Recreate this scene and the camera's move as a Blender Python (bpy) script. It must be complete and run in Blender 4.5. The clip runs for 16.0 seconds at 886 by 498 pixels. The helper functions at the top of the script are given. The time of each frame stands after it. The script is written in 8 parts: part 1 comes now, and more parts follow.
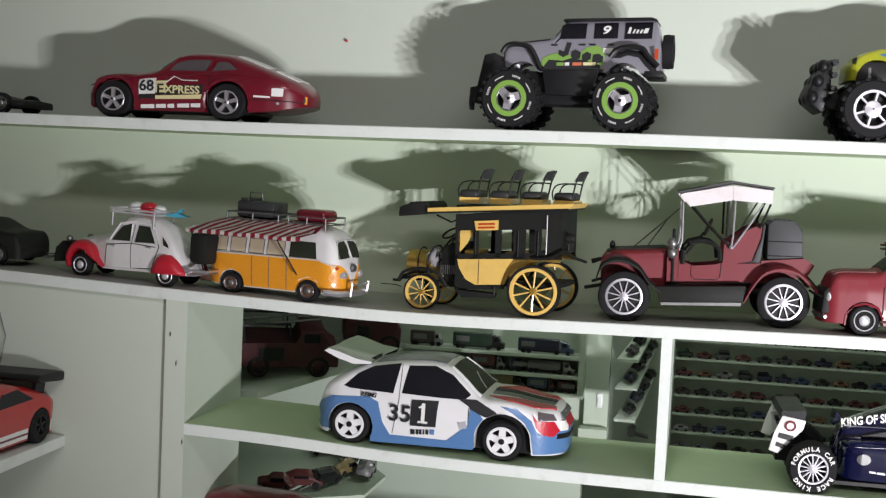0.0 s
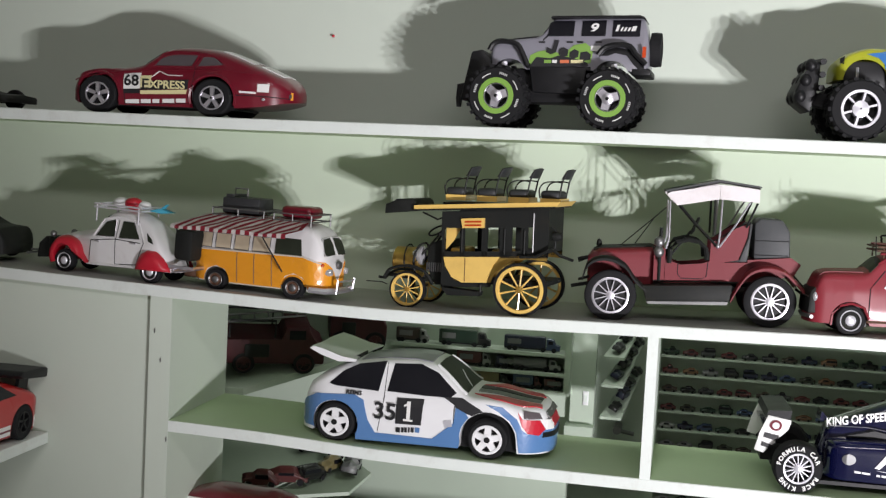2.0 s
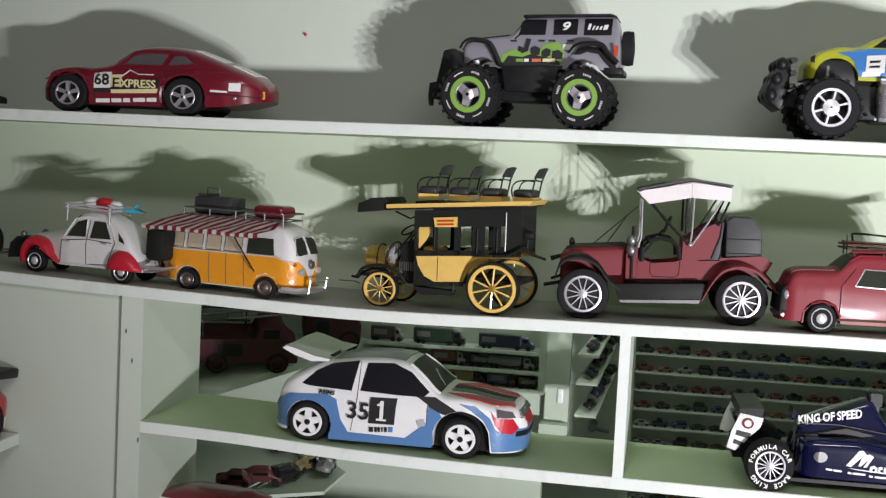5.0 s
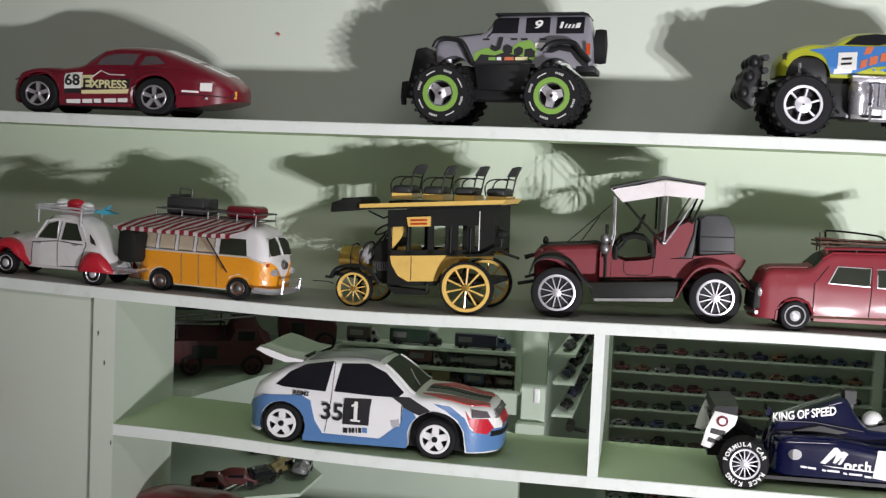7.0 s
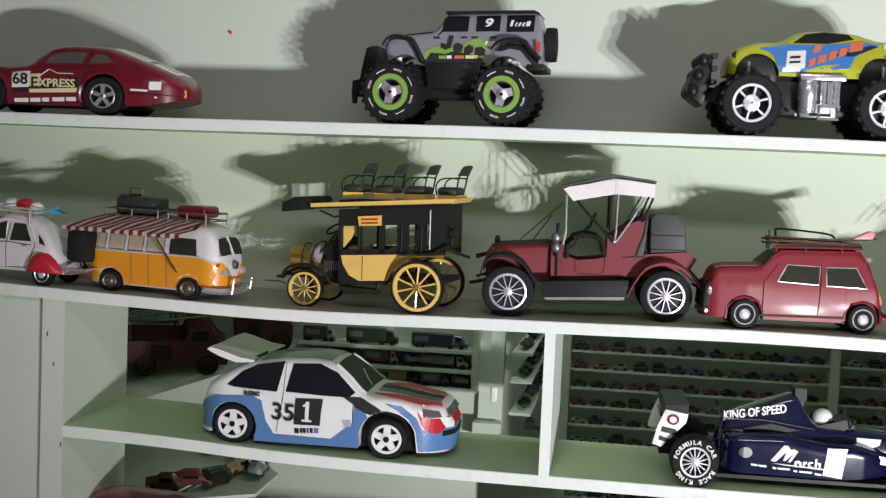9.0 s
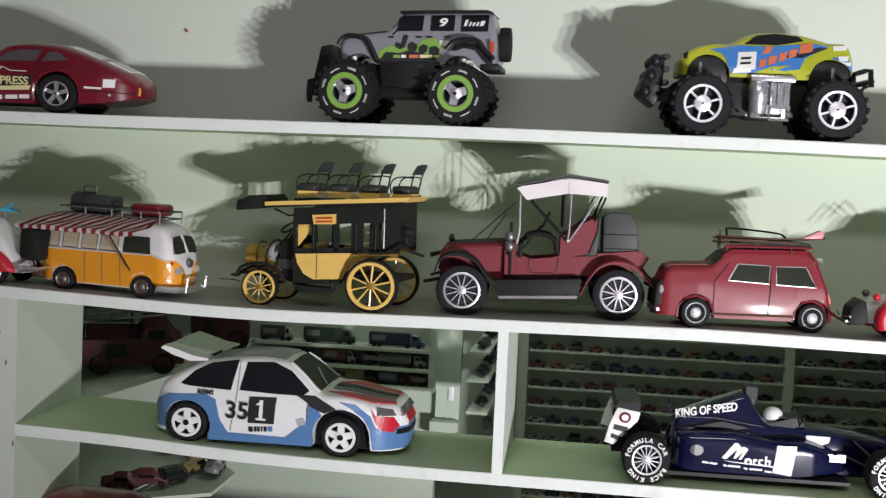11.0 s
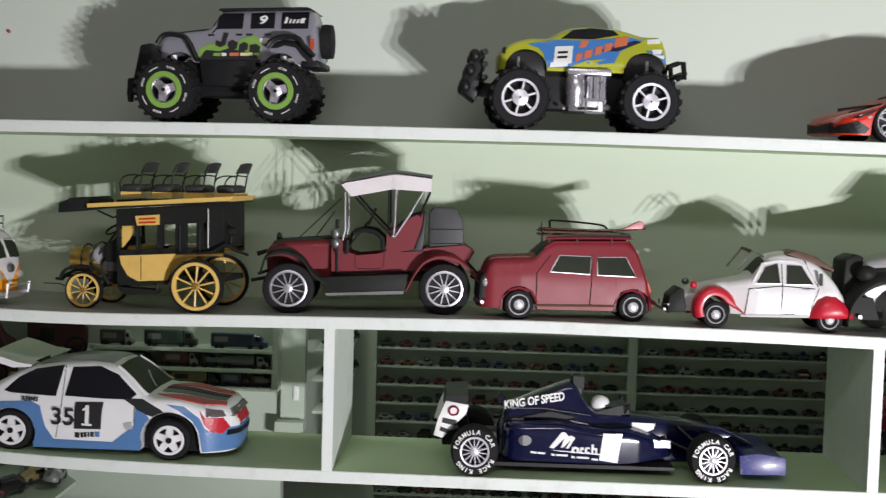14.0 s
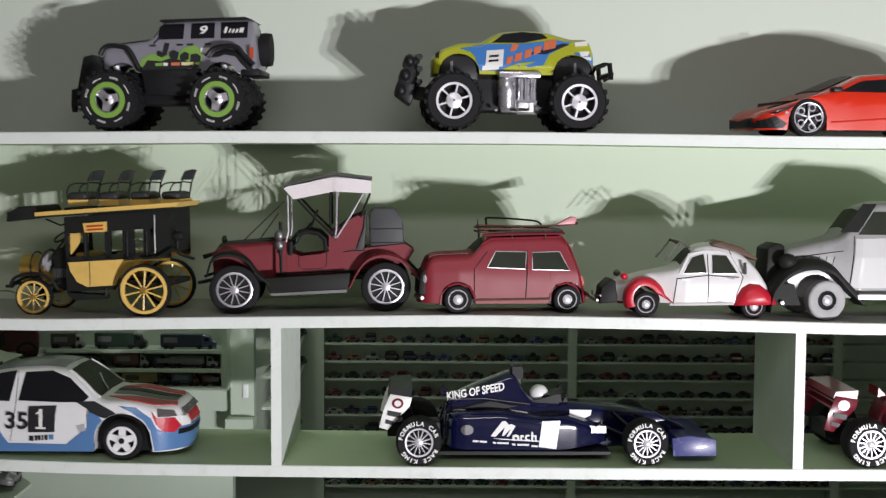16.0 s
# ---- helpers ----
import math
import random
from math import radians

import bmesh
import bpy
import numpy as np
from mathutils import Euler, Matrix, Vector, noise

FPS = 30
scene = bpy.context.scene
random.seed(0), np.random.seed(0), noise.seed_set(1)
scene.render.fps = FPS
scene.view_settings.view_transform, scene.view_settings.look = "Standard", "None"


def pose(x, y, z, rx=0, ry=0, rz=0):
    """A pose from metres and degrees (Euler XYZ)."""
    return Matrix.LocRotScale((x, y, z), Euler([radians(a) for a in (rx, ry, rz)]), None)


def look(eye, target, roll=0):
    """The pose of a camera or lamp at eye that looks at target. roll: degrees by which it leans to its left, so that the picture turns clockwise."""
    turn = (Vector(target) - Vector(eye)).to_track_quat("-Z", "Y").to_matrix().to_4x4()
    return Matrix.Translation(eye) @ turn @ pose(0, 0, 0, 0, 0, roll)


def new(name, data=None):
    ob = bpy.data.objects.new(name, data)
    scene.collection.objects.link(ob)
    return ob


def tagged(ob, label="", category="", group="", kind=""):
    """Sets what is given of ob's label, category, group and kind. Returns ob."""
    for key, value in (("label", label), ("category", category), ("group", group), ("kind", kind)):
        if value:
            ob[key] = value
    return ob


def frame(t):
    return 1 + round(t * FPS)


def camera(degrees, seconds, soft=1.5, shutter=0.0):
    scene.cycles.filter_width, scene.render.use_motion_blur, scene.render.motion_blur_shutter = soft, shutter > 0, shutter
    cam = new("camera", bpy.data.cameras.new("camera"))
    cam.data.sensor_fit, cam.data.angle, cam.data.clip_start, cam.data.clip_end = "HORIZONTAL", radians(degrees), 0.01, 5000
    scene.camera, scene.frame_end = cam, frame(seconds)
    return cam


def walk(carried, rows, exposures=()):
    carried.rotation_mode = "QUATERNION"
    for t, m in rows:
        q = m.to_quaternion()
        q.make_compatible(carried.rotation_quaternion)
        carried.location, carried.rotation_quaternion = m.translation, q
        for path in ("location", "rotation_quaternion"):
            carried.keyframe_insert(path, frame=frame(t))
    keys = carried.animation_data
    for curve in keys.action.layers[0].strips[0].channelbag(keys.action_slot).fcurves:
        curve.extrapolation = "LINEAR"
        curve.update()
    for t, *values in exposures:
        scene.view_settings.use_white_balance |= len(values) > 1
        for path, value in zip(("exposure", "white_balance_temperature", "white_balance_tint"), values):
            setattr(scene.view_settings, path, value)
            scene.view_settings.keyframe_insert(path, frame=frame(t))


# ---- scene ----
cam = camera(38.5, 16.0, soft=1.3, shutter=0.8)
PATH = [
    (0, (0.04, -1.75, 0.42), (-0.352, 0.207, 0.288), 2.6),
    (0.5, (0.043, -1.749, 0.42), (-0.346, 0.208, 0.286), 2.7),
    (1, (0.044, -1.746, 0.425), (-0.34, 0.211, 0.286), 2.6),
    (1.5, (0.038, -1.743, 0.427), (-0.337, 0.216, 0.285), 2.9),
    (2, (0.04, -1.742, 0.427), (-0.332, 0.218, 0.284), 2.9),
    (2.5, (0.041, -1.744, 0.426), (-0.327, 0.217, 0.284), 3.0),
    (3, (0.044, -1.741, 0.427), (-0.318, 0.221, 0.283), 2.9),
    (3.5, (0.051, -1.738, 0.431), (-0.309, 0.223, 0.283), 2.9),
    (4, (0.047, -1.739, 0.432), (-0.304, 0.224, 0.283), 3.1),
    (6.5, (0.061, -1.73, 0.431), (-0.266, 0.238, 0.287), 2.3),
    (7, (0.065, -1.728, 0.428), (-0.253, 0.242, 0.285), 2.5),
    (7.5, (0.073, -1.725, 0.429), (-0.237, 0.246, 0.285), 2.4),
    (8, (0.087, -1.722, 0.43), (-0.218, 0.25, 0.285), 2.3),
    (8.5, (0.097, -1.719, 0.432), (-0.199, 0.254, 0.286), 2.4),
    (9, (0.101, -1.716, 0.432), (-0.182, 0.258, 0.286), 2.4),
    (11.5, (0.139, -1.719, 0.427), (-0.087, 0.263, 0.287), 2.4),
    (12, (0.159, -1.714, 0.425), (-0.059, 0.269, 0.286), 1.9),
    (12.5, (0.184, -1.71, 0.425), (-0.004, 0.276, 0.287), 1.8),
    (13, (0.204, -1.711, 0.428), (0.075, 0.28, 0.292), 1.7),
    (13.5, (0.219, -1.711, 0.431), (0.115, 0.282, 0.294), 1.7),
    (14, (0.231, -1.712, 0.425), (0.147, 0.282, 0.293), 1.6),
    (14.5, (0.236, -1.712, 0.422), (0.18, 0.283, 0.291), 1.9),
    (15, (0.247, -1.711, 0.418), (0.207, 0.284, 0.288), 1.5),
    (15.5, (0.277, -1.714, 0.42), (0.243, 0.281, 0.288), 1.1),
    (16, (0.247, -1.776, 0.441), (0.242, 0.219, 0.295), 0.3),
]
walk(cam, [(t, look(eye, target, roll)) for t, eye, target, roll in PATH], [(0, 0.17), (4, 0.14), (8, 0.04), (12, -0.1), (16, -0.28)])

# ---- light ----
world = bpy.data.worlds.new("room_air")
scene.world = world
world.use_nodes = True
world.node_tree.nodes["Background"].inputs[0].default_value = (0.8, 0.9, 1.0, 1)
world.node_tree.nodes["Background"].inputs[1].default_value = 0.02


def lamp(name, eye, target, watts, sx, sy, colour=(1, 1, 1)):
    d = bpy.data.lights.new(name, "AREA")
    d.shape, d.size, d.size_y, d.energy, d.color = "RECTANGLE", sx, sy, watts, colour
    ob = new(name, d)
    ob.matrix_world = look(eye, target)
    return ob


# three heads of a low work light on the right, in front of the shelves
for lx, lz in ((1.78, -0.70), (2.0, -0.64), (2.2, -0.60)):
    d = bpy.data.lights.new("work_light", "SPOT")
    d.energy, d.color, d.spot_size, d.spot_blend, d.shadow_soft_size = 222, (0.985, 0.955, 1.0), radians(50), 1.0, 0.03
    new("work_light", d).matrix_world = look((lx, -3.0, lz), (0.52, 0.2, 0.44))
# weak unseen area lamp under the ceiling, added as fill for the shadows
lamp("ceiling_fill", (0.3, -1.9, 1.38), (0.3, -1.9, 0), 19.0, 1.2, 0.3, (1.0, 0.94, 0.96))
# unseen area lamp added to brighten the back-room racks, strongest on their left
lamp("back_room_fill", (-0.08, 0.37, 0.56), (0.02, 0.6, -0.1), 1.1, 0.3, 0.08, (0.97, 1.0, 0.95))

# ---- materials ----
def mat(name, colour, rough=0.5, metal=0.0, vary=0.08, scale=30.0, bump=0.0, bump_scale=200.0, coat=0.0, spec=0.5, dirt=None, dirt_amount=0.0, dirt_scale=12.0):
    m = bpy.data.materials.new(name)
    m.use_nodes = True
    nt = m.node_tree
    b = nt.nodes["Principled BSDF"]
    tc = nt.nodes.new("ShaderNodeTexCoord")
    n1 = nt.nodes.new("ShaderNodeTexNoise")
    n1.inputs["Scale"].default_value, n1.inputs["Detail"].default_value = scale, 6
    nt.links.new(tc.outputs["Object"], n1.inputs["Vector"])
    mix = nt.nodes.new("ShaderNodeMix")
    mix.data_type = "RGBA"
    mix.inputs[6].default_value = (*[c * (1 - vary) for c in colour], 1)
    mix.inputs[7].default_value = (*[min(1, c * (1 + vary)) for c in colour], 1)
    nt.links.new(n1.outputs[0], mix.inputs[0])
    out = mix.outputs[2]
    if dirt:
        n2 = nt.nodes.new("ShaderNodeTexNoise")
        n2.inputs["Scale"].default_value, n2.inputs["Detail"].default_value, n2.inputs["Roughness"].default_value = dirt_scale, 8, 0.7
        nt.links.new(tc.outputs["Object"], n2.inputs["Vector"])
        ramp = nt.nodes.new("ShaderNodeMapRange")
        ramp.inputs[1].default_value, ramp.inputs[2].default_value = 0.52, 0.75
        ramp.inputs[4].default_value = dirt_amount
        nt.links.new(n2.outputs[0], ramp.inputs[0])
        mx = nt.nodes.new("ShaderNodeMix")
        mx.data_type = "RGBA"
        mx.inputs[7].default_value = (*dirt, 1)
        nt.links.new(ramp.outputs[0], mx.inputs[0])
        nt.links.new(out, mx.inputs[6])
        out = mx.outputs[2]
    nt.links.new(out, b.inputs["Base Color"])
    rr = nt.nodes.new("ShaderNodeMapRange")
    rr.inputs[3].default_value, rr.inputs[4].default_value = max(0.02, rough - 0.08), min(1, rough + 0.08)
    nt.links.new(n1.outputs[0], rr.inputs[0])
    nt.links.new(rr.outputs[0], b.inputs["Roughness"])
    b.inputs["Metallic"].default_value = metal
    b.inputs["Specular IOR Level"].default_value = spec
    b.inputs["Coat Weight"].default_value = coat
    b.inputs["Coat Roughness"].default_value = 0.08
    if bump:
        n3 = nt.nodes.new("ShaderNodeTexNoise")
        n3.inputs["Scale"].default_value, n3.inputs["Detail"].default_value = bump_scale, 4
        nt.links.new(tc.outputs["Object"], n3.inputs["Vector"])
        bp = nt.nodes.new("ShaderNodeBump")
        bp.inputs["Strength"].default_value, bp.inputs["Distance"].default_value = bump, 0.001
        nt.links.new(n3.outputs[0], bp.inputs["Height"])
        nt.links.new(bp.outputs[0], b.inputs["Normal"])
    return m


M_WALL = mat("pale_green_wall_paint", (0.585, 0.645, 0.56), 0.6, vary=0.04, scale=3, bump=0.15, bump_scale=60, dirt=(0.45, 0.5, 0.4), dirt_amount=0.15, dirt_scale=2.5)
# a little greener than M_WALL, for the wall behind the middle shelf
M_WALLGREEN = mat("greener_wall_tone", (0.575, 0.655, 0.525), 0.6, vary=0.04, scale=3, bump=0.15, bump_scale=60, dirt=(0.46, 0.55, 0.38), dirt_amount=0.15, dirt_scale=2.5)
M_BOARD = mat("pale_green_board_paint", (0.47, 0.60, 0.37), 0.5, vary=0.06, scale=8, bump=0.12, bump_scale=90, dirt=(0.36, 0.4, 0.33), dirt_amount=0.25, dirt_scale=9)
M_EDGE = mat("white_edge_paint", (0.72, 0.77, 0.73), 0.45, vary=0.06, scale=14, bump=0.2, bump_scale=120, dirt=(0.5, 0.5, 0.45), dirt_amount=0.5, dirt_scale=25)
# scuffed grey tops of the upper boards, their shade partly put into the colour
M_BOARDTOP = mat("scuffed_shaded_board_top", (0.36, 0.36, 0.335), 0.55, vary=0.1, scale=9, bump=0.2, bump_scale=70, dirt=(0.26, 0.25, 0.23), dirt_amount=0.4, dirt_scale=14)
M_DARKGAP = mat("dark_gap", (0.03, 0.03, 0.03), 0.8)
M_TEAL = mat("teal_paint", (0.10, 0.52, 0.42), 0.5, vary=0.06)
M_FLOOR = mat("grey_floor", (0.25, 0.25, 0.24), 0.6, vary=0.15, scale=12)
M_ROOM = mat("warm_grey_room_paint", (0.52, 0.5, 0.47), 0.7, vary=0.05, scale=4)
M_CEIL = mat("white_ceiling", (0.75, 0.76, 0.74), 0.8, vary=0.03)
M_RUBBER = mat("black_rubber", (0.012, 0.012, 0.013), 0.75, spec=0.2, vary=0.2, scale=80)
M_BLACK = mat("black_plastic", (0.01, 0.01, 0.011), 0.45, spec=0.3, vary=0.2, scale=60)
M_CHROME = mat("chrome", (0.74, 0.72, 0.78), 0.36, metal=0.9, vary=0.08, scale=90)
M_SILVER = mat("silver_plastic", (0.72, 0.71, 0.76), 0.36, metal=0.5, vary=0.1, scale=60)
M_WHITE = mat("white_plastic", (0.78, 0.78, 0.79), 0.4, vary=0.03, coat=0.3)
M_GLASSDARK = mat("dark_window_film", (0.01, 0.01, 0.013), 0.22, spec=0.25, vary=0.1)
M_CARGLASS = mat("smoked_grey_plastic_glass", (0.10, 0.085, 0.09), 0.2, vary=0.15, scale=20)


# ---- mesh helpers ----
def add_box(bm, x0, x1, y0, y1, z0, z1):
    v = [bm.verts.new((x, y, z)) for x in (x0, x1) for y in (y0, y1) for z in (z0, z1)]
    for f in ((0, 1, 3, 2), (4, 6, 7, 5), (0, 4, 5, 1), (2, 3, 7, 6), (0, 2, 6, 4), (1, 5, 7, 3)):
        bm.faces.new([v[i] for i in f])
    return v


def bevel_all(bm, r, seg=2):
    bmesh.ops.bevel(bm, geom=bm.edges[:], offset=r, segments=seg, affect="EDGES", profile=0.5)


def mesh_of(name, bm, material, smooth=False, angle=35):
    bmesh.ops.recalc_face_normals(bm, faces=bm.faces[:])
    me = bpy.data.meshes.new(name)
    bm.to_mesh(me)
    bm.free()
    for m in (material if isinstance(material, (list, tuple)) else [material]):
        me.materials.append(m)
    if smooth:
        me.shade_smooth()
        me.set_sharp_from_angle(angle=radians(angle))
    return me


def part(name, bm, material, parent=None, label="", smooth=False, angle=35):
    ob = new(name, mesh_of(name, bm, material, smooth, angle))
    ob.parent = parent
    if label:
        ob["label"] = label
    return ob


def box_part(name, dims, material, parent=None, label="", bevel=0.0):
    bm = bmesh.new()
    add_box(bm, *dims)
    if bevel:
        bevel_all(bm, bevel)
    return part(name, bm, material, parent, label, smooth=bevel > 0)


def structure(ob, label="", category=""):
    return tagged(ob, label, category, "", "structure")


# heights of the three boards along the wall: they were put up by eye and sag and bend a little
LOW, MID, TOP = 0.0, 0.213, 0.478
SAG = {
    LOW: ((-0.69, 0.021), (-0.52, 0.0155), (-0.41, 0.008), (-0.285, 0.004), (-0.19, 0.0025), (0.0, 0.001), (0.3, 0.0)),
    MID: ((-1.7, 0.255), (-1.0, 0.2315), (-0.8, 0.2228), (-0.63, 0.2165), (-0.42, 0.2095), (-0.29, 0.2088), (-0.12, 0.2125), (0.0, 0.214), (0.28, 0.2183), (0.44, 0.2165), (0.6, 0.2145), (0.8, 0.2095), (2.4, 0.2)),
    TOP: ((-1.7, 0.469), (-0.62, 0.469), (-0.3, 0.472), (-0.1, 0.4745), (0.35, 0.4755), (0.6, 0.473), (0.75, 0.4713), (2.4, 0.468)),
}


def level(which, x):
    return sum(float(np.interp(x + d, [p[0] for p in SAG[which]], [p[1] for p in SAG[which]])) for d in (-0.04, 0.0, 0.04)) / 3


DEEP = 0.235


def board(name, which, x0, x1, y0, y1, thick, label):
    bm = bmesh.new()
    n = max(2, int((x1 - x0) / 0.05))
    rows = []
    for i in range(n + 1):
        x = x0 + (x1 - x0) * i / n
        z = level(which, x)
        wob = 0.0008 * noise.noise((x * 6, which * 9, 0.3))
        rows.append([bm.verts.new(p) for p in ((x, y0 + wob, z - thick), (x, y0 + wob, z - 0.0012), (x, y0 + wob + 0.0012, z), (x, y1, z), (x, y1, z - thick))])
    for a, b in zip(rows, rows[1:]):
        for k in range(5):
            f = bm.faces.new((a[k], a[(k + 1) % 5], b[(k + 1) % 5], b[k]))
            f.material_index = 1 if k < 2 else (2 if k == 2 and which else 0)
    for r in (rows[0], rows[-1]):
        f = bm.faces.new(r)
        f.material_index = 1
    ob = part(name, bm, [M_BOARD, M_EDGE, M_BOARDTOP])
    return structure(ob, label, "shelf")


# ---- setting ----
board("shelf_board_top", TOP, -1.7, 2.4, 0.0, DEEP, 0.0165, "pale green painted shelf board with chipped white front edge")
board("shelf_board_middle", MID, -1.7, 2.4, 0.0, DEEP, 0.0165, "pale green painted shelf board with white front edge")
board("shelf_board_low", LOW, -0.69, 2.4, 0.0, DEEP, 0.0165, "pale green painted shelf board with worn white edge")


def plate(name, dims, material, label, category="wall"):
    return structure(box_part(name, dims, material), label, category)


plate("wall_back", (-1.7, 2.4, DEEP, DEEP + 0.03, 0.458, 1.5), M_WALL, "pale grey-green painted back wall behind the top shelf")
plate("wall_back_lower", (-1.7, 2.4, DEEP, DEEP + 0.03, 0.19, 0.458), M_WALLGREEN, "pale green back wall behind the middle shelf, greener than above")
bm = bmesh.new()
v = add_box(bm, -1.7, -0.7257, 0.01, DEEP, -1.1, 0.21)
for q in v:
    if q.co.z > 0:
        q.co.z = level(MID, q.co.x) - 0.0165
structure(part("wall_left_panel", bm, M_WALL), "flat pale green painted panel", "wall")
plate("panel_gap", (-0.7257, -0.724, 0.03, DEEP, -1.1, 0.205), M_DARKGAP, "dark joint between two painted panels", "joint")
plate("side_panel", (-0.724, -0.69, 0.0, DEEP, -1.1, 0.213), M_WALL, "pale painted side panel of the shelf unit")
for i, x in enumerate((0.0, 0.741, 1.5)):
    z1 = level(MID, x) - 0.0165
    plate("divider_%d" % (i + 1), (x, x + 0.0145, 0.0005, DEEP, 0.0, z1), M_EDGE, "white-edged painted shelf divider", "divider")
plate("teal_panel", (0.938, 1.25, DEEP - 0.004, DEEP + 0.001, 0.49, 1.45), M_TEAL, "teal painted strip of the back wall", "panel")
# the room round the camera
plate("floor", (-1.9, 3.2, -3.9, 2.2, -1.15, -1.1), M_FLOOR, "plain grey floor", "floor")
structure(box_part("ceiling", (-1.9, 3.2, -3.9, 2.2, 1.5, 1.55), M_CEIL), "plain white ceiling", "ceiling")
plate("wall_west", (-1.9, -1.7, -3.9, 2.2, -1.1, 1.5), M_ROOM, "plain dim side wall")
plate("wall_east", (3.0, 3.2, -3.9, 2.2, -1.1, 1.5), M_ROOM, "plain dim side wall")
plate("wall_south", (-1.7, 3.0, -3.9, -3.7, -1.1, 1.5), M_ROOM, "plain dim wall")
plate("wall_far_north", (-1.7, 3.0, 1.0, 1.2, -1.1, 1.5), M_WALL, "green painted far wall of the back room")

# ---- vehicle kit ----
# local axes of a vehicle: x along its side to the right, y away from the near side, z up from the ground; the near side faces -y
def thing(name, m, label, category, group=""):
    ob = new(name)
    ob.empty_display_size = 0.05
    ob.matrix_world = m
    return tagged(ob, label, category, group)


def curve_at(pts, x):
    return float(np.interp(x, [p[0] for p in pts], [p[1] for p in pts]))


class Shell:
    """A pressed car body: a side outline, a floor line with wheel arches, a plan width and a tumblehome above the belt."""

    def __init__(self, top, half, belt, bot, arches=(), tumble=0.35, rc=0.008, round_ends=0.012, soft=0.004):
        self.top, self.half, self.belt, self.bot, self.arches = top, half, belt, bot, arches
        self.tumble, self.rc, self.round_ends, self.soft = tumble, rc, round_ends, soft
        self.x0, self.x1 = top[0][0], top[-1][0]

    def t(self, x):
        q = self.soft
        return sum(curve_at(self.top, x + d) * k for d, k in ((-2 * q, 0.1), (-q, 0.22), (0, 0.36), (q, 0.22), (2 * q, 0.1)))

    def b(self, x):
        z = self.bot if not isinstance(self.bot, list) else curve_at(self.bot, x)
        for cx, cz, r in self.arches:
            if abs(x - cx) < r:
                z = max(z, cz + math.sqrt(r * r - (x - cx) ** 2))
        return min(z, self.t(x) - 0.003)

    def w(self, x, z):
        h = self.half if not isinstance(self.half, list) else curve_at(self.half, x)
        e = min(x - self.x0, self.x1 - x)
        if e < self.round_ends:
            k = 1 - max(e, 0) / self.round_ends
            h -= self.round_ends * (1 - math.sqrt(max(0, 1 - k * k)))
        if z > self.belt:
            h -= self.tumble * (z - self.belt) + 0.6 * max(0, z - self.belt) ** 2
        else:
            h -= 0.12 * max(0, self.belt - z) ** 1.5 * 3
        return max(h, 0.002)

    def z_at(self, x, y):
        """Height of the upper skin over a point of the plan."""
        t, b = self.t(x), self.b(x)
        rc = min(self.rc, 0.45 * (t - b))
        z0 = max(b, min(self.belt, t - rc - 0.001))
        pts = [(self.w(x, z), z) for z in np.linspace(z0, t - rc, 8)]
        w0 = pts[-1][0]
        pts += [(max(0.001, w0 - rc * 1.4 * (1 - math.cos(a))), t - rc + rc * math.sin(a)) for a in np.linspace(0.39, math.pi / 2, 4)]
        pts.append((0, t + 0.002))
        return float(np.interp(abs(y), [p[0] for p in pts[::-1]], [p[1] for p in pts[::-1]]))

    def x_at(self, y, z, end):
        """Where the front (end = 1) or back (end = -1) skin lies at a point of the end view."""
        x = self.x1 if end > 0 else self.x0
        for _ in range(160):
            if self.w(x, z) >= abs(y) and z <= self.t(x):
                break
            x -= end * 0.0005
        return x

    def lid(self, name, pts, material, parent, label="", off=0.0014):
        """A thin panel of that plan outline, lying on the upper skin."""
        return skin(name, pts, lambda x, y: Vector((x, y, self.z_at(x, y) + off)), Vector((0, 0, -off - 0.002)), material, parent, label)

    def face(self, name, pts, end, material, parent, label="", off=0.0012):
        """A thin panel of that end outline (y, z), lying on the front or back skin."""
        return skin(name, pts, lambda y, z: Vector((self.x_at(y, z, end) + end * off, y, z)), Vector((-end * (off + 0.002), 0, 0)), material, parent, label)

    def mesh(self, n=90):
        bm = bmesh.new()
        rows = []
        xs = set(np.linspace(self.x0, self.x1, n))
        for cx, cz, r in self.arches:
            xs |= {cx - r, cx - r + 1e-4, cx + r, cx + r - 1e-4}
        for x in sorted(q for q in xs if self.x0 <= q <= self.x1):
            t, b = self.t(x), self.b(x)
            rc = min(self.rc, 0.45 * (t - b))
            sec = []
            for k in range(7):
                z = b + (t - rc - b) * k / 6
                sec.append((self.w(x, z), z))
            w0 = self.w(x, t - rc)
            for k in range(1, 5):
                a = k / 4 * math.pi / 2
                sec.append((max(0.001, w0 - rc * 1.4 * (1 - math.cos(a))), t - rc + rc * math.sin(a)))
            sec.append((0, t + 0.002))
            rows.append([bm.verts.new((x, -y, z)) for y, z in sec] + [bm.verts.new((x, y, z)) for y, z in reversed(sec[:-1])])
        m = len(rows[0])
        for a, b in zip(rows, rows[1:]):
            for k in range(m):
                bm.faces.new((a[k], a[(k + 1) % m], b[(k + 1) % m], b[k]))
        bm.faces.new(rows[0])
        bm.faces.new(rows[-1][::-1])
        return bm

    def body(self, material, parent, label="", name="body"):
        return part(name, self.mesh(), material, parent, label, smooth=True, angle=40)

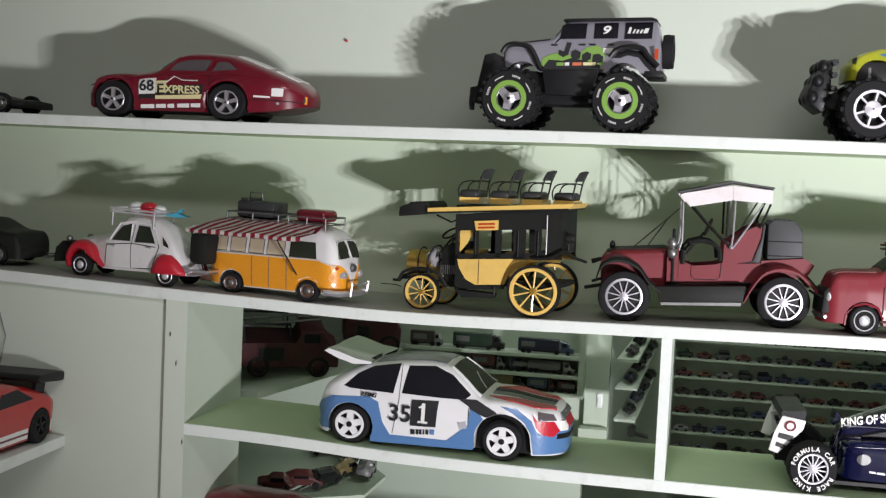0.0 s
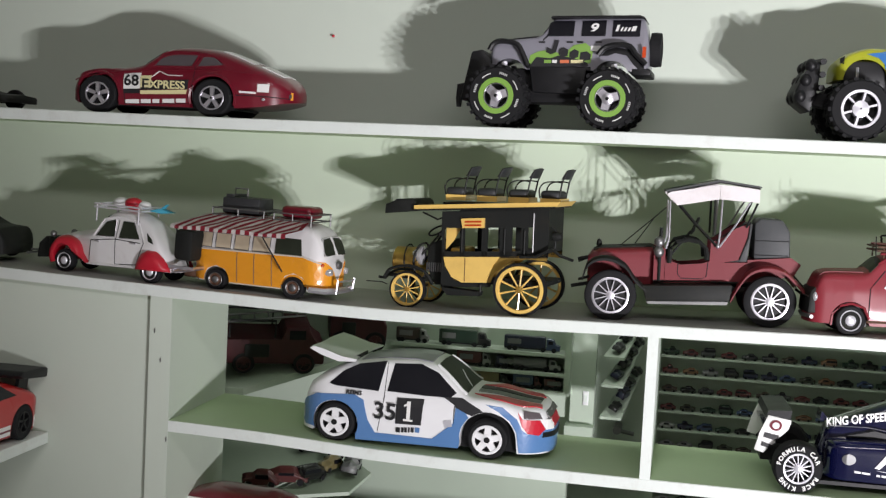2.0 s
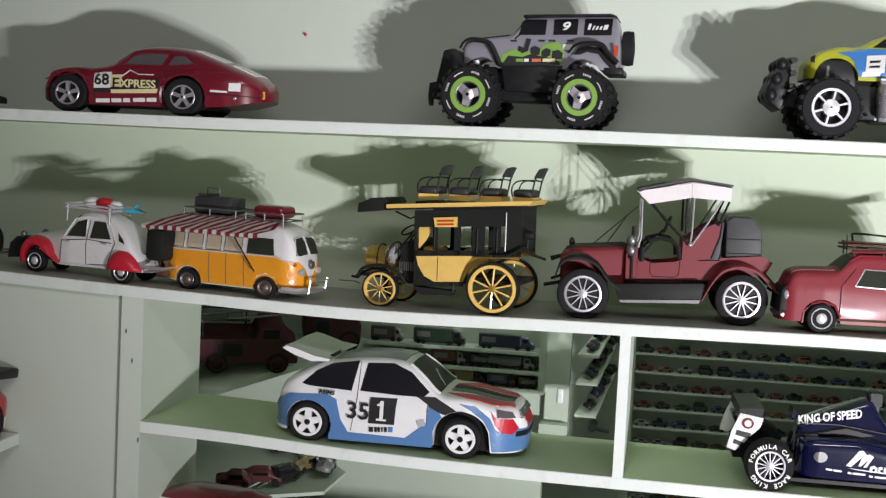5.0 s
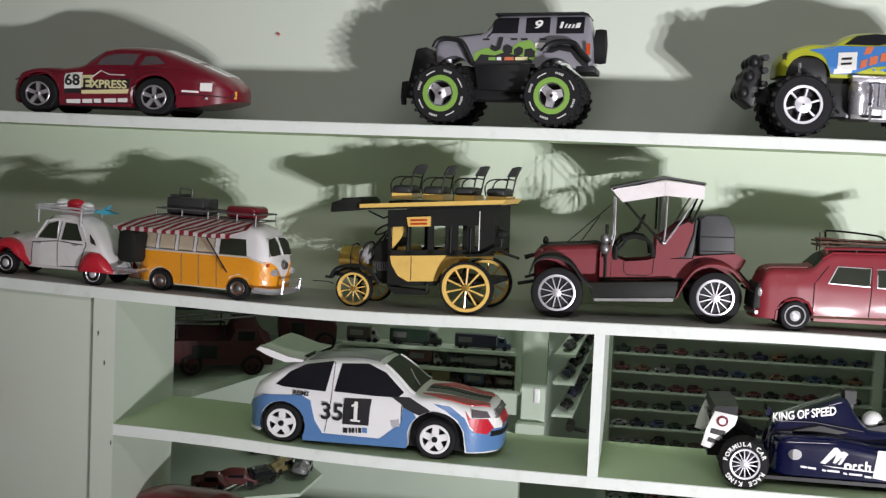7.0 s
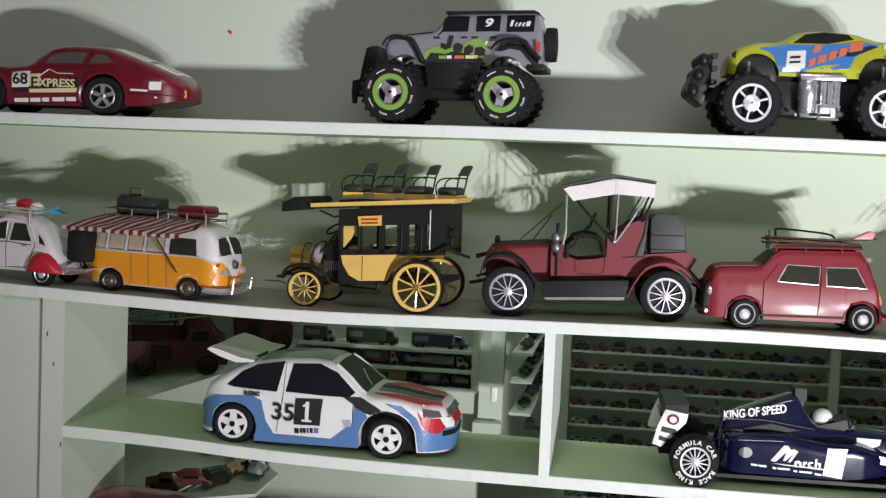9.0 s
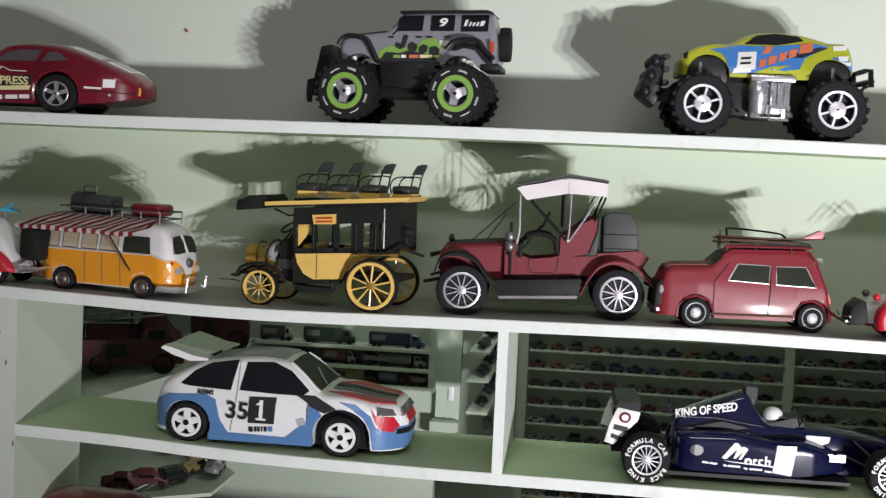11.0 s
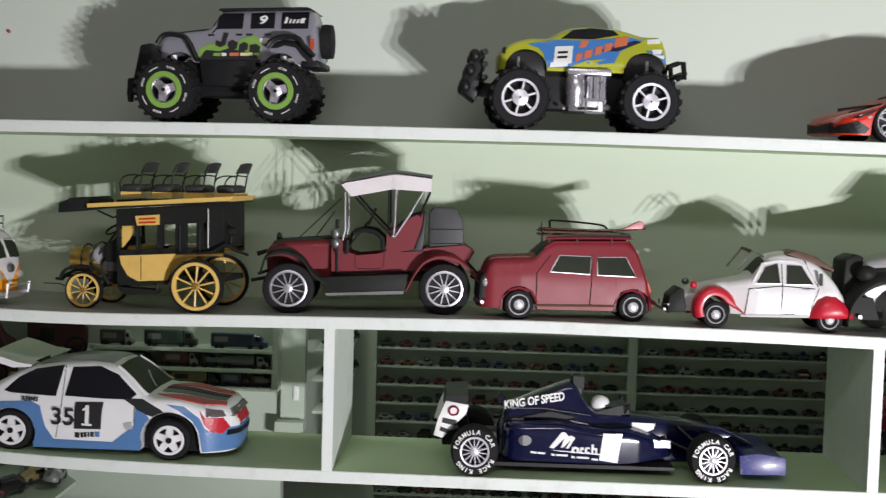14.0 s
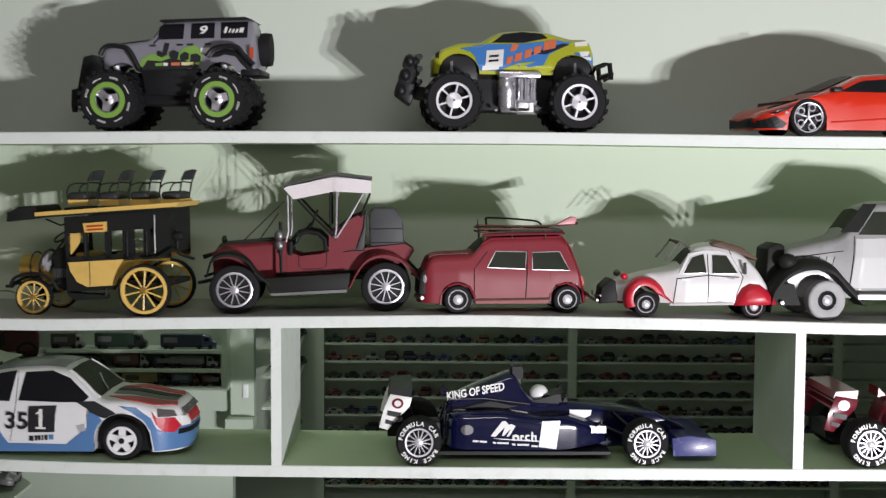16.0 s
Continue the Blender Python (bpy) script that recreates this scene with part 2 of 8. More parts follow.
    def panel(self, name, pts, material, parent, label="", off=0.0009, both=False):
        """A thin raised panel of that side outline, lying on the body's side."""
        made = None
        for s in ((-1, 1) if both else (-1,)):
            bm = bmesh.new()
            f = bm.faces.new([bm.verts.new((x, 0, z)) for x, z in pts])
            f.normal_update()
            bmesh.ops.triangulate(bm, faces=[f])
            for _ in range(4):
                long = [e for e in bm.edges if e.calc_length() > 0.009]
                if not long:
                    break
                bmesh.ops.subdivide_edges(bm, edges=long, cuts=1)
                bmesh.ops.triangulate(bm, faces=[q for q in bm.faces if len(q.verts) > 3])
            for v in bm.verts:
                for cx, cz, r in self.arches:
                    d = math.hypot(v.co.x - cx, v.co.z - cz)
                    if 1e-5 < d < r + 0.0006:
                        k = (r + 0.0006) / d
                        v.co.x, v.co.z = cx + (v.co.x - cx) * k, cz + (v.co.z - cz) * k
                v.co.y = s * (self.w(v.co.x, v.co.z) + off)
            rim = bmesh.ops.extrude_edge_only(bm, edges=[e for e in bm.edges if e.is_boundary])
            for v in rim["geom"]:
                if isinstance(v, bmesh.types.BMVert):
                    v.co.y -= s * (off + 0.0015)
            made = part(name, bm, material, parent, label)
        return made

    def seam(self, name, pts, material, parent, r=0.0006, closed=False, label="", off=0.0003):
        bm = bmesh.new()
        fine = []
        q = pts + pts[:1] if closed else pts
        for (ax, az), (bx, bz) in zip(q, q[1:]):
            k = max(1, int(math.hypot(bx - ax, bz - az) / 0.008))
            fine += [(ax + (bx - ax) * i / k, az + (bz - az) * i / k) for i in range(k)]
        fine.append(q[-1])
        tube(bm, [(x, -self.w(x, z) - off, z) for x, z in fine], r, 5)
        return part(name, bm, material, parent, label, smooth=True)


def skin(name, pts, place, back, material, parent, label=""):
    """A thin sheet with a rim, laid on a curved surface by a placing function."""
    bm = bmesh.new()
    f = bm.faces.new([bm.verts.new((a, b, 0)) for a, b in pts])
    f.normal_update()
    bmesh.ops.triangulate(bm, faces=[f])
    for _ in range(4):
        long = [e for e in bm.edges if e.calc_length() > 0.007]
        if not long:
            break
        bmesh.ops.subdivide_edges(bm, edges=long, cuts=1)
        bmesh.ops.triangulate(bm, faces=[q for q in bm.faces if len(q.verts) > 3])
    for v in bm.verts:
        v.co = place(v.co.x, v.co.y)
    rim = bmesh.ops.extrude_edge_only(bm, edges=[e for e in bm.edges if e.is_boundary])
    for v in rim["geom"]:
        if isinstance(v, bmesh.types.BMVert):
            v.co += back
    return part(name, bm, material, parent, label, smooth=True, angle=40)


def smooth_line(pts, k=5):
    """A rounded line through the points."""
    q = [Vector(p) for p in pts]
    q = [q[0] * 2 - q[1]] + q + [q[-1] * 2 - q[-2]]
    out = []
    for a, b, c, d in zip(q, q[1:], q[2:], q[3:]):
        for i in range(k):
            t = i / k
            out.append(0.5 * ((2 * b) + (c - a) * t + (2 * a - 5 * b + 4 * c - d) * t * t + (3 * b - a - 3 * c + d) * t ** 3))
    return [tuple(p) for p in out] + [tuple(q[-2])]


def tube(bm, pts, r, n=6):
    pts = [Vector(p) for p in pts]
    rings = []
    for i, p in enumerate(pts):
        d = (pts[min(i + 1, len(pts) - 1)] - pts[max(i - 1, 0)])
        d = d.normalized() if d.length > 1e-9 else Vector((1, 0, 0))
        u = d.cross(Vector((0, 0, 1)) if abs(d.z) < 0.9 else Vector((1, 0, 0))).normalized()
        v = d.cross(u)
        rr = r[i] if isinstance(r, (list, tuple)) else r
        rings.append([bm.verts.new(p + (u * math.cos(k * math.tau / n) + v * math.sin(k * math.tau / n)) * rr) for k in range(n)])
    for a, b in zip(rings, rings[1:]):
        for k in range(n):
            bm.faces.new((a[k], a[(k + 1) % n], b[(k + 1) % n], b[k]))
    bm.faces.new(rings[0][::-1])
    bm.faces.new(rings[-1])


def rod(name, pts, r, material, parent, label="", n=6):
    bm = bmesh.new()
    tube(bm, pts, r, n)
    return part(name, bm, material, parent, label, smooth=True, angle=50)


def lathe(bm, profile, n=36, axis="y", at=(0, 0, 0), index=0, caps=(True, True)):
    rings = []
    for r, h in profile:
        ring = []
        for k in range(n):
            a = k * math.tau / n
            c, s = r * math.cos(a), r * math.sin(a)
            p = {"y": (c, h, s), "x": (h, c, s), "z": (c, s, h)}[axis]
            ring.append(bm.verts.new(Vector(p) + Vector(at)))
        rings.append(ring)
    faces = []
    for a, b in zip(rings, rings[1:]):
        for k in range(n):
            faces.append(bm.faces.new((a[k], a[(k + 1) % n], b[(k + 1) % n], b[k])))
    if caps[0]:
        faces.append(bm.faces.new(rings[0]))
    if caps[1]:
        faces.append(bm.faces.new(rings[-1][::-1]))
    for f in faces:
        f.material_index = index


def prism(bm, pts, y0, y1, index=0):
    a = [bm.verts.new((x, y0, z)) for x, z in pts]
    b = [bm.verts.new((x, y1, z)) for x, z in pts]
    fs = [bm.faces.new(a), bm.faces.new(b[::-1])]
    for i in range(len(a)):
        j = (i + 1) % len(a)
        fs.append(bm.faces.new((a[i], a[j], b[j], b[i])))
    for f in fs:
        f.material_index = index
    return fs


def slab(name, pts, y0, y1, material, parent, label="", bevel=0.0):
    bm = bmesh.new()
    prism(bm, pts, y0, y1)
    if bevel:
        bevel_all(bm, bevel, 2)
    return part(name, bm, material, parent, label, smooth=bevel > 0)


def text_part(name, s, size, m, material, parent, shear=0.0, bold=0.0, label="", stretch=1.0):
    c = bpy.data.curves.new("words", "FONT")
    c.body, c.size, c.align_x, c.align_y, c.shear, c.offset, c.extrude = s, size, "CENTER", "CENTER", shear, bold, 0.0003
    c.resolution_u = 3
    tmp = new("words", c)
    bpy.context.view_layer.update()
    me = bpy.data.meshes.new_from_object(tmp.evaluated_get(bpy.context.evaluated_depsgraph_get()))
    bpy.data.objects.remove(tmp)
    bpy.data.curves.remove(c)
    me.transform(m @ pose(0, 0, 0, 90) @ Matrix.Diagonal((stretch, 1, 1, 1)))
    me.materials.clear()
    me.materials.append(material)
    ob = new(name, me)
    ob.parent = parent
    if label:
        ob["label"] = label
    return ob


def bars(name, rects, y, material, parent, label=""):
    """Flat raised bars or patches (x0, x1, z0, z1) at one depth on a side."""
    bm = bmesh.new()
    for x0, x1, z0, z1 in rects:
        add_box(bm, x0, x1, y, y + 0.0012, z0, z1)
    return part(name, bm, material, parent, label)


def arc_words(s, r, mid_deg, step_deg, size, y, material, parent, name="lettering"):
    """Letters round a tyre wall."""
    n = len(s)
    for i, ch in enumerate(s):
        if ch == " ":
            continue
        a = mid_deg - (i - (n - 1) / 2) * step_deg
        m = pose(r * math.cos(radians(a)), y, r * math.sin(radians(a)), 0, -(a - 90), 0)
        text_part(name, ch, size, m, material, parent, bold=size * 0.03)


def wheel(parent, x, y, z, R, width, style, rim_mat, far=False, n_spokes=10, rim=0.68, tread=0, ring_mat=None, cap_mat=None, tyre_mat=None, ring=1.38, hub=0.24):
    """One wheel: a tyre with its rim. y is the outer face; far wheels face +y."""
    s = 1 if far else -1
    bm = bmesh.new()
    ri = R * rim
    w = width
    prof = [(ri * 0.96, 0.25 * w), (ri, 0.02 * w), (ri * 1.06, 0.0), (R * 0.9, 0.0), (R * 0.975, 0.08 * w), (R, 0.22 * w), (R, 0.78 * w), (R * 0.975, 0.92 * w), (R * 0.9, w), (ri, w), (ri * 0.5, 0.8 * w)]
    lathe(bm, [(r, -s * h) for r, h in prof], 40, caps=(False, True))
    tyre = part("tyre", bm, tyre_mat or M_RUBBER, parent, smooth=True, angle=30)
    tyre.location = (x, y, z)
    for side in ((0, 1) if tread else ()):
        bm = bmesh.new()
        y0, y1 = (-0.01 * w, 0.5 * w) if side == 0 else (0.5 * w, 0.99 * w)
        half = R * math.pi / tread * 0.4
        sk = half * (0.7 if side else -0.7)
        v = add_box(bm, R * 0.93, R * 1.035, -s * y0, -s * y1, -half, half)
        for q in v:
            q.co.z += sk if abs(q.co.y) > 0.25 * w + 0.5 * w * side - 0.01 * w else -sk
        me = mesh_of("tread_block", bm, M_RUBBER)
        for k in range(tread):
            b = new("tread_block", me)
            b.parent, b.rotation_euler = tyre, (0, (k + 0.5 * side) * math.tau / tread, 0)
    bm = bmesh.new()
    if style == "cap":
        prof = [(ri, 0.03 * w), (ri * 0.95, -0.01 * w), (ri * 0.88, 0.06 * w), (ri * 0.7, 0.16 * w), (ri * 0.54, 0.1 * w), (ri * 0.5, 0.02 * w), (ri * 0.36, -0.08 * w), (ri * 0.18, -0.13 * w), (0.0005, -0.15 * w)]
        lathe(bm, [(r, -s * h) for r, h in prof], 28, caps=(False, True))
        if cap_mat:
            for f in bm.faces:
                c = f.calc_center_median()
                if ri * 0.5 < math.hypot(c.x, c.z) < ri * 0.9:
                    f.material_index = 1
    else:
        deep = 0.3 * w
        lip = {"holes": 0.8, "spoke": 0.84, "wire": 0.86, "loops": 0.92, "tri": 0.93}.get(style, 0.86)
        lathe(bm, [(ri * 1.0, 0.0), (ri * 0.97, s * 0.02 * w), (ri * (lip + 0.02), s * 0.015 * w), (ri * lip, -s * 0.03 * w), (ri * (lip - 0.02), -s * deep), (0.001, -s * deep)], 36, caps=(False, True))
        for f in bm.faces:
            c = f.calc_center_median()
            if math.hypot(c.x, c.z) < ri * (lip - 0.004):
                f.material_index = 1
        for k in range(n_spokes):
            a = k * math.tau / n_spokes + 0.3
            wid0, wid1 = {"wire": (0.032, 0.022), "star": (0.13, 0.17), "holes": (0.25, 0.2), "plain": (0.09, 0.1), "spoke": (0.045, 0.055), "tri": (0.36, 0.3), "loops": (0.05, 0.05)}[style]
            q = []
            for rr, hw, hh in ((0.12, wid0, 0.02), (0.88, wid1, 0.03)):
                for t2 in (-hw, hw):
                    for dd in (hh, 0.18):
                        px, pz = rr * ri, t2 * ri
                        q.append(bm.verts.new((px * math.cos(a) - pz * math.sin(a), -s * dd * w, px * math.sin(a) + pz * math.cos(a))))
            for f in ((0, 1, 3, 2), (4, 6, 7, 5), (0, 4, 5, 1), (2, 3, 7, 6), (0, 2, 6, 4), (1, 5, 7, 3)):
                bm.faces.new([q[i] for i in f])
        lathe(bm, [(ri * hub, -s * 0.2 * w), (ri * hub * 0.92, 0.0), (ri * 0.1, s * 0.05 * w), (0.001, s * 0.05 * w)], 16)
    if style == "loops":
        for k in range(5):
            a = k * math.tau / 5
            tube(bm, [(ri * (0.66 * math.cos(a) + 0.22 * math.cos(q)), s * 0.01 * w, ri * (0.66 * math.sin(a) + 0.22 * math.sin(q))) for q in np.linspace(0, math.tau, 13)], ri * 0.045, 5)
    rim_ob = part("rim", bm, [rim_mat, cap_mat or M_BLACK], tyre, smooth=True, angle=30)
    if style in ("star", "holes", "spoke", "tri"):
        bm = bmesh.new()
        k = {"spoke": 0.05, "holes": 0.2, "tri": 0.14}.get(style, 0.09)
        lathe(bm, [(ri * k, 0), (ri * k, s * 0.07 * w), (0.0003, s * 0.075 * w)], 12)
        part("hub_cap", bm, M_BLACK, rim_ob, smooth=True)
    if ring_mat:
        bm = bmesh.new()
        lathe(bm, [(ri * 1.02, 0.02 * w * -s), (ri * 1.02, s * 0.0012), (ri * ring, s * 0.0012), (ri * ring, -s * 0.01 * w)], 36, caps=(False, False))
        part("ring", bm, ring_mat, tyre, smooth=True)
    return tyre


def four_wheels(parent, xs, half, R, width, style, rim_mat, **kw):
    for i, x in enumerate(xs):
        r = R[i] if isinstance(R, tuple) else R
        wheel(parent, x, -half, r, r, width, style, rim_mat, **kw)
        wheel(parent, x, half, r, r, width, style, rim_mat, far=True, **kw)


def oval(cx, cz, rx, rz, n=20, a0=0.0, a1=math.tau):
    return [(cx + rx * math.cos(a0 + (a1 - a0) * i / n), cz + rz * math.sin(a0 + (a1 - a0) * i / n)) for i in range(n)]


def ball(name, at, r, material, parent, squash=(1, 1, 1), label=""):
    bm = bmesh.new()
    bmesh.ops.create_uvsphere(bm, u_segments=16, v_segments=10, radius=1, matrix=Matrix.Translation(at) @ Matrix.Diagonal((r * squash[0], r * squash[1], r * squash[2], 1)))
    return part(name, bm, material, parent, label, smooth=True, angle=80)


def paint(name, c, rough=0.32, coat=0.5, **kw):
    return mat(name, c, rough, vary=0.07, scale=18, coat=coat, **kw)


M_RED = paint("crimson_paint", (0.15, 0.004, 0.016))
M_RED2 = paint("worn_red_enamel", (0.165, 0.009, 0.017), 0.48, 0.08, dirt=(0.09, 0.02, 0.02), dirt_amount=0.7, dirt_scale=22, bump=0.1, bump_scale=150)
M_PINKRED = paint("faded_red_enamel", (0.215, 0.015, 0.026), 0.5, 0.05, dirt=(0.16, 0.04, 0.04), dirt_amount=0.5, dirt_scale=25)
M_CVRED = paint("red_wing_enamel", (0.5, 0.012, 0.03), 0.35, 0.3)
M_CVWHITE = paint("off_white_enamel", (0.7, 0.69, 0.69), 0.4, 0.2, dirt=(0.4, 0.36, 0.33), dirt_amount=0.4, dirt_scale=28)
M_ORANGE = paint("orange_yellow_enamel", (0.75, 0.30, 0.015), 0.35, 0.4, dirt=(0.45, 0.16, 0.01), dirt_amount=0.4, dirt_scale=25)
M_YELLOW = paint("pale_yellow_enamel", (0.78, 0.52, 0.14), 0.4, 0.3, dirt=(0.5, 0.3, 0.08), dirt_amount=0.4, dirt_scale=30)
M_BRASS = mat("brass", (0.62, 0.40, 0.10), 0.35, metal=0.8, vary=0.15, scale=40)
M_GREYP = paint("grey_purple_paint", (0.22, 0.215, 0.25), 0.4, 0.3)
M_LIME = paint("lime_green", (0.2, 0.37, 0.065), 0.4, 0.2)
M_BLUE = paint("sky_blue_paint", (0.045, 0.19, 0.52), 0.35, 0.4)
M_RALLYBLUE = paint("rally_blue_paint", (0.09, 0.20, 0.42), 0.35, 0.4)
M_NAVY = paint("deep_navy_gloss", (0.003, 0.004, 0.032), 0.18, 0.9)
M_ACID = paint("acid_yellow_paint", (0.40, 0.42, 0.02), 0.35, 0.4)
M_ORRED = paint("bright_orange_red_gloss", (0.62, 0.028, 0.010), 0.22, 0.7)
M_GREY = paint("worn_grey_enamel", (0.3, 0.3, 0.3), 0.45, 0.2, dirt=(0.15, 0.15, 0.15), dirt_amount=0.6, dirt_scale=20)
M_TINBLACK = paint("worn_black_enamel", (0.014, 0.015, 0.014), 0.55, 0.0, spec=0.2, dirt=(0.03, 0.026, 0.018), dirt_amount=0.5, dirt_scale=25)
M_CREAM = mat("cream_cloth", (0.66, 0.6, 0.5), 0.8, vary=0.1, scale=60, bump=0.3)
M_WHITECLOTH = mat("white_tin_canopy", (0.72, 0.68, 0.69), 0.55, vary=0.06, scale=25, dirt=(0.5, 0.45, 0.44), dirt_amount=0.5, dirt_scale=18)
M_LEATHER = mat("black_leather", (0.025, 0.026, 0.028), 0.55, vary=0.2, scale=60, bump=0.3, bump_scale=160)
M_GREYLEATHER = mat("dark_grey_leather", (0.05, 0.053, 0.056), 0.6, vary=0.15, scale=50, bump=0.3, bump_scale=160)
# sticker white, also used for painted reflections on the coupe's rear screen and lid
M_STICKER = mat("white_sticker_and_glare", (0.78, 0.78, 0.76), 0.35, vary=0.03)
# plain white that stands for the blown-out reflection of a shiny sticker
M_MIRRORSTICKER = mat("sticker_glare", (0.93, 0.93, 0.95), 0.2, vary=0.02)
M_STICKERY = mat("cream_sticker", (0.72, 0.66, 0.36), 0.4)
M_LENS = mat("lamp_glass", (0.75, 0.75, 0.78), 0.12, metal=0.6)
M_AMBER = mat("amber_lamp", (0.5, 0.06, 0.015), 0.2)
M_STEELDARK = mat("dull_steel", (0.22, 0.22, 0.22), 0.4, metal=0.8, vary=0.15)
M_RUST = mat("brown_tin", (0.10, 0.05, 0.03), 0.55, vary=0.3, scale=40)
M_SEETHROUGH = mat("smoky_window", (0.025, 0.03, 0.02), 0.5, vary=0.3, scale=30, spec=0.2)
M_CURTAIN = mat("cream_curtained_window", (0.5, 0.42, 0.30), 0.5, vary=0.2, scale=70)
M_ASH = mat("ash_orange_sticker", (0.62, 0.16, 0.07), 0.4)
M_CYAN = mat("turquoise_fabric", (0.06, 0.36, 0.5), 0.7)
M_INK = mat("black_ink", (0.012, 0.012, 0.014), 0.5)


# ---- top shelf ----
def red_coupe():
    T = thing("toy_sports_coupe", pose(-0.736, 0.0826, level(TOP, -0.736), 0, -0.13, -1.3) @ Matrix.Diagonal((1.006, 1, 0.92, 1)), "crimson plastic sports coupe toy with race stickers, on the top shelf", "toy car", "toy cars on the shelves")
    S = Shell([(-0.1478, 0.0326), (-0.1401, 0.0524), (-0.121, 0.0653), (-0.1002, 0.0709), (-0.0555, 0.0739), (-0.0243, 0.0794), (-0.0049, 0.0992), (0.007, 0.1078), (0.0249, 0.1109), (0.0546, 0.111), (0.0874, 0.1076), (0.1171, 0.0973), (0.1469, 0.0855), (0.1767, 0.0722), (0.2005, 0.0615), (0.2079, 0.0456), (0.2064, 0.033)], [(-0.148, 0.05), (-0.12, 0.062), (-0.06, 0.066), (0.0, 0.063), (0.06, 0.065), (0.1, 0.069), (0.15, 0.065), (0.208, 0.05)], 0.056, [(-0.15, 0.024), (-0.12, 0.014), (0.11, 0.014), (0.16, 0.019), (0.21, 0.03)], [(-0.0898, 0.0305, 0.0335), (0.0898, 0.0305, 0.0345)], tumble=0.5, rc=0.016, round_ends=0.036, soft=0.006)
    S.body(M_RED, T, "glossy crimson body shell")
    box_part("underside", (-0.12, 0.12, -0.05, 0.05, 0.012, 0.03), M_BLACK, T)
    S.panel("front_window", [(-0.0049, 0.0795), (0.0046, 0.0979), (0.0189, 0.1016), (0.0591, 0.1008), (0.0516, 0.0801)], M_CARGLASS, T, "grey tinted side window", both=True)
    S.panel("rear_window", [(0.0621, 0.0801), (0.068, 0.0947), (0.0844, 0.0962), (0.1023, 0.0831)], M_CARGLASS, T, both=True)
    S.seam("door_seam", [(0.0591, 0.0793), (0.0606, 0.0199), (-0.0466, 0.0157), (-0.049, 0.0617)], M_INK, T, 0.0005)
    S.seam("waist_crease", [(-0.1329, 0.0519), (-0.0704, 0.065), (-0.0049, 0.0715), (0.1082, 0.0745), (0.1677, 0.0687)], M_RED, T, 0.0012)
    S.panel("number_panel", [(-0.0481, 0.0647), (-0.0228, 0.0661), (-0.0228, 0.0408), (-0.0481, 0.0394)], M_STICKER, T, "white square sticker")
    S.panel("dark_strip", [(-0.0481, 0.0391), (-0.0234, 0.0404), (-0.0234, 0.0333), (-0.0481, 0.032)], M_INK, T)
    x, z = (-0.0356, 0.0526)
    text_part("race_number", "68", 0.024, pose(x, -S.w(x, z) - 0.0016, z), M_INK, T, bold=0.0005)
    S.panel("word_panel", [(-0.0222, 0.0527), (0.0531, 0.0576), (0.0522, 0.0427), (-0.0222, 0.0387)], M_INK, T)
    S.panel("word_strip", [(-0.0222, 0.0378), (0.0511, 0.0417), (0.0493, 0.0348), (-0.0222, 0.0322)], M_STICKERY, T)
    S.panel("initial_panel", [(-0.0222, 0.0616), (-0.0064, 0.0625), (-0.0064, 0.0431), (-0.0222, 0.0423)], M_STICKERY, T, off=0.0012)
    x, z = (0.0204, 0.0478)
    text_part("lettering", "XPRESS", 0.0175, pose(x, -S.w(x, z) - 0.0018, z), M_STICKERY, T, bold=0.0004, stretch=0.98)
    x, z = (-0.0138, 0.0472)
    text_part("lettering", "E", 0.024, pose(x, -S.w(x, z) - 0.0026, z), M_INK, T, bold=0.0003)
    S.seam("roof_sketch", [(-0.0064, 0.0595), (0.004, 0.0699), (0.0189, 0.0638), (0.0427, 0.0636)], M_STICKER, T, 0.0008)
    for a, b in ((385, 455), (465, 515), (525, 560), (578, 640), (650, 700)):
        S.panel("sponsor_sticker", [((u - 536.5) * 0.000298, (417.53 + 0.05307 * u - v) * 0.000298) for u, v in ((a, 362), (b, 362), (b, 384), (a, 382),)], M_STICKER, T)
    S.panel("tail_sticker", [(0.1588, 0.0549), (0.1752, 0.0551), (0.1743, 0.0423), (0.1582, 0.0423)], M_STICKER, T)
    S.panel("tail_stripe", [(0.132, 0.043), (0.1564, 0.0422), (0.1564, 0.0393), (0.132, 0.0398)], M_STICKER, T)
    x, z = (0.196, 0.0384)
    tp = slab("number_plate", [(0, -0.006), (0.024, -0.006), (0.024, 0.006), (0, 0.006)], -0.001, 0.001, M_ORANGE, T, "yellow number plate with dark bars")
    tp.matrix_local = pose(x - 0.012, -0.0475, z, 0, 0, 40)
    bars("plate_bars", [(0.003, 0.009, -0.003, 0.003), (0.012, 0.021, -0.003, 0.003)], -0.0022, M_INK, tp)
    # rear screen and engine lid painted white for their reflections, smoked windscreen
    S.lid("rear_screen", [(0.092, -0.028), (0.092, 0.028), (0.142, 0.036), (0.142, -0.036)], M_STICKER, T, "rear screen, its bright reflection put in as white")
    S.lid("engine_grille", [(0.153, -0.03), (0.153, 0.03), (0.186, 0.026), (0.186, -0.026)], M_STICKER, T, "engine lid grille, its bright reflection put in as white")
    S.lid("windscreen", [(-0.022, -0.044), (-0.022, 0.044), (0.002, 0.036), (0.002, -0.036)], M_CARGLASS, T)
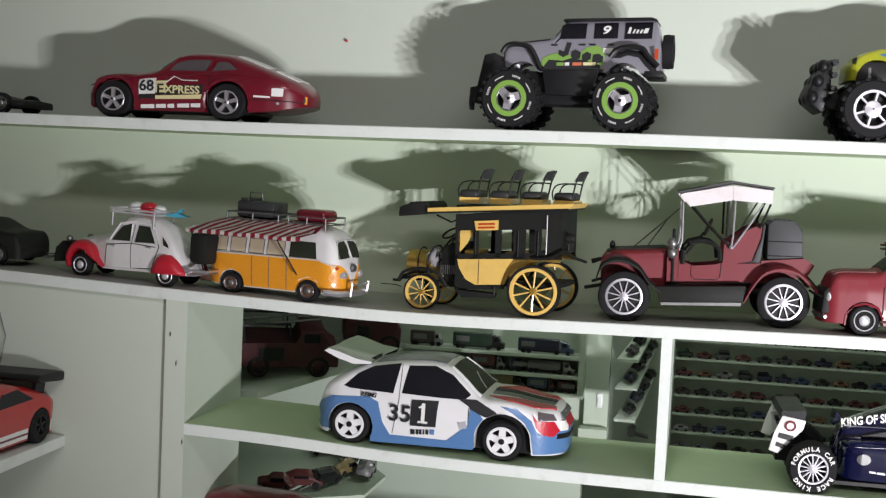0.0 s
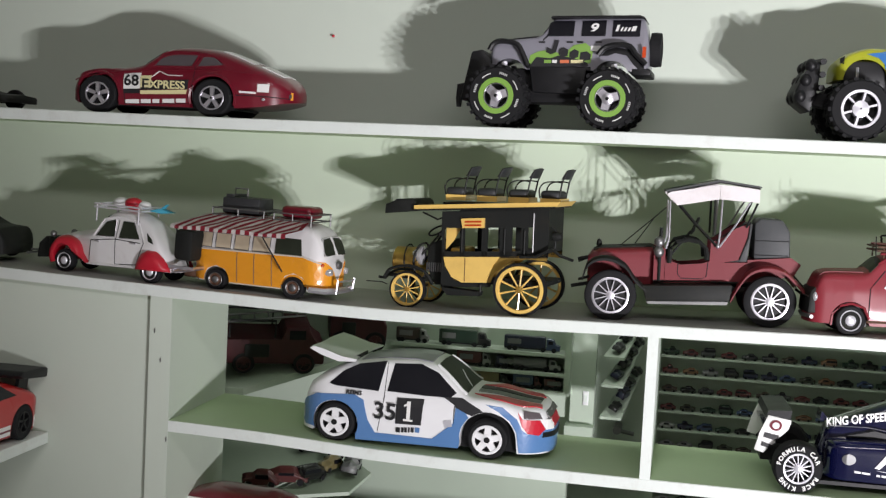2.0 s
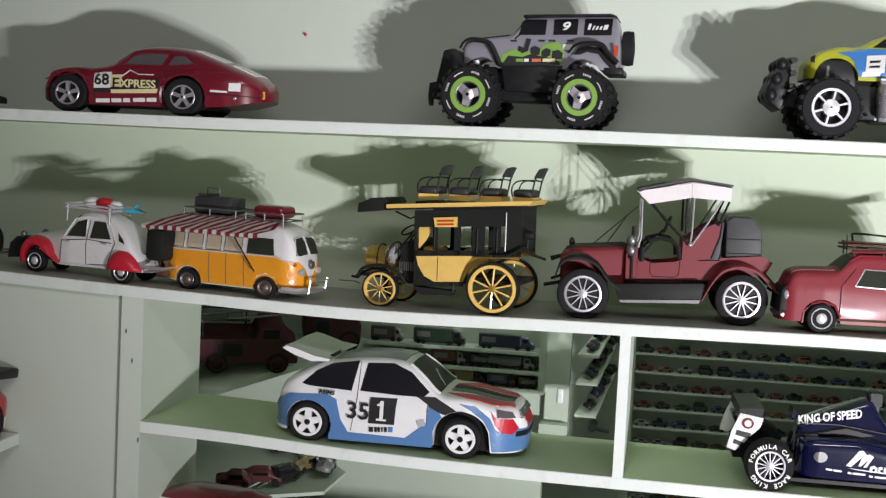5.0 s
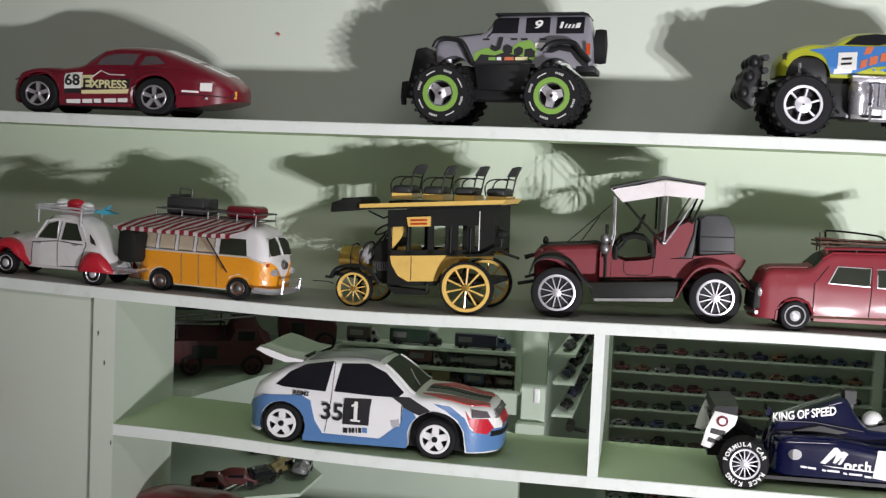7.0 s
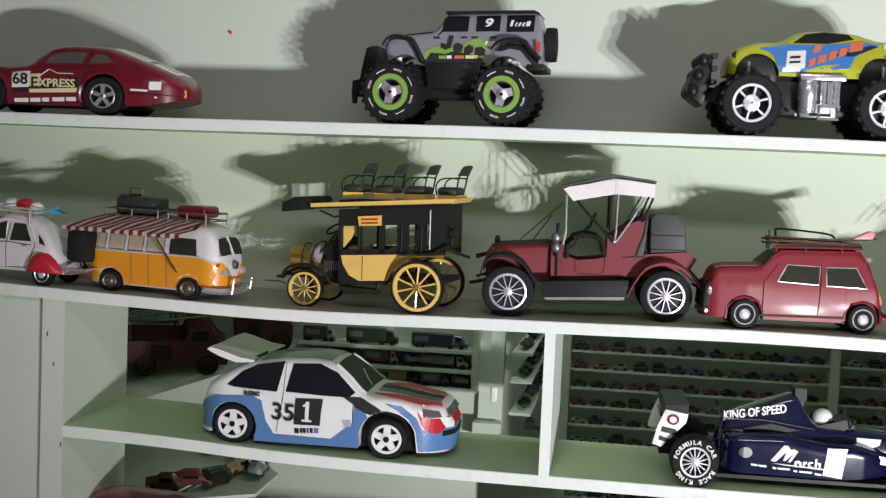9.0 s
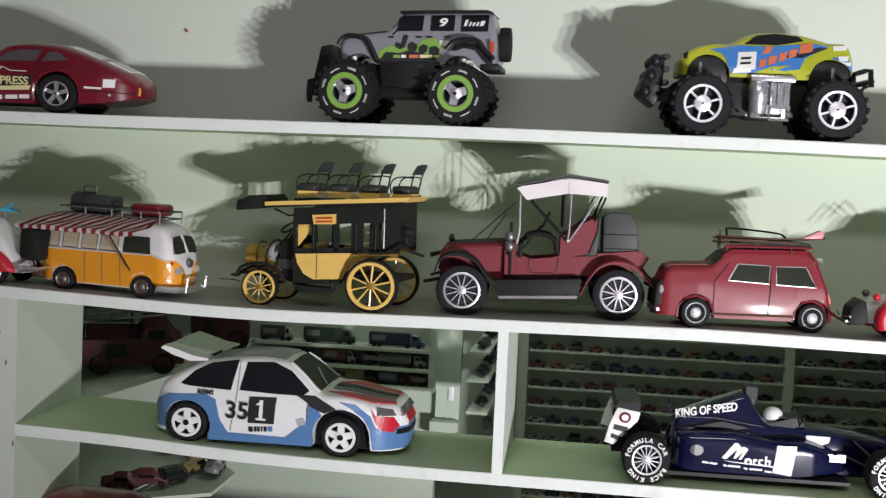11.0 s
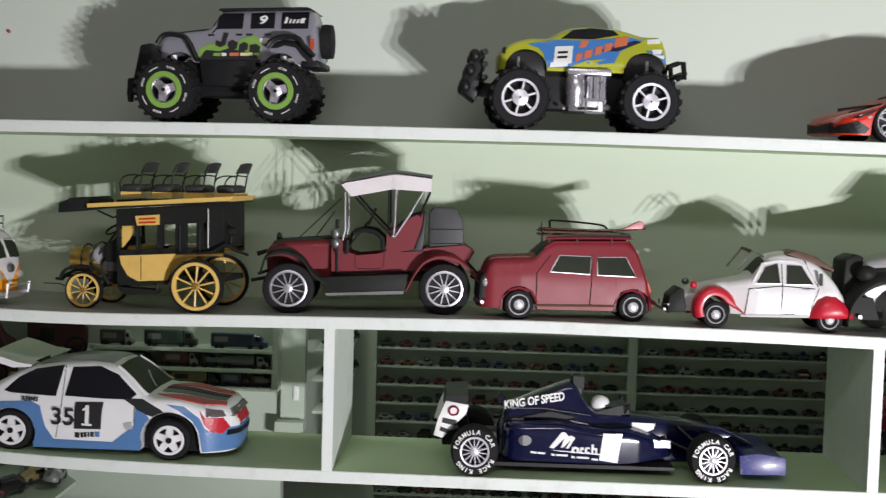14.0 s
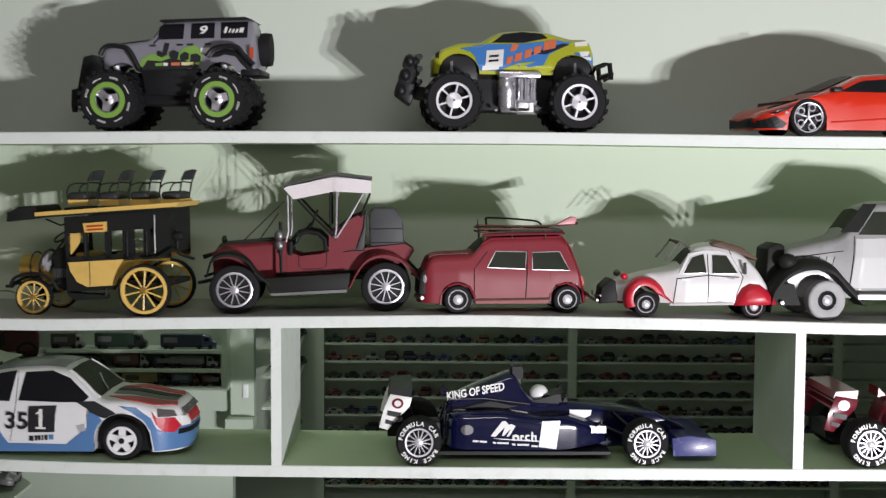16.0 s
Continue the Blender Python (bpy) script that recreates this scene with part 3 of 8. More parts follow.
    for q in ([(-0.0078, 0.078), (0.0022, 0.0995), (0.0189, 0.1034), (0.061, 0.1025), (0.0535, 0.0785)], [(0.0598, 0.0785), (0.066, 0.0965), (0.0848, 0.098), (0.105, 0.082)]):
        S.seam("window_surround", q, M_RED, T, 0.0013, closed=True)
    for cx in (-0.0898, 0.0898):
        S.seam("arch_flare", [(cx + 0.036 * math.cos(a), 0.0305 + 0.036 * math.sin(a)) for a in np.linspace(-0.3, math.pi + 0.3, 18)], M_RED, T, 0.0026, off=-0.0008)
        box_part("wheel_well", (cx - 0.032, cx + 0.032, -0.045, 0.045, 0.018, 0.058), M_BLACK, T)
    S.seam("bumper_crease", [(0.118, 0.036), (0.165, 0.036), (0.2, 0.034)], M_INK, T, 0.0007)
    ball("tail_lamp", (0.168, -0.0625, 0.031), 0.003, M_LENS, T, (1, 0.7, 0.8))
    four_wheels(T, (-0.0898, 0.0898), 0.066, 0.0303, 0.024, "star", M_CHROME, n_spokes=5, rim=0.63)


def grey_truck():
    T = thing("toy_monster_truck", pose(-0.1493, 0.0855, level(TOP, -0.1493), 0, -0.6, -2) @ Matrix.Diagonal((0.985, 1, 1, 1)), "grey plastic off-road monster truck toy with lime wheel rings", "toy truck", "toy cars on the shelves")
    S = Shell([(-0.0961, 0.1109), (-0.0897, 0.1198), (-0.0785, 0.1244), (-0.0257, 0.1314), (-0.0169, 0.1404), (-0.0081, 0.1567), (0.0389, 0.1591), (0.1152, 0.1607), (0.124, 0.1565), (0.1293, 0.1228), (0.1299, 0.1046)], 0.047, 0.062, 0.0885, [(-0.0665, 0.073, 0.0255), (0.0785, 0.073, 0.0255)], tumble=0.14, rc=0.006, round_ends=0.008, soft=0.002)
    S.bot = 0.084
    S.body(M_GREYP, T, "grey body shell with hood and hard top")
    for p in ([(-0.0145, 0.131), (-0.0125, 0.1493), (-0.0066, 0.1529), (0.0236, 0.1535), (0.0224, 0.1318)], [(0.0336, 0.132), (0.0342, 0.1537), (0.0682, 0.155), (0.0676, 0.1327)], [(0.077, 0.132), (0.0776, 0.1552), (0.1166, 0.156), (0.1158, 0.1328)]):
        S.panel("side_window", p, M_GLASSDARK, T, both=True)
    x, z = (0.0492, 0.1435)
    text_part("race_number", "9", 0.017, pose(x, -S.w(x, z) - 0.0016, z), M_STICKER, T, shear=0.3, bold=0.0004, stretch=1.4)
    for a, b, c, d in ((845, 862, 138, 108), (868, 880, 138, 118), (884, 898, 138, 120), (902, 916, 138, 120), (920, 944, 138, 114)):
        S.panel("logo_bar", [((u - 567.5) * 0.000293, (597.83 + 0.02056 * u - v) * 0.000293) for u, v in ((a, c), (a + 8, d), (b + 4, d), (b - 4, c),)], M_STICKER, T, off=0.0016)
    # green and black splash with a rounded logo shape
    S.panel("splash", [(-0.0398, 0.0885), (-0.0374, 0.1033), (-0.0257, 0.1094), (-0.011, 0.1117), (0.0095, 0.1057), (0.0242, 0.1192), (0.0404, 0.1225), (0.0521, 0.1139), (0.0492, 0.0948), (0.0389, 0.0902)], M_LIME, T)
    S.panel("splash_dark", [(-0.0374, 0.0883), (-0.0286, 0.1014), (-0.0081, 0.1), (0.0037, 0.1041), (0.0271, 0.1002), (0.0448, 0.0947), (0.0462, 0.09)], M_INK, T, off=0.0012)
    for p in ([(-0.0139, 0.1155), (-0.0066, 0.1127), (-0.0034, 0.126), (0.0028, 0.1255), (-0.001, 0.1084), (-0.0081, 0.1053), (-0.0154, 0.1087)], [(0.0037, 0.1129), (0.0095, 0.116), (0.0169, 0.1123), (0.016, 0.1035), (0.0072, 0.1021), (0.0031, 0.1061)], [(0.0189, 0.1088), (0.0257, 0.1134), (0.0318, 0.1106), (0.0313, 0.1026), (0.0236, 0.0995), (0.0189, 0.1024)], [(0.0342, 0.1091), (0.0433, 0.1108), (0.0492, 0.1065), (0.0483, 0.0992), (0.0406, 0.0975), (0.0359, 0.0916), (0.0336, 0.0921)]):
        S.panel("logo_shape", p, M_INK, T, off=0.0018)
    for a, b, c in ((510, 545, M_LIME), (550, 572, M_STICKER), (588, 632, M_ASH), (640, 700, M_STICKERY)):
        S.panel("sponsor_sticker", [((u - 567.5) * 0.000293, (597.83 + 0.02056 * u - v) * 0.000293) for u, v in ((a, 276), (b, 276), (b, 291), (a, 291),)], c, T, off=0.002)
    S.panel("sticker", [(0.0483, 0.1188), (0.0618, 0.1191), (0.0618, 0.1115), (0.0483, 0.1112)], M_STICKER, T, off=0.0016)
    for a in (492, 628, 678, 768):
        S.panel("door_handle", [((u - 567.5) * 0.000293, (597.83 + 0.02056 * u - v) * 0.000293) for u, v in ((a - 14, 186), (a + 16, 186), (a + 16, 194), (a - 14, 194),)], M_INK, T, off=0.0015)
    # wheel flares
    for p in ([(-0.0955, 0.1088), (-0.0897, 0.1183), (-0.0785, 0.1221), (-0.058, 0.119), (-0.0492, 0.1089), (-0.0398, 0.09), (-0.0359, 0.0877)], [(0.0594, 0.1053), (0.0682, 0.1151), (0.0829, 0.1195), (0.1034, 0.1179), (0.1122, 0.1078), (0.1225, 0.0977), (0.1269, 0.0934)]):
        for s in (-1, 1):
            bm = bmesh.new()
            tube(bm, smooth_line([(x, s * 0.049, z) for x, z in p]), 0.0038, 8)
            part("wheel_flare", bm, M_BLACK, T, "black wheel flare", smooth=True)
    slab("roof_rim", [(-0.0095, 0.1558), (-0.0066, 0.1582), (0.1152, 0.161), (0.1225, 0.1585)], -0.046, 0.046, M_BLACK, T)
    box_part("chassis", (-0.085, 0.095, -0.03, 0.03, 0.038, 0.086), M_BLACK, T, "black chassis block", bevel=0.004)
    slab("side_step", [(-0.0374, 0.0871), (0.0448, 0.0888), (0.0389, 0.0505), (-0.0315, 0.052)], -0.045, 0.045, M_BLACK, T, bevel=0.002)
    for x in (-0.0785, 0.0785):
        for s in (-1, 1):
            rod("shock_absorber", [(x + 0.008, s * 0.036, 0.045), (x + 0.004, s * 0.04, 0.094)], 0.0045, M_SILVER, T)
            rod("shock_spring", [(x - 0.012, s * 0.034, 0.045), (x - 0.01, s * 0.038, 0.092)], 0.003, M_STEELDARK, T)
    for p in ([(-0.1372, 0.0381), (-0.1225, 0.1074), (-0.1064, 0.1106), (-0.0932, 0.0977), (-0.0902, 0.0831), (-0.1137, 0.0767), (-0.1225, 0.0384)],):
        slab("bull_bar", p, -0.044, 0.044, M_BLACK, T, "black front bull bar", bevel=0.003)
    slab("tow_hook", [(-0.146, 0.0409), (-0.1445, 0.0614), (-0.1284, 0.0647), (-0.1284, 0.0471), (-0.1387, 0.0454), (-0.1401, 0.0293), (-0.1445, 0.0292)], -0.03, -0.018, M_BLACK, T)
    bm = bmesh.new()
    lathe(bm, [(0.012, 0.0), (0.0235, 0.002), (0.0245, 0.009), (0.0235, 0.017), (0.01, 0.0185), (0.001, 0.0185)], 28, "x", (0.128, 0.0, 0.118))
    part("spare_wheel", bm, M_RUBBER, T, "black spare wheel on the tail", smooth=True)
    bars("tail_lamp", [(0.1215, 0.1265, 0.103, 0.118)], -0.0475, M_AMBER, T)
    box_part("rear_bumper", (0.107, 0.134, -0.044, 0.044, 0.079, 0.088), M_BLACK, T, bevel=0.002)
    S.panel("rear_flare", [(0.064, 0.105), (0.07, 0.113), (0.083, 0.117), (0.102, 0.115), (0.112, 0.105), (0.122, 0.096), (0.126, 0.0855), (0.118, 0.0855), (0.108, 0.095), (0.099, 0.106), (0.083, 0.109), (0.073, 0.105)], M_BLACK, T, both=True)
    S.panel("lower_trim", [(-0.036, 0.0845), (0.05, 0.0845), (0.05, 0.089), (-0.036, 0.089)], M_BLACK, T, off=0.001, both=True)
    S.lid("bonnet_panel", [(-0.09, -0.03), (-0.09, 0.03), (-0.03, 0.033), (-0.03, -0.033)], M_BLACK, T, "black bonnet panel")
    S.lid("windscreen", [(-0.021, -0.036), (-0.021, 0.036), (-0.011, 0.034), (-0.011, -0.034)], M_GLASSDARK, T)
    for x in (-0.0785, 0.0785):
        for s in (-1, 1):
            t = wheel(T, x, s * 0.074, 0.0442, 0.0422, 0.05, "tri", M_CHROME, far=s > 0, n_spokes=3, rim=0.42, tread=22, ring_mat=M_LIME, ring=1.42, hub=0.5)
            if s < 0:
                for k in range(4):
                    a0 = 0.5 + k * math.pi / 2
                    bm = bmesh.new()
                    tube(bm, [(0.0315 * math.cos(a0 + d), -0.0004, 0.0315 * math.sin(a0 + d)) for d in np.linspace(-0.22, 0.22, 6)], 0.0007, 5)
                    part("tyre_mark", bm, M_STICKER, t)
                    for d in (0.6, 0.68, 0.76, 0.84, 0.92):
                        r0 = 0.03
                        bm = bmesh.new()
                        tube(bm, [(r0 * math.cos(a0 + d), -0.0004, r0 * math.sin(a0 + d)), ((r0 + 0.003) * math.cos(a0 + d), -0.0004, (r0 + 0.003) * math.sin(a0 + d))], 0.0007, 4)
                        part("tyre_mark", bm, M_STICKER, t)


def blue_truck():
    T = thing("toy_monster_truck", pose(0.3401, 0.092, level(TOP, 0.3401), 0, 0.4, 3.6), "yellow and blue plastic monster truck toy with chrome engine block", "toy truck", "toy cars on the shelves")
    S = Shell([(-0.1172, 0.0998), (-0.1124, 0.1118), (-0.0997, 0.1189), (-0.0745, 0.1277), (-0.0464, 0.127), (-0.0309, 0.139), (-0.0126, 0.1449), (0.0183, 0.1464), (0.0492, 0.1442), (0.0829, 0.1346), (0.111, 0.1354), (0.1143, 0.1291), (0.1143, 0.0953)], 0.05, 0.095, 0.082, [(-0.08, 0.082, 0.029), (0.0835, 0.082, 0.0295)], tumble=0.5, rc=0.01, round_ends=0.014)
    S.body(M_ACID, T, "acid yellow body shell with blue flames")
    S.panel("flame_panel", [(-0.0787, 0.1185), (-0.0379, 0.126), (-0.0098, 0.126), (0.0098, 0.1269), (0.0604, 0.1335), (0.0829, 0.1304), (0.0688, 0.1227), (0.0492, 0.1119), (0.0407, 0.0961), (-0.0155, 0.0872), (-0.0548, 0.0865), (-0.0562, 0.1055), (-0.0632, 0.1136)], M_BLUE, T, "blue painted flank")
    S.panel("tail_panel", [(0.0857, 0.1151), (0.1138, 0.1136), (0.1124, 0.0933), (0.0899, 0.0933)], M_BLUE, T)
    S.panel("side_window", [(-0.0323, 0.1277), (-0.0155, 0.1406), (0.0098, 0.1446), (0.0407, 0.1424), (0.0486, 0.1358), (0.0126, 0.1284)], M_GLASSDARK, T, off=0.0015, both=True)
    S.panel("red_flash", [(-0.0028, 0.1263), (0.007, 0.1259), (0.0014, 0.1167), (-0.0076, 0.1148)], M_ASH, T, off=0.0014)
    for a, b, c, d in ((605, 640, 235, 195), (648, 690, 222, 178), (700, 740, 205, 160), (748, 790, 188, 145), (800, 868, 165, 115)):
        S.panel("slanted_lettering_bar", [((u - 655) * 0.000281, (543.81 + 0.04762 * u - v) * 0.000281) for u, v in ((a, c), (a + 10, d), (b + 6, d - 8), (b - 4, c - 12),)], M_ASH, T, off=0.0018)
    S.panel("number_panel", [(-0.0402, 0.1161), (-0.0155, 0.1181), (-0.0183, 0.0932), (-0.0435, 0.0904)], M_STICKER, T, off=0.0016)
    S.panel("number_bar", [(-0.0365, 0.1092), (-0.0225, 0.1105), (-0.0239, 0.107), (-0.0374, 0.1058)], M_INK, T, off=0.002)
    S.panel("number_bar", [(-0.0374, 0.1022), (-0.0233, 0.1034), (-0.0244, 0.1003), (-0.0385, 0.099)], M_INK, T, off=0.002)
    for p in ([(-0.0464, 0.0933), (-0.0225, 0.0953), (-0.0239, 0.0888), (-0.0478, 0.0868)], [(0.0927, 0.1084), (0.1104, 0.1092), (0.1099, 0.1036), (0.0927, 0.1027)], [(0.0927, 0.1168), (0.1082, 0.1175), (0.1054, 0.1104), (0.0947, 0.1099)], [(0.0871, 0.1306), (0.1054, 0.1323), (0.1054, 0.1258), (0.0871, 0.1241)]):
        S.panel("sponsor_sticker", p, M_STICKER, T, off=0.0016)
    S.panel("yellow_lightning", [(-0.02, 0.0885), (0.004, 0.098), (0.03, 0.101), (0.012, 0.094), (0.028, 0.0905), (0.0, 0.086)], M_ACID, T, off=0.0014)
    S.panel("dark_stroke", [(0.018, 0.112), (0.07, 0.1285), (0.08, 0.127), (0.045, 0.112)], M_NAVY, T, off=0.0013)
    S.panel("nose_mark", [(-0.1132, 0.1112), (-0.1076, 0.1143), (-0.1087, 0.103), (-0.1132, 0.1042)], M_INK, T)
    box_part("chassis", (-0.1, 0.1, -0.034, 0.034, 0.03, 0.084), M_BLACK, T, bevel=0.004)
    metal = mat("engine_metal", (0.62, 0.61, 0.66), 0.28, metal=0.8, vary=0.15, scale=70)
    box_part("engine_core", (-0.02, 0.03, -0.04, 0.04, 0.028, 0.082), M_STEELDARK, T, bevel=0.003)
    box_part("engine_top", (-0.024, 0.036, -0.06, 0.05, 0.0775, 0.086), metal, T, "chromed engine top plate", bevel=0.0015)
    bm = bmesh.new()
    lathe(bm, [(0.011, 0.034), (0.0125, 0.038), (0.0125, 0.05), (0.0138, 0.052), (0.0138, 0.072), (0.0125, 0.074), (0.0125, 0.078)], 28, "z", (-0.011, -0.046, 0))
    part("exhaust_drum", bm, metal, T, "chromed upright drum", smooth=True)
    for i in range(3):
        bm = bmesh.new()
        tube(bm, [(0.008 + 0.009 * i, -0.054, 0.046), (0.008 + 0.009 * i, -0.054, 0.076)], 0.0038, 10)
        part("engine_rib", bm, metal, T, smooth=True)
    rod("engine_step", [(0.003, -0.056, 0.045), (0.003, -0.056, 0.027), (0.029, -0.056, 0.027), (0.029, -0.056, 0.045)], 0.0024, metal, T)
    rod("engine_step", [(0.003, -0.056, 0.044), (0.029, -0.056, 0.044)], 0.0024, metal, T)
    rod("engine_bolt", [(-0.027, -0.05, 0.031), (-0.027, -0.058, 0.031)], 0.002, metal, T)
    for cx in (-0.08, 0.0835):
        box_part("wheel_well", (cx - 0.0285, cx + 0.0285, -0.042, 0.042, 0.07, 0.109), M_BLACK, T, bevel=0.004)
    slab("front_bumper", [(-0.17, 0.0635), (-0.1573, 0.0908), (-0.1489, 0.1044), (-0.1377, 0.105), (-0.1391, 0.0706), (-0.1475, 0.0365), (-0.1658, 0.0497)], -0.04, 0.04, M_BLACK, T, "black front bumper guard", bevel=0.003)
    for q in ((-0.162, 0.058), (-0.156, 0.08), (-0.15, 0.1)):
        for y in (-0.036, 0.0, 0.036):
            ball("bumper_lamp", (q[0], y, q[1]), 0.0095, M_BLACK, T, (0.9, 1, 1))
    for z in (0.105, 0.088, 0.07):
        rod("guard_bar", [(-0.136, -0.05, z), (-0.139, 0.0, z + 0.002), (-0.136, 0.05, z)], 0.0045, M_BLACK, T)
    slab("bumper_link", [(-0.1419, 0.0649), (-0.1166, 0.0633), (-0.1166, 0.0436), (-0.1419, 0.048)], -0.02, 0.02, M_BLACK, T)
    rod("rear_guard", [(0.111, -0.045, 0.0825), (0.1152, -0.045, 0.0934), (0.1278, -0.045, 0.098), (0.1363, -0.045, 0.0992), (0.1385, -0.045, 0.0782), (0.1278, -0.045, 0.0763)], 0.004, M_BLACK, T)
    rod("rear_guard", [(0.111, 0.045, 0.0825), (0.1152, 0.045, 0.0934), (0.1278, 0.045, 0.098), (0.1363, 0.045, 0.0992), (0.1385, 0.045, 0.0782), (0.1278, 0.045, 0.0763)], 0.004, M_BLACK, T)
    rod("rear_guard", [(0.139, -0.045, 0.085), (0.139, 0.045, 0.085)], 0.004, M_BLACK, T)
    for x in (-0.0885, 0.0885):
        for s in (-1, 1):
            rod("shock_absorber", [(x, s * 0.045, 0.05), (x - 0.002, s * 0.042, 0.1)], 0.0022, M_CHROME, T)
            wheel(T, x, s * 0.078, 0.043, 0.0405, 0.046, "spoke", M_SILVER, far=s > 0, n_spokes=6, rim=0.64, tread=18, hub=0.46)


def orange_supercar():
    T = thing("toy_supercar", pose(0.8366, 0.085, level(TOP, 0.8366), 0, 0, 6), "bright orange low wedge supercar toy on the top shelf", "toy car", "toy cars on the shelves")
    S = Shell([(-0.168, 0.022), (-0.160, 0.034), (-0.10, 0.052), (-0.06, 0.066), (-0.012, 0.087), (0.03, 0.090), (0.07, 0.086), (0.12, 0.070), (0.165, 0.060), (0.17, 0.03)], 0.074, 0.058, 0.009, [(-0.094, 0.024, 0.0275), (0.1, 0.025, 0.029)], tumble=0.75, rc=0.01, round_ends=0.035)
    S.body(M_ORRED, T, "glossy orange wedge body")
    S.panel("side_window", [(-0.055, 0.063), (-0.02, 0.08), (0.03, 0.083), (0.06, 0.074), (0.02, 0.062)], M_GLASSDARK, T, both=True)
    S.panel("front_intake", [(-0.165, 0.011), (-0.167, 0.02), (-0.140, 0.0275), (-0.124, 0.018), (-0.13, 0.011)], M_BLACK, T, "black front intake", off=0.0015, both=True)
    S.panel("head_lamp", [(-0.148, 0.032), (-0.110, 0.046), (-0.118, 0.040), (-0.14, 0.031)], M_GLASSDARK, T, both=True)
    S.panel("side_lamp", oval(-0.125, 0.033, 0.0025, 0.002, 10), M_LENS, T)
    S.panel("air_scoop", [(0.045, 0.045), (0.075, 0.055), (0.07, 0.03)], M_BLACK, T, both=True)
    S.seam("sill_crease", [(-0.06, 0.02), (0.06, 0.028)], M_ORRED, T, 0.0012)
    S.lid("windscreen", [(-0.068, -0.044), (-0.068, 0.044), (-0.016, 0.036), (-0.016, -0.036)], M_GLASSDARK, T)
    S.face("front_grille", [(-0.05, 0.012), (0.05, 0.012), (0.046, 0.026), (0.0, 0.022), (-0.046, 0.026)], -1, M_BLACK, T, "black mesh grille")
    S.lid("bonnet_patch", [(-0.145, -0.05), (-0.105, -0.058), (-0.1, -0.05), (-0.14, -0.04)], M_GLASSDARK, T, "dark slanting head lamp")
    for cx in (-0.094, 0.1):
        box_part("wheel_well", (cx - 0.027, cx + 0.027, -0.056, 0.056, 0.012, 0.05), M_BLACK, T)
    bm = bmesh.new()
    add_box(bm, -0.062, -0.048, -0.082, -0.066, 0.062, 0.069)
    bevel_all(bm, 0.002)
    part("wing_mirror", bm, M_BLACK, T, "black wing mirror", smooth=True)
    four_wheels(T, (-0.094, 0.1), 0.0755, 0.0265, 0.022, "loops", M_SILVER, n_spokes=5, rim=0.8, hub=0.12)


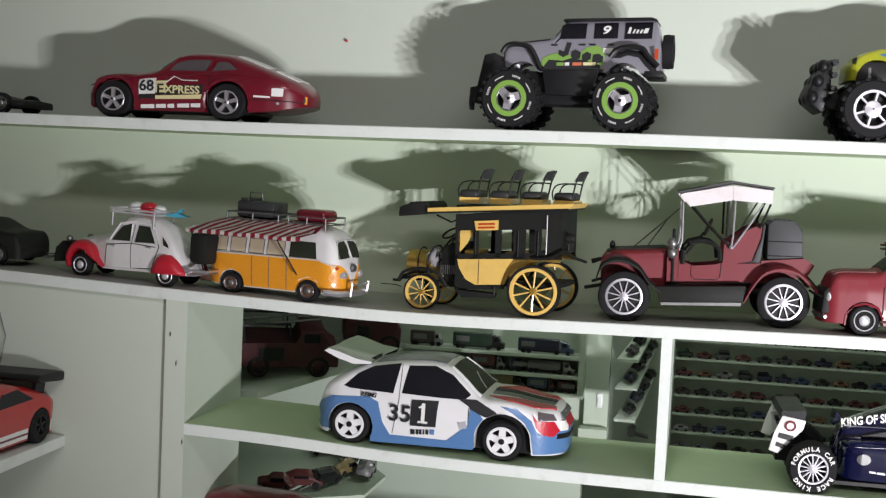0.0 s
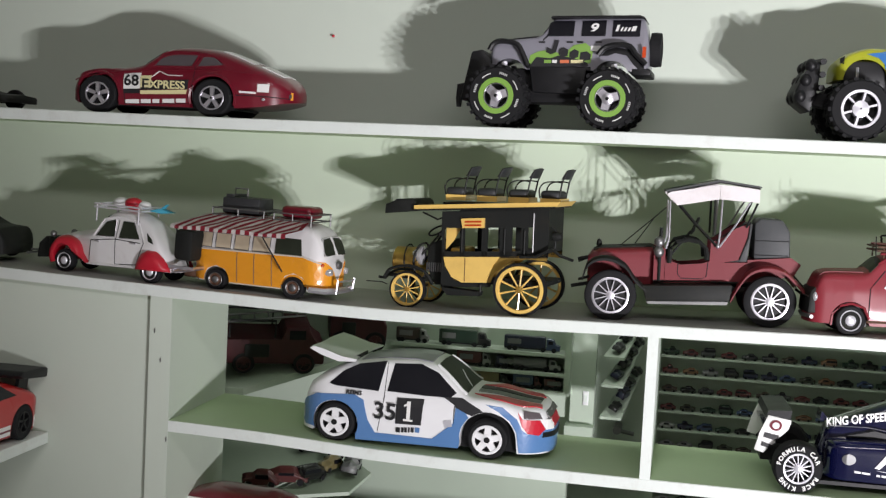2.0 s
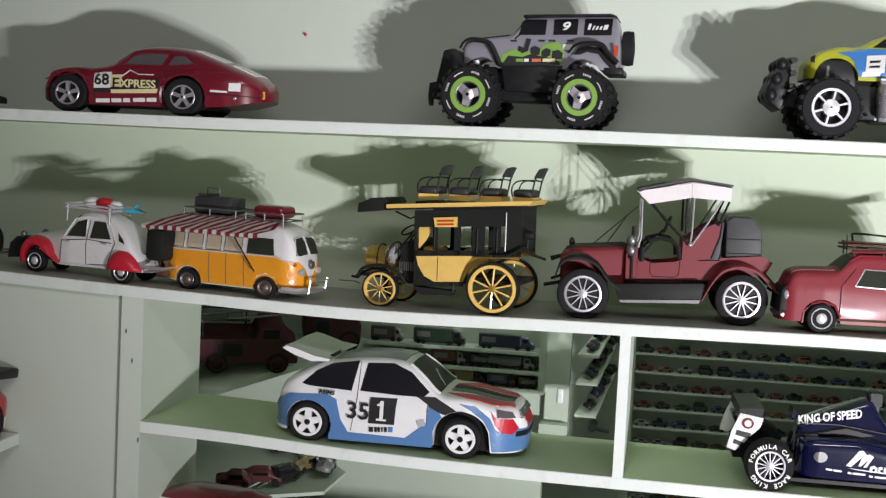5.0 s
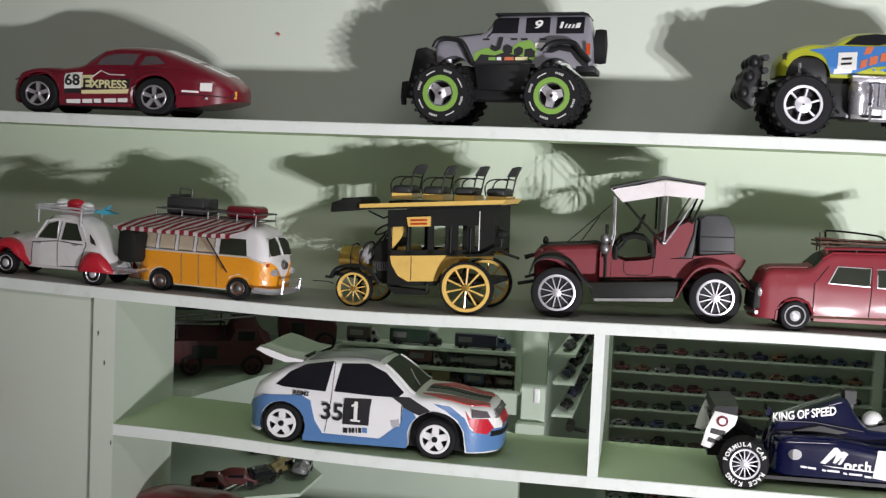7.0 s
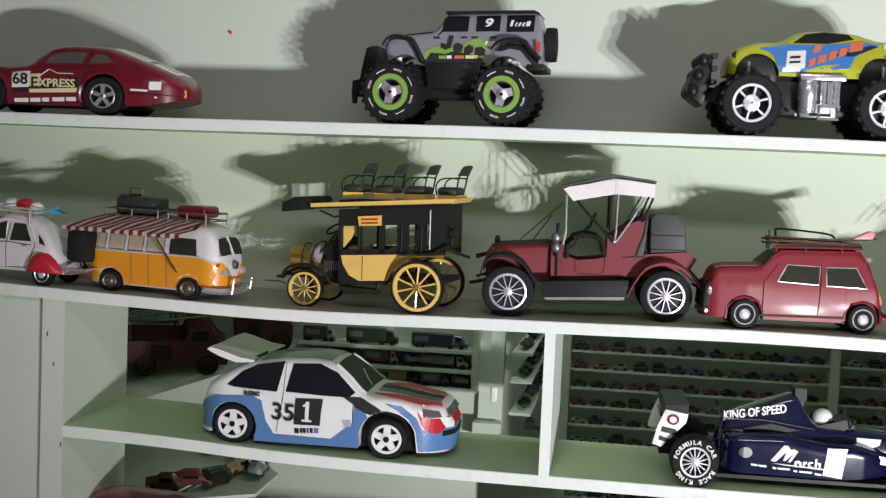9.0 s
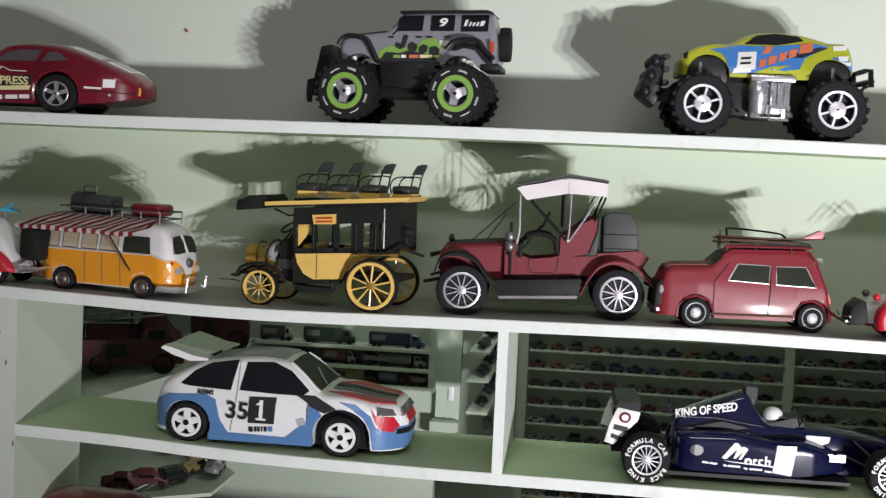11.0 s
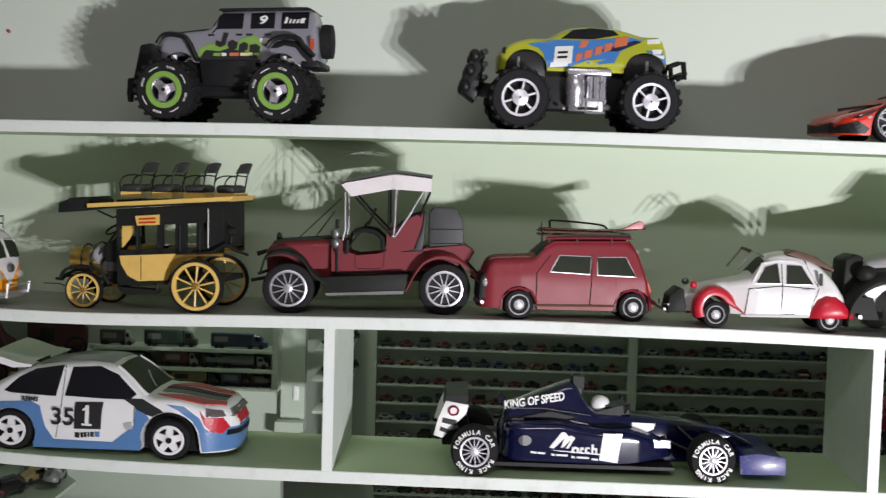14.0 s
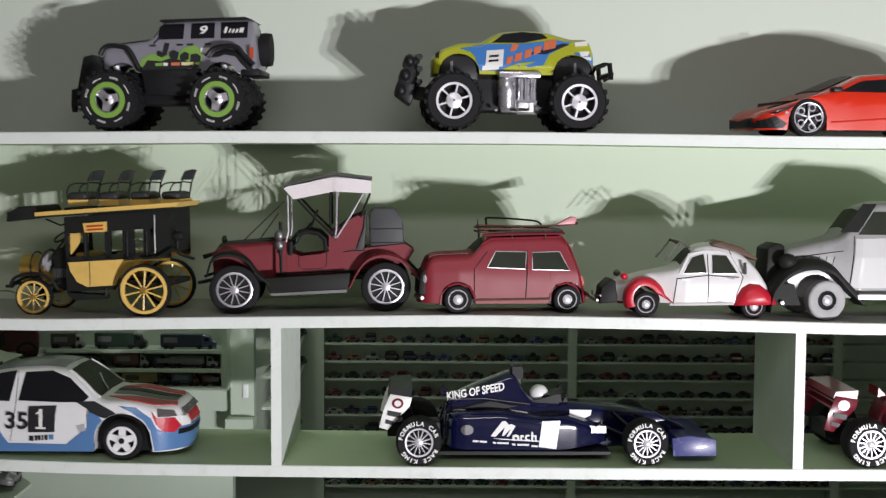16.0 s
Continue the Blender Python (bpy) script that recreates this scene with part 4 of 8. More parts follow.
# ---- middle shelf ----
def rounded_saloon(name, m, label, flip, luggage):
    """A small rounded saloon with bulging wings; flip puts the rear on the right."""
    T = thing(name, m, label, "toy car", "toy cars on the shelves")
    S = Shell([(-0.1359, 0.0198), (-0.1303, 0.0364), (-0.1139, 0.0502), (-0.0812, 0.0596), (-0.0299, 0.0712), (-0.0205, 0.088), (-0.0065, 0.1003), (0.0168, 0.1046), (0.0425, 0.1011), (0.0635, 0.0909), (0.0845, 0.0694), (0.1008, 0.0468), (0.1148, 0.0241)], 0.036, 0.055, 0.019, [(-0.0775, 0.022, 0.0225), (0.0775, 0.018, 0.019)], tumble=0.30, rc=0.012, round_ends=0.018)
    S.half = [(-0.14, 0.014), (-0.1, 0.017), (-0.07, 0.021), (-0.035, 0.034), (-0.02, 0.036), (0.08, 0.036), (0.115, 0.028)]
    S.body(M_CVWHITE, T, "off-white enamelled body")
    S.lid("windscreen", [(-0.0285, -0.025), (-0.0285, 0.025), (-0.013, 0.022), (-0.013, -0.022)], M_SEETHROUGH, T)
    S.seam("window_arch", [(-0.03, 0.062), (-0.016, 0.089), (0.006, 0.0945), (0.028, 0.0945), (0.045, 0.089), (0.06, 0.064)], M_CVWHITE, T, 0.0015)
    S.panel("front_window", [(-0.0252, 0.0621), (-0.0121, 0.0847), (0.0051, 0.0901), (0.0084, 0.0636)], M_SEETHROUGH, T, both=True)
    S.panel("rear_window", [(0.0168, 0.0626), (0.0177, 0.0888), (0.0378, 0.0883), (0.0532, 0.0643)], M_SEETHROUGH, T, both=True)
    for p in ([(-0.0252, 0.0621), (-0.0121, 0.0847), (0.0051, 0.0901), (0.0084, 0.0636)], [(0.0168, 0.0626), (0.0177, 0.0888), (0.0378, 0.0883), (0.0532, 0.0643)]):
        S.seam("window_trim", p, M_CHROME, T, 0.0007, closed=True)
    S.seam("door_seam", [(-0.0336, 0.0547), (-0.0369, 0.0196)], M_INK, T)
    S.seam("door_seam", [(0.0107, 0.0894), (0.0121, 0.0218), (0.0495, 0.0249), (0.0612, 0.059), (0.0425, 0.0955)], M_INK, T)
    S.seam("door_seam", [(-0.0336, 0.0547), (0.0107, 0.0605), (0.0551, 0.0587)], M_INK, T)
    S.seam("sill", [(-0.0416, 0.018), (0.0495, 0.0211)], M_CVWHITE, T, 0.0022)
    for a in (835, 975):
        S.panel("door_handle", [((u - 894) * 0.000467, (520.11 + 0.04518 * u - v) * 0.000467) for u, v in ((a, 438), (a + 22, 440), (a + 22, 445), (a, 443),)], M_CHROME, T, off=0.0015)
    # wings
    for s in (-1, 1):
        # front wing: a bulging arch, highest in the middle of its width
        bm = bmesh.new()
        arc = [(-0.0775 + k * math.cos(a), 0.022 + k * math.sin(a)) for a, k in [(q, 0.0355 - 0.004 * abs(q - 1.9)) for q in np.linspace(math.pi * 1.12, 0.35, 16)]]
        arc += [(-0.041, 0.024), (-0.036, 0.0185)]
        rows = []
        for n, (x, z) in enumerate(arc):
            dx, dz = (-0.0775 - x), (0.020 - z)
            d = math.hypot(dx, dz)
            dx, dz = dx / d, dz / d
            wid = 0.0125 if n < 14 else 0.0125 - 0.003 * (n - 13)
            rows.append([bm.verts.new((x + dx * k * wid, s * yy, z + dz * k * wid)) for yy, k in ((0.016, 0.2), (0.025, -0.05), (0.034, 0.02), (0.0395, 0.25), (0.0415, 0.6), (0.0405, 1.0), (0.016, 1.0))])
        for a, b in zip(rows, rows[1:]):
            for k in range(7):
                bm.faces.new((a[k], a[(k + 1) % 7], b[(k + 1) % 7], b[k]))
        bm.faces.new(rows[0])
        bm.faces.new(rows[-1][::-1])
        part("front_wing", bm, M_CVRED, T, "red front wing", smooth=True, angle=60)
        bm = bmesh.new()
        pr = [(0.0495, 0.0179), (0.0518, 0.0306), (0.0588, 0.044), (0.0705, 0.051), (0.0845, 0.0498), (0.0985, 0.0397), (0.1102, 0.0262), (0.1111, 0.0202)]
        a = [bm.verts.new((x, s * 0.034, z)) for x, z in pr]
        cx, cz = sum(p[0] for p in pr) / 8, sum(p[1] for p in pr) / 8 - 0.006
        b = [bm.verts.new((cx + (x - cx) * 0.82, s * 0.044, cz + (z - cz) * 0.85)) for x, z in pr]
        c = [bm.verts.new((cx + (x - cx) * 0.45, s * 0.0475, cz + (z - cz) * 0.5)) for x, z in pr]
        for u, v in ((a, b), (b, c)):
            for k in range(8):
                bm.faces.new((u[k], u[(k + 1) % 8], v[(k + 1) % 8], v[k]))
        bm.faces.new(c)
        bm.faces.new(a[::-1])
        part("rear_wing", bm, M_CVRED, T, "red rear wing spat", smooth=True, angle=60)
        ball("head_lamp", (-0.108, s * 0.027, 0.056), 0.0052, M_STEELDARK if luggage or s > 0 else M_CVRED, T)
    # grille made black to paint in the shade between the front wings
    slab("grille", [(-0.141, 0.0149), (-0.1382, 0.0383), (-0.1256, 0.0506), (-0.1186, 0.0486), (-0.1139, 0.0184)], -0.022, 0.022, M_TINBLACK, T, bevel=0.002)
    for s in (-1, 1):
        rod("bumper", [(-0.142, s * 0.034, 0.028), (-0.146, s * 0.01, 0.026)], 0.0016, M_STEELDARK, T)
    rod("bumper_bar", [(-0.147, -0.038, 0.022), (-0.15, 0, 0.022), (-0.147, 0.038, 0.022)], 0.002, M_STEELDARK, T)
    rod("rear_bumper", [(0.118, -0.04, 0.024), (0.124, 0, 0.024), (0.118, 0.04, 0.024)], 0.003, M_CHROME, T)
    four_wheels(T, (-0.0775, 0.0775), 0.039, 0.0178, 0.013, "cap", M_SILVER, cap_mat=M_TINBLACK, rim=0.7)
    return T, S


def orange_bus():
    T = thing("toy_camper_van", pose(-0.5662, 0.0631, level(MID, -0.5662), 0, 1.0, -10) @ Matrix.Diagonal((1.05, 1.06, 0.96, 1)), "orange and white tin camper van with striped awning and roof luggage", "toy van", "toy cars on the shelves")
    S = Shell([(-0.106, 0.055), (-0.103, 0.085), (-0.094, 0.106), (-0.07, 0.113), (0.06, 0.114), (0.085, 0.106), (0.1, 0.085), (0.108, 0.065), (0.11, 0.03), (0.108, 0.016)], 0.041, 0.06, 0.013, [(-0.061, 0.017, 0.0195), (0.061, 0.017, 0.0195)], tumble=0.14, rc=0.012, round_ends=0.026)
    S.body(M_CVWHITE, T, "white upper body with rounded roof")
    S.panel("lower_side", [(-0.099, 0.016), (-0.082, 0.014), (-0.0815, 0.02), (-0.075, 0.033), (-0.061, 0.0385), (-0.047, 0.033), (-0.041, 0.014), (0.041, 0.014), (0.047, 0.033), (0.061, 0.0385), (0.075, 0.033), (0.0815, 0.02), (0.083, 0.016), (0.1, 0.018), (0.103, 0.04), (0.09, 0.058), (0.075, 0.064), (-0.104, 0.062)], M_ORANGE, T, "orange lower side", off=0.0012, both=True)
    S.panel("cab_side", [(0.0825, 0.02), (0.1, 0.02), (0.1, 0.058), (0.075, 0.0635)], M_ORANGE, T, off=0.0014, both=True)
    for x0, x1 in ((-0.093, -0.07), (-0.064, -0.04), (-0.034, -0.011), (-0.005, 0.022)):
        p = [(x0, 0.066), (x1, 0.066), (x1, 0.088), (x0, 0.088)]
        S.panel("side_window", p, M_CURTAIN, T, "curtained side window", both=True)
        S.seam("window_trim", p, M_STEELDARK, T, 0.0006, closed=True, off=0.001)
    S.panel("cab_window", [(0.03, 0.066), (0.072, 0.066), (0.068, 0.09), (0.03, 0.09)], M_SEETHROUGH, T, both=True)
    for x in (-0.028, -0.001, 0.027):
        S.seam("door_seam", [(x, 0.062), (x, 0.016)], M_RUST, T, 0.0006, off=0.0014)
    S.seam("waist_trim", [(-0.105, 0.0625), (0.075, 0.0645), (0.1, 0.056)], M_CREAM, T, 0.0012, off=0.0014)
    S.seam("sill", [(-0.04, 0.0135), (0.04, 0.0135)], M_CREAM, T, 0.0014)
    # face: split screens, lamps, badge disc, bumper
    for s in (-1, 1):
        S.face("windscreen", [(s * 0.0025, 0.0675), (s * 0.031, 0.0675), (s * 0.0265, 0.0925), (s * 0.0025, 0.0945)], 1, M_SEETHROUGH, T)
        pane = [(s * 0.0025, 0.0675), (s * 0.031, 0.0675), (s * 0.0265, 0.0925), (s * 0.0025, 0.0945), (s * 0.0025, 0.0675)]
        rod("screen_frame", [(S.x_at(y, z, 1) + 0.0015, y, z) for y, z in pane], 0.0011, M_CVWHITE, T)
        S.face("front_swoop", [(s * 0.0015, 0.019), (s * 0.0395, 0.019), (s * 0.0405, 0.06), (s * 0.03, 0.058), (s * 0.016, 0.047), (s * 0.0015, 0.027)], 1, M_ORANGE, T, "orange front below the white vee")
        bm = bmesh.new()
        lathe(bm, [(0.001, 0.004), (0.0045, 0.0032), (0.0058, 0.0), (0.0058, -0.006)], 18, "x", (S.x_at(0.024, 0.043, 1) + 0.002, s * 0.024, 0.043))
        part("head_lamp", bm, M_LENS, T, "round chromed head lamp", smooth=True)
        ball("indicator", (S.x_at(0.033, 0.054, 1), s * 0.033, 0.054), 0.003, M_AMBER, T)
    bm = bmesh.new()
    lathe(bm, [(0.001, 0.002), (0.0055, 0.002), (0.0065, 0.0), (0.0065, -0.003)], 20, "x", (0.1105, 0, 0.053))
    part("badge_disc", bm, M_STEELDARK, T, "plain round front badge", smooth=True)
    rod("front_bumper", [(0.088, -0.045, 0.017), (0.108, -0.04, 0.016), (0.118, -0.02, 0.016), (0.12, 0, 0.016), (0.118, 0.02, 0.016), (0.108, 0.04, 0.016)], 0.0048, M_CHROME, T, "chrome front bumper")
    for y in (-0.026, 0.026):
        rod("bumper_guard", [(0.12, y, 0.012), (0.122, y, 0.033)], 0.002, M_CHROME, T)
    rod("guard_bar", [(0.121, -0.026, 0.03), (0.122, 0.026, 0.03)], 0.0016, M_CHROME, T)
    # roof rack and luggage
    for x0, x1 in ((-0.078, 0.004), (0.02, 0.078)):
        for z, rr in ((0.116, 0.0012), (0.1265, 0.0013)):
            rod("rack_rail", smooth_line([(x0, -0.03, z), (x1, -0.03, z), (x1, 0.03, z), (x0, 0.03, z), (x0, -0.03, z)], 1), rr, M_STEELDARK, T)
        for x in np.linspace(x0, x1, 3):
            for y in (-0.03, 0.03):
                rod("rack_post", [(x, y, 0.108), (x, y, 0.1265)], 0.0012, M_STEELDARK, T)
    box_part("suitcase", (-0.068, -0.008, -0.022, 0.02, 0.119, 0.144), M_LEATHER, T, "black leather suitcase", bevel=0.003)
    rod("suitcase_handle", [(-0.06, 0.0, 0.144), (-0.06, 0.0, 0.157), (-0.04, 0.0, 0.157), (-0.04, 0.0, 0.144)], 0.0016, M_STEELDARK, T)
    box_part("small_case", (-0.063, -0.052, -0.02, 0.018, 0.144, 0.148), M_LEATHER, T)
    bm = bmesh.new()
    add_box(bm, 0.024, 0.072, -0.02, 0.022, 0.119, 0.138)
    bevel_all(bm, 0.007, 3)
    part("red_case", bm, M_RED, T, "dark red leather case", smooth=True)
    # striped awning over the side, each stripe a strip of cloth
    n = 26
    M_AWN = (mat("awning_white", (0.78, 0.74, 0.72), 0.8, vary=0.06), mat("awning_red", (0.36, 0.03, 0.05), 0.75, vary=0.12, scale=40))
    for i in range(n):
        xa, xb = -0.122 + 0.182 * i / n, -0.122 + 0.182 * (i + 1) / n
        bm = bmesh.new()
        rows = []
        for k, (yy, zz, sh) in enumerate(((-0.004, 0.1185, 0.05), (-0.03, 0.1155, 0.034), (-0.05, 0.106, 0.016), (-0.068, 0.097, 0.0), (-0.0685, 0.0915, 0.0))):
            sag = 0.0015 * math.sin(3.1 * k + 0.7 * i) if k in (2, 3) else 0.0
            xa2, xb2 = min(xa + sh, 0.068), min(xb + sh, 0.075)
            rows.append((bm.verts.new((xa2, yy, zz + sag)), bm.verts.new((xb2, yy, zz + 0.0015 * math.sin(3.1 * k + 0.7 * i + 0.7) * (k in (2, 3))))))
        for p, q in zip(rows, rows[1:]):
            bm.faces.new((p[0], p[1], q[1], q[0]))
        bmesh.ops.solidify(bm, geom=bm.faces[:], thickness=0.001)
        part("awning_stripe", bm, M_AWN[i % 2], T)
    rod("awning_pole", [(0.02, -0.066, 0.096), (0.048, -0.05, 0.04)], 0.0012, M_INK, T)
    rod("awning_pole", [(-0.115, -0.066, 0.096), (-0.1, -0.048, 0.028)], 0.0012, M_INK, T)
    slab("rear_step", [(-0.12, 0.014), (-0.1, 0.014), (-0.1, 0.03), (-0.12, 0.026)], -0.03, 0.03, M_RUST, T, bevel=0.002)
    four_wheels(T, (-0.061, 0.061), 0.0425, 0.0165, 0.012, "cap", M_STEELDARK, cap_mat=M_RUST, rim=0.66)


def coach():
    T = thing("toy_motor_coach", pose(-0.2582, 0.082, level(MID, -0.2582), 0, -0.9, -8) @ Matrix.Diagonal((1.036, 1.03, 1, 1)), "black and yellow tin motor coach with open rooftop seats", "toy coach", "toy cars on the shelves")
    y = 0.042
    for s in (-1, 1):
        y0, y1 = (s * y, s * (y - 0.003))
        slab("roof_side", [(-0.0356, 0.1416), (0.117, 0.1526), (0.117, 0.1265), (-0.0356, 0.1176)], y0, y1, M_TINBLACK, T)
        for p in ([(-0.0356, 0.1176), (-0.0314, 0.1179), (-0.0298, 0.0765), (-0.0343, 0.0762)], [(-0.0081, 0.1192), (-0.0018, 0.1196), (-0.0018, 0.0781), (-0.0081, 0.0777)], [(0.0228, 0.121), (0.0314, 0.1215), (0.0314, 0.08), (0.0228, 0.0795)], [(0.0487, 0.1225), (0.0659, 0.1235), (0.0659, 0.082), (0.0487, 0.081)], [(0.0787, 0.1242), (0.0882, 0.1248), (0.0882, 0.0833), (0.0787, 0.0828)], [(0.0946, 0.1252), (0.117, 0.1265), (0.117, 0.085), (0.0946, 0.0837)]):
            slab("window_post", p, y0, y1, M_TINBLACK, T)
        slab("waist_rail", [(-0.0343, 0.0842), (0.117, 0.093), (0.117, 0.0831), (-0.0343, 0.0743)], y0, y1, M_TINBLACK, T)
        slab("yellow_side", [(-0.0311, 0.0764), (0.0499, 0.0811), (0.0404, 0.0678), (0.0324, 0.0434), (-0.0043, 0.0412), (-0.0187, 0.0484), (-0.0282, 0.0638)], s * (y + 0.001), y1, M_YELLOW, T, "yellow lower side panel")
        slab("rear_side", [(0.0499, 0.0811), (0.117, 0.0882), (0.1154, 0.0785), (0.0882, 0.0801), (0.0659, 0.0756), (0.0436, 0.0584), (0.0372, 0.0436), (0.0334, 0.0434), (0.0404, 0.0678)], y0, y1, M_BRASS, T)
        slab("sill", [(-0.0343, 0.0762), (-0.0282, 0.0606), (-0.0171, 0.0453), (-0.0043, 0.0403), (0.0372, 0.0427), (0.0372, 0.0373), (-0.0343, 0.0331)], y0, y1, M_TINBLACK, T)
    box_part("roof", (*sorted((-0.0356, 0.117)), -0.04, 0.04, 0.150, 0.155), M_TINBLACK, T)
    x0, x1 = -0.0343, 0.117
    box_part("rear_wall", (x1 - 0.003, x1, -0.039, 0.039, 0.09, 0.15), M_TINBLACK, T)
    box_part("front_wall", (x0, x0 + 0.003, -0.039, 0.039, 0.04, 0.1), M_TINBLACK, T)
    box_part("floor_pan", (x0, x1, -0.038, 0.038, 0.043, 0.05), M_TINBLACK, T)
    for a, b in ((400, 460), (585, 650)):
        (xa, _), (xb, _) = [((q - 483.5) * 0.000319, 0) for q in (a, b)]
        box_part("bench", (xa, xb, -0.03, 0.03, 0.05, 0.09), M_BRASS, T, "tan bench inside", bevel=0.004)
    slab("curtain", [(-0.031, 0.118), (-0.009, 0.1195), (-0.02, 0.1), (-0.031, 0.086)], -0.034, -0.032, M_YELLOW, T, "yellow curtain at the front window")
    for xx in (-0.005, 0.056, 0.084):
        rod("corner_rod", [(xx, -0.0435, 0.085), (xx, -0.0435, 0.121)], 0.0011, M_TINBLACK, T)
    rod("rear_pole", [(0.096, -0.0435, 0.09), (0.096, -0.0435, 0.145)], 0.0011, M_STEELDARK, T)
    slab("panel_line", [(0.0, 0.077), (0.0008, 0.077), (0.0008, 0.043), (0.0, 0.043)], -0.0436, -0.042, M_RUST, T)
    slab("name_board", [(-0.0069, 0.1327), (0.027, 0.1353), (0.027, 0.1212), (-0.0043, 0.1194)], -0.0455, -0.042, M_YELLOW, T, "small yellow board with red bars")
    for a, b in ((268, 276), (284, 292)):
        slab("board_bar", [((u - 483.5) * 0.000319, (646.94 + 0.05803 * u - v) * 0.000319) for u, v in ((480, a), (555, a), (555, b), (480, b),)], -0.0465, -0.0454, M_AMBER, T)
    # roof deck and four seat rows
    slab("roof_deck", [(-0.0761, 0.1488), (0.1329, 0.1625), (0.1265, 0.1551), (-0.0761, 0.1424)], -0.046, 0.046, M_YELLOW, T, "yellow roof deck")
    slab("deck_edge", [(-0.0761, 0.143), (0.1265, 0.1557), (0.1265, 0.1532), (-0.0761, 0.1408)], -0.047, 0.047, M_TINBLACK, T)
    slab("deck_nose", [(-0.1224, 0.1349), (-0.1208, 0.1494), (-0.1064, 0.1518), (-0.1064, 0.1566), (-0.0809, 0.1581), (-0.0761, 0.152), (-0.0761, 0.1402)], -0.04, 0.04, M_TINBLACK, T, "black luggage nose of the roof deck", bevel=0.002)
    for i, cx in enumerate((405, 545, 690, 830)):
        sx = -0.0251 + (0.1106 - -0.0251) * i / 3
        sp = new("roof_seat")
        sp.parent = T
        bm = bmesh.new()
        add_box(bm, sx - 0.012, sx + 0.017, -0.024, 0.024, 0.158, 0.166)
        part("seat_base", bm, M_YELLOW, sp)
        bm = bmesh.new()
        add_box(bm, sx - 0.013, sx + 0.015, -0.023, 0.023, 0.165, 0.177)
        bevel_all(bm, 0.005, 3)
        part("cushion", bm, M_LEATHER, sp, "black leather cushion", smooth=True)
        bm = bmesh.new()
        rows = []
        for yy in np.linspace(-0.021, 0.021, 9):
            bow = 0.004 * (1 - (yy / 0.021) ** 2)
            lift = 0.0025 * (1 - (yy / 0.021) ** 2)
            rows.append([bm.verts.new((sx + q + bow, yy, z)) for q, z in ((0.0155, 0.1935), (0.0185, 0.1935), (0.0255, 0.2055 + lift), (0.0225, 0.206 + lift))])
        for p, q in zip(rows, rows[1:]):
            for k in range(4):
                bm.faces.new((p[k], p[(k + 1) % 4], q[(k + 1) % 4], q[k]))
        bm.faces.new(rows[0])
        bm.faces.new(rows[-1][::-1])
        part("backrest", bm, M_LEATHER, sp, smooth=True)
        for yy in (-0.021, 0.021):
            bm = bmesh.new()
            tube(bm, smooth_line([(sx - 0.013, yy, 0.166), (sx - 0.0145, yy, 0.178), (sx - 0.009, yy, 0.187), (sx + 0.003, yy, 0.190), (sx + 0.016, yy, 0.189)], 4), 0.0011, 6)
            part("arm_rail", bm, M_TINBLACK, sp, smooth=True)
            bm = bmesh.new()
            tube(bm, [(sx + 0.013, yy, 0.166), (sx + 0.0175, yy, 0.19), (sx + 0.024, yy, 0.206)], 0.0012, 6)
            part("back_post", bm, M_TINBLACK, sp, smooth=True)
    # bonnet, steering, drum lamp
    slab("bonnet", [(-0.0618, 0.0842), (-0.0522, 0.0959), (-0.0356, 0.1017), (-0.0343, 0.0347), (-0.049, 0.0339), (-0.0586, 0.0525)], -0.026, 0.026, M_TINBLACK, T, bevel=0.002)
    for i in range(8):
        x = -0.0611 + 0.0033 * i
        box_part("bonnet_louvre", (x, x + 0.0014, -0.028, -0.0255, 0.053, 0.066), M_STEELDARK, T)
    rod("steering_column", [(-0.0707, -0.012, 0.0645), (-0.0586, -0.012, 0.0844), (-0.0442, -0.012, 0.1075)], 0.0014, M_TINBLACK, T)
    bm = bmesh.new()
    tube(bm, [(0.011 * math.cos(a), 0.009 * math.sin(a), 0.006 * math.sin(a) + 0.004 * math.cos(a)) for a in np.linspace(0, math.tau, 17)], 0.0014, 6)
    w = part("steering_wheel", bm, M_TINBLACK, T, smooth=True)
    w.location = (-0.0528, -0.012, 0.1118)
    bm = bmesh.new()
    lathe(bm, [(0.018, 0.0), (0.021, 0.002), (0.0215, 0.032), (0.0235, 0.036), (0.0235, 0.039), (0.018, 0.04), (0.012, 0.036), (0.001, 0.036)], 28, "x", (-0.1166, 0, 0.0692 - 0.005))
    part("radiator_drum", bm, M_BRASS, T, "polished brass front drum", smooth=True)
    # big head lamp at the drum's shoulder, and a curved wing over the front wheel
    bm = bmesh.new()
    lathe(bm, [(0.006, -0.012), (0.0125, -0.004), (0.0145, 0.0), (0.0145, 0.003), (0.012, 0.004), (0.006, 0.006), (0.0005, 0.007)], 24, "x", (-0.0745, -0.012, 0.0745))
    part("head_lamp", bm, [M_LENS], T, "chromed round head lamp", smooth=True)
    rod("lamp_arch", smooth_line([(-0.079, -0.026, 0.05), (-0.081, -0.026, 0.07), (-0.076, -0.02, 0.088), (-0.068, -0.012, 0.093), (-0.064, -0.01, 0.085)], 4), 0.0016, M_TINBLACK, T)
    for q in (-1, 1):
        rod("front_wing", smooth_line([(-0.118, q * 0.043, 0.042), (-0.108, q * 0.045, 0.055), (-0.0825, q * 0.046, 0.061), (-0.058, q * 0.046, 0.054), (-0.045, q * 0.045, 0.036)], 5), 0.0024, M_TINBLACK, T)
